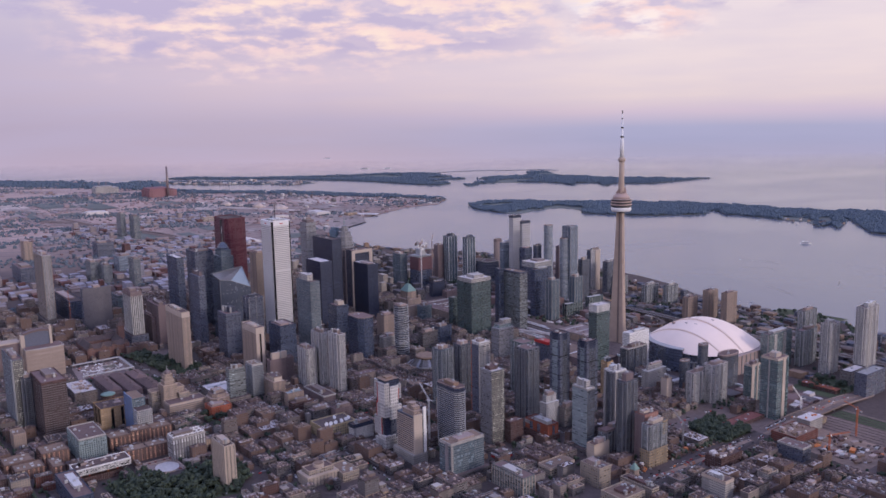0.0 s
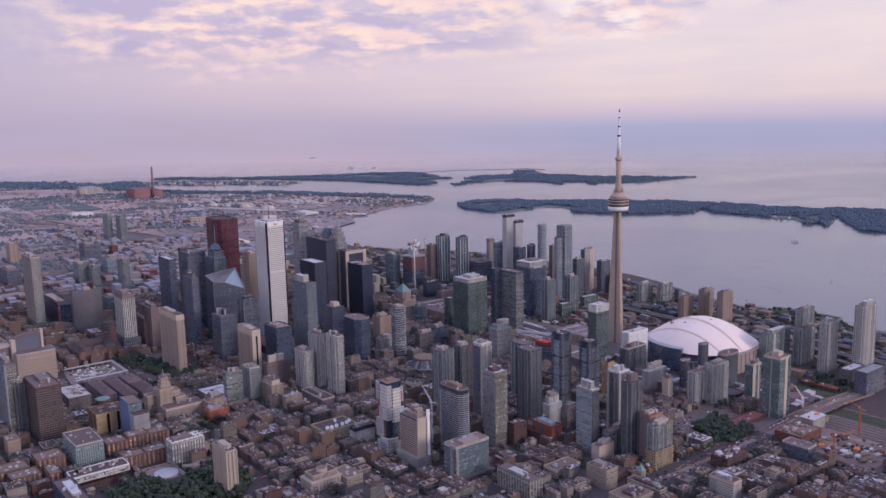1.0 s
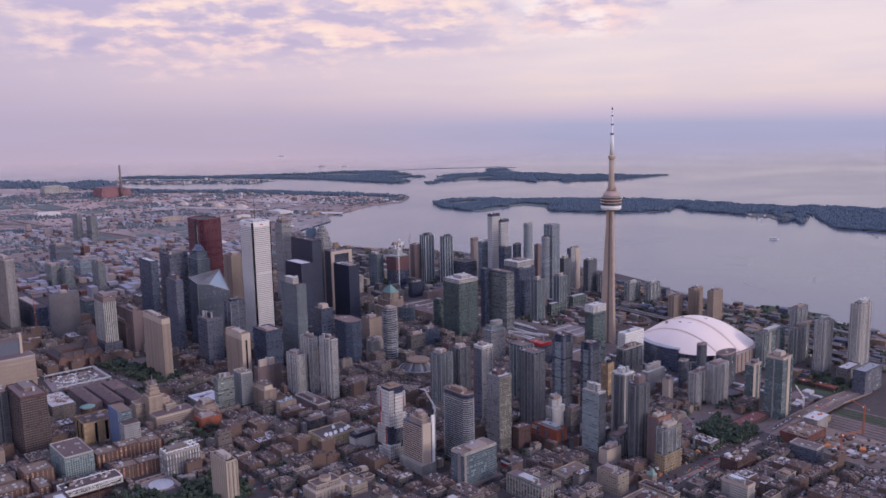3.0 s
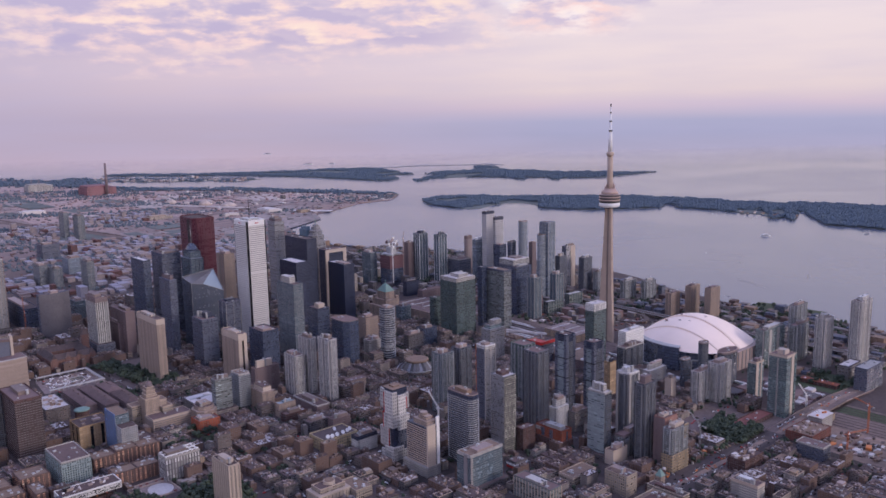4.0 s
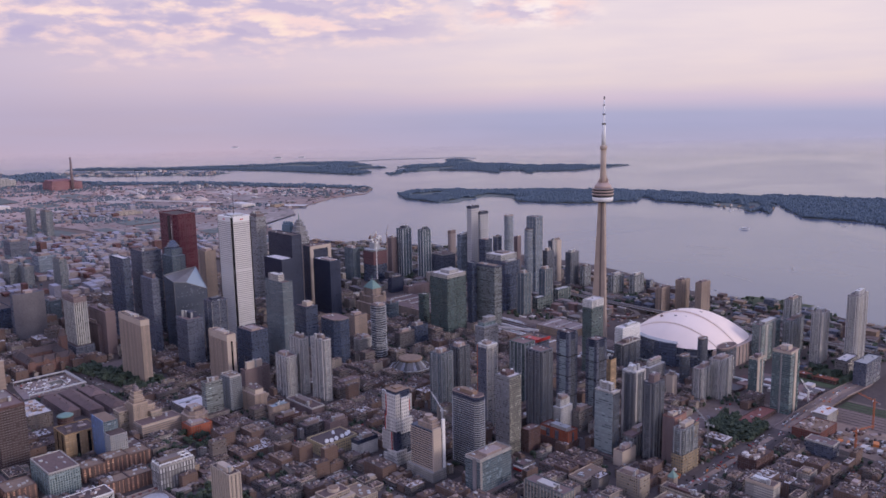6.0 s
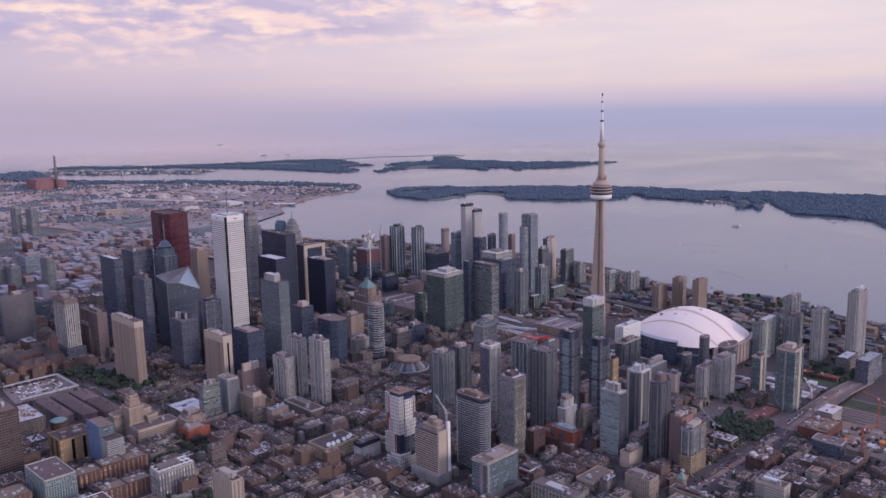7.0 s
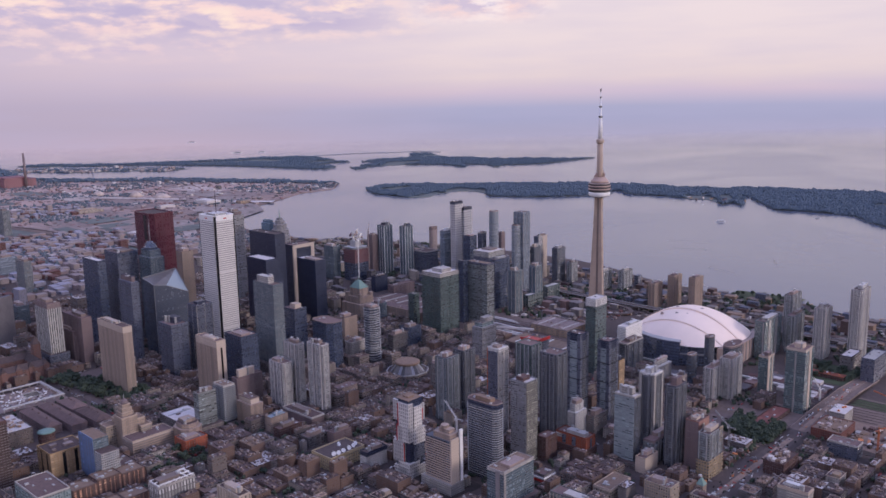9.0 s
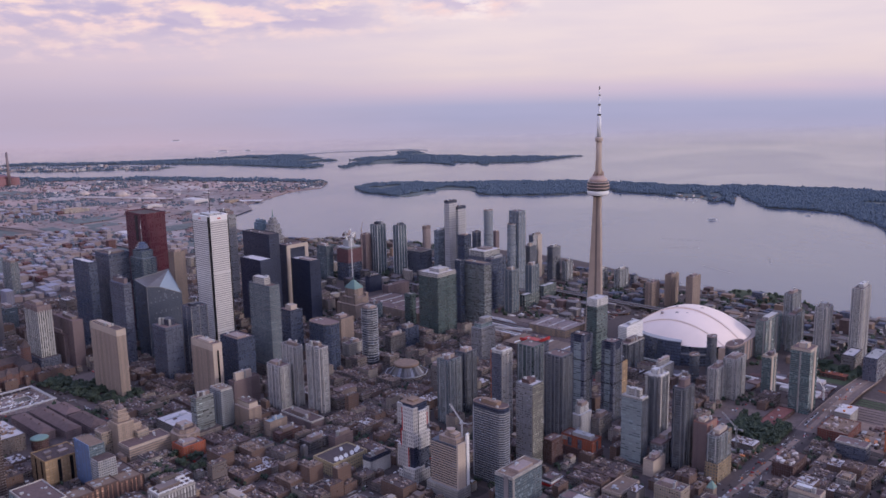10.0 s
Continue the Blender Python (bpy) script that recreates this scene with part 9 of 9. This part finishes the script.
for k in range(18):
    boat(1120 + r_isl.uniform(0, 20), 590 + k * 9 + r_isl.uniform(-3, 3) + 0.0, r_isl.uniform(2.5, 5), r_isl.uniform(0, 180), "small moored boat in the city marina", 1)


def far_box(name, label, u, v, du, dv, h, mat, stacks=()):
    root = thing(name, at_grid(u + du / 2, v + dv / 2), label, "plant")
    part("hall", prism(bmesh.new(), rect(-du / 2, -dv / 2, du / 2, dv / 2), -1, h), mat, root)
    part("upper_hall", prism(bmesh.new(), rect(-du / 2 + 4, -dv / 2 + 4, du / 4, dv / 2 - 4), h, h * 1.25), mat, root)
    for x, y, r, z in stacks:
        ob = part("chimney", column([(r, 0), (r * 0.8, z * 0.5), (r * 0.6, z)], 12), "mauve", root)
        ob.location = (x, y, 0)


far_box("power_station", "long dull red brick power station with one tall chimney", 946, 2890, 95, 80, 25, "maroon", ((14, -47, 5.0, 104),))
far_box("power_station", "pale power plant with two thin chimneys", 848, 3165, 80, 50, 22, "pale", ((-20, 5, 2.0, 46), (5, 5, 2.0, 46)))
far_box("warehouse", "long white warehouse roof near the port", 640, 2500, 60, 40, 8, "roof_white")
far_box("warehouse", "long white warehouse roof near the port", 1120, 2050, 40, 60, 8, "roof_white")
patch("square_ground", "brown paved ground round the leafy square", "square", [(592, 404), (690, 404), (690, 522), (642, 522), (592, 468)], "ballast", 0.15)
# rows of parked and standing vehicles, too many to count
rows = {m: bmesh.new() for m in ("white_paint", "black_strip", "metal", "red_paint", "slab_dark")}
r_row = random.Random(61)
for _ in range(2600):
    if r_row.random() < 0.5:
        u, v, along = r_row.choice(US[2:]) + r_row.choice((-1.9, -0.7, 0.7, 1.9)), r_row.uniform(300, 1000), False
    else:
        u, v, along = r_row.uniform(180, 690), r_row.choice(VS[1:-3]) + r_row.choice((-2.2, -0.8, 0.8, 2.2)), True
    if any(a < u < c and b < v < d for a, b, c, d in TAKEN) or (604 < u < 655 and 406 < v < 448) or (600 < u < 700 and 300 < v < 402) or noise.noise((u * 0.03, v * 0.03, 4.4)) < -0.15:
        continue
    x, y = W(u, v)
    z, long, wide = level(u) + 0.2, r_row.choice((2.2, 2.2, 2.4, 2.6, 4.2)), 0.45
    bm = rows[r_row.choice(("white_paint", "black_strip", "metal", "red_paint", "slab_dark", "black_strip", "metal"))]
    for k, z0, z1 in ((1.0, 0.0, 0.42), (0.6, 0.42, 0.72)):
        a, b = (long / 2 * k, wide * (0.8 + 0.2 * k)) if along else (wide * (0.8 + 0.2 * k), long / 2 * k)
        prism(bm, [(px * CG - py * SG + x, px * SG + py * CG + y) for px, py in rect(-a, -b, a, b)], z + z0, z + z1)
for m, bm in rows.items():
    tagged(new("parked_vehicles", mesh_of("parked_vehicles", bm, MAT[m])), "cars and vans standing along the city streets", "cars", kind="stuff")
# open lots, grass and yards of the port and the eastern city
r_yard = random.Random(41)
for k in range(120):
    u, v = r_yard.uniform(420, 1600), r_yard.uniform(1550, 3100)
    du, dv = r_yard.uniform(14, 50), r_yard.uniform(30, 130)
    if all(on_main(*W(u + a, v + b)) for a in (-du, du) for b in (-dv, dv)):
        mat = r_yard.choice(("yard", "yard", "sand", "far_grass", "plaza", "sand", "far_grass"))
        patch("yard_ground", "open lot of gravel, sand or grass in the port lands", "yard", [(u - du, v - dv), (u + du, v - dv * 0.9), (u + du * 0.9, v + dv), (u - du, v + dv)], mat, 0.3 + 0.012 * k)
for u, v, r, h in ((1046, 2486, 20, 13), (1096, 2370, 20, 15), (1125, 2284, 28, 13), (1070, 2430, 14, 8)):
    root = thing("sand_heap", at_grid(u, v), "pale heap of sand stored on the port lands", "sand heap", "port sand heaps")
    part("sand_cone", column([(r, -0.5), (r * 0.6, h * 0.6), (r * 0.15, h)], 14), "sand", root)
patch("sand_strip", "long pale strip of sand along the port road", "yard", [(965, 2470), (990, 2500), (1150, 2200), (1130, 2170)], "sand", 2.2)
patch("wharf_apron", "pale concrete wharf at the port edge", "wharf", [(1180, 2030), (1200, 2050), (1262, 1960), (1240, 1940)], "roof_white", 2.3)
patch("rail_bed", "broad brown railway cutting through the eastern city", "railway", [(500, 2440), (560, 2318), (604, 2191), (645, 1996), (668, 1857), (695, 1700), (706, 1600), (722, 1600), (714, 1720), (690, 1870), (668, 2005), (626, 2200), (584, 2330), (524, 2450)], "ballast", 2.4)
root = thing("expressway", at_grid(0, 0, 0), "raised motorway bending through the eastern city", "expressway")
WAY = [(560, 2450), (579, 2326), (604, 2160), (649, 2071), (676, 1944), (690, 1774), (700, 1665), (708, 1520), (716, 1380)]
for (u0, v0), (u1, v1) in zip(WAY, WAY[1:]):
    z = level(u0) + 4
    part("deck", prism(bmesh.new(), [(u0, v0), (u1, v1), (u1 + 10, v1), (u0 + 10, v0)], z - 1.2, z), "plaza", root)
    for k in range(4):
        t = (k + 0.5) / 4
        pu, pv = u0 + (u1 - u0) * t + 5, v0 + (v1 - v0) * t
        part("pillar", solid((pu - 1, pv - 1, 0, pu + 1, pv + 1, z - 1.1)), "slab", root)
patch("motorway", "pale motorway through the eastern city", "road", [(430, 1500), (452, 1500), (900, 2300), (878, 2300)], "yard", 0.4)
patch("rail_yard", "pale railway yard and sandy lots", "yard", [(640, 1520), (760, 1480), (960, 1850), (860, 1980)], "yard", 0.35)
patch("rail_yard", "pale sandy lots by the port", "yard", [(980, 1750), (1150, 1850), (1300, 2150), (1100, 2200)], "yard", 0.35)
for k, (u, v, du, dv, h) in enumerate(((1010, 2080, 40, 18, 6), (1180, 1990, 30, 22, 7), (760, 1700, 30, 60, 7), (840, 2150, 60, 30, 8))):
    far_box("warehouse", "long pale shed beside the railway yard", u, v, du, dv, h, ("roof_white", "low_pale")[k % 2])
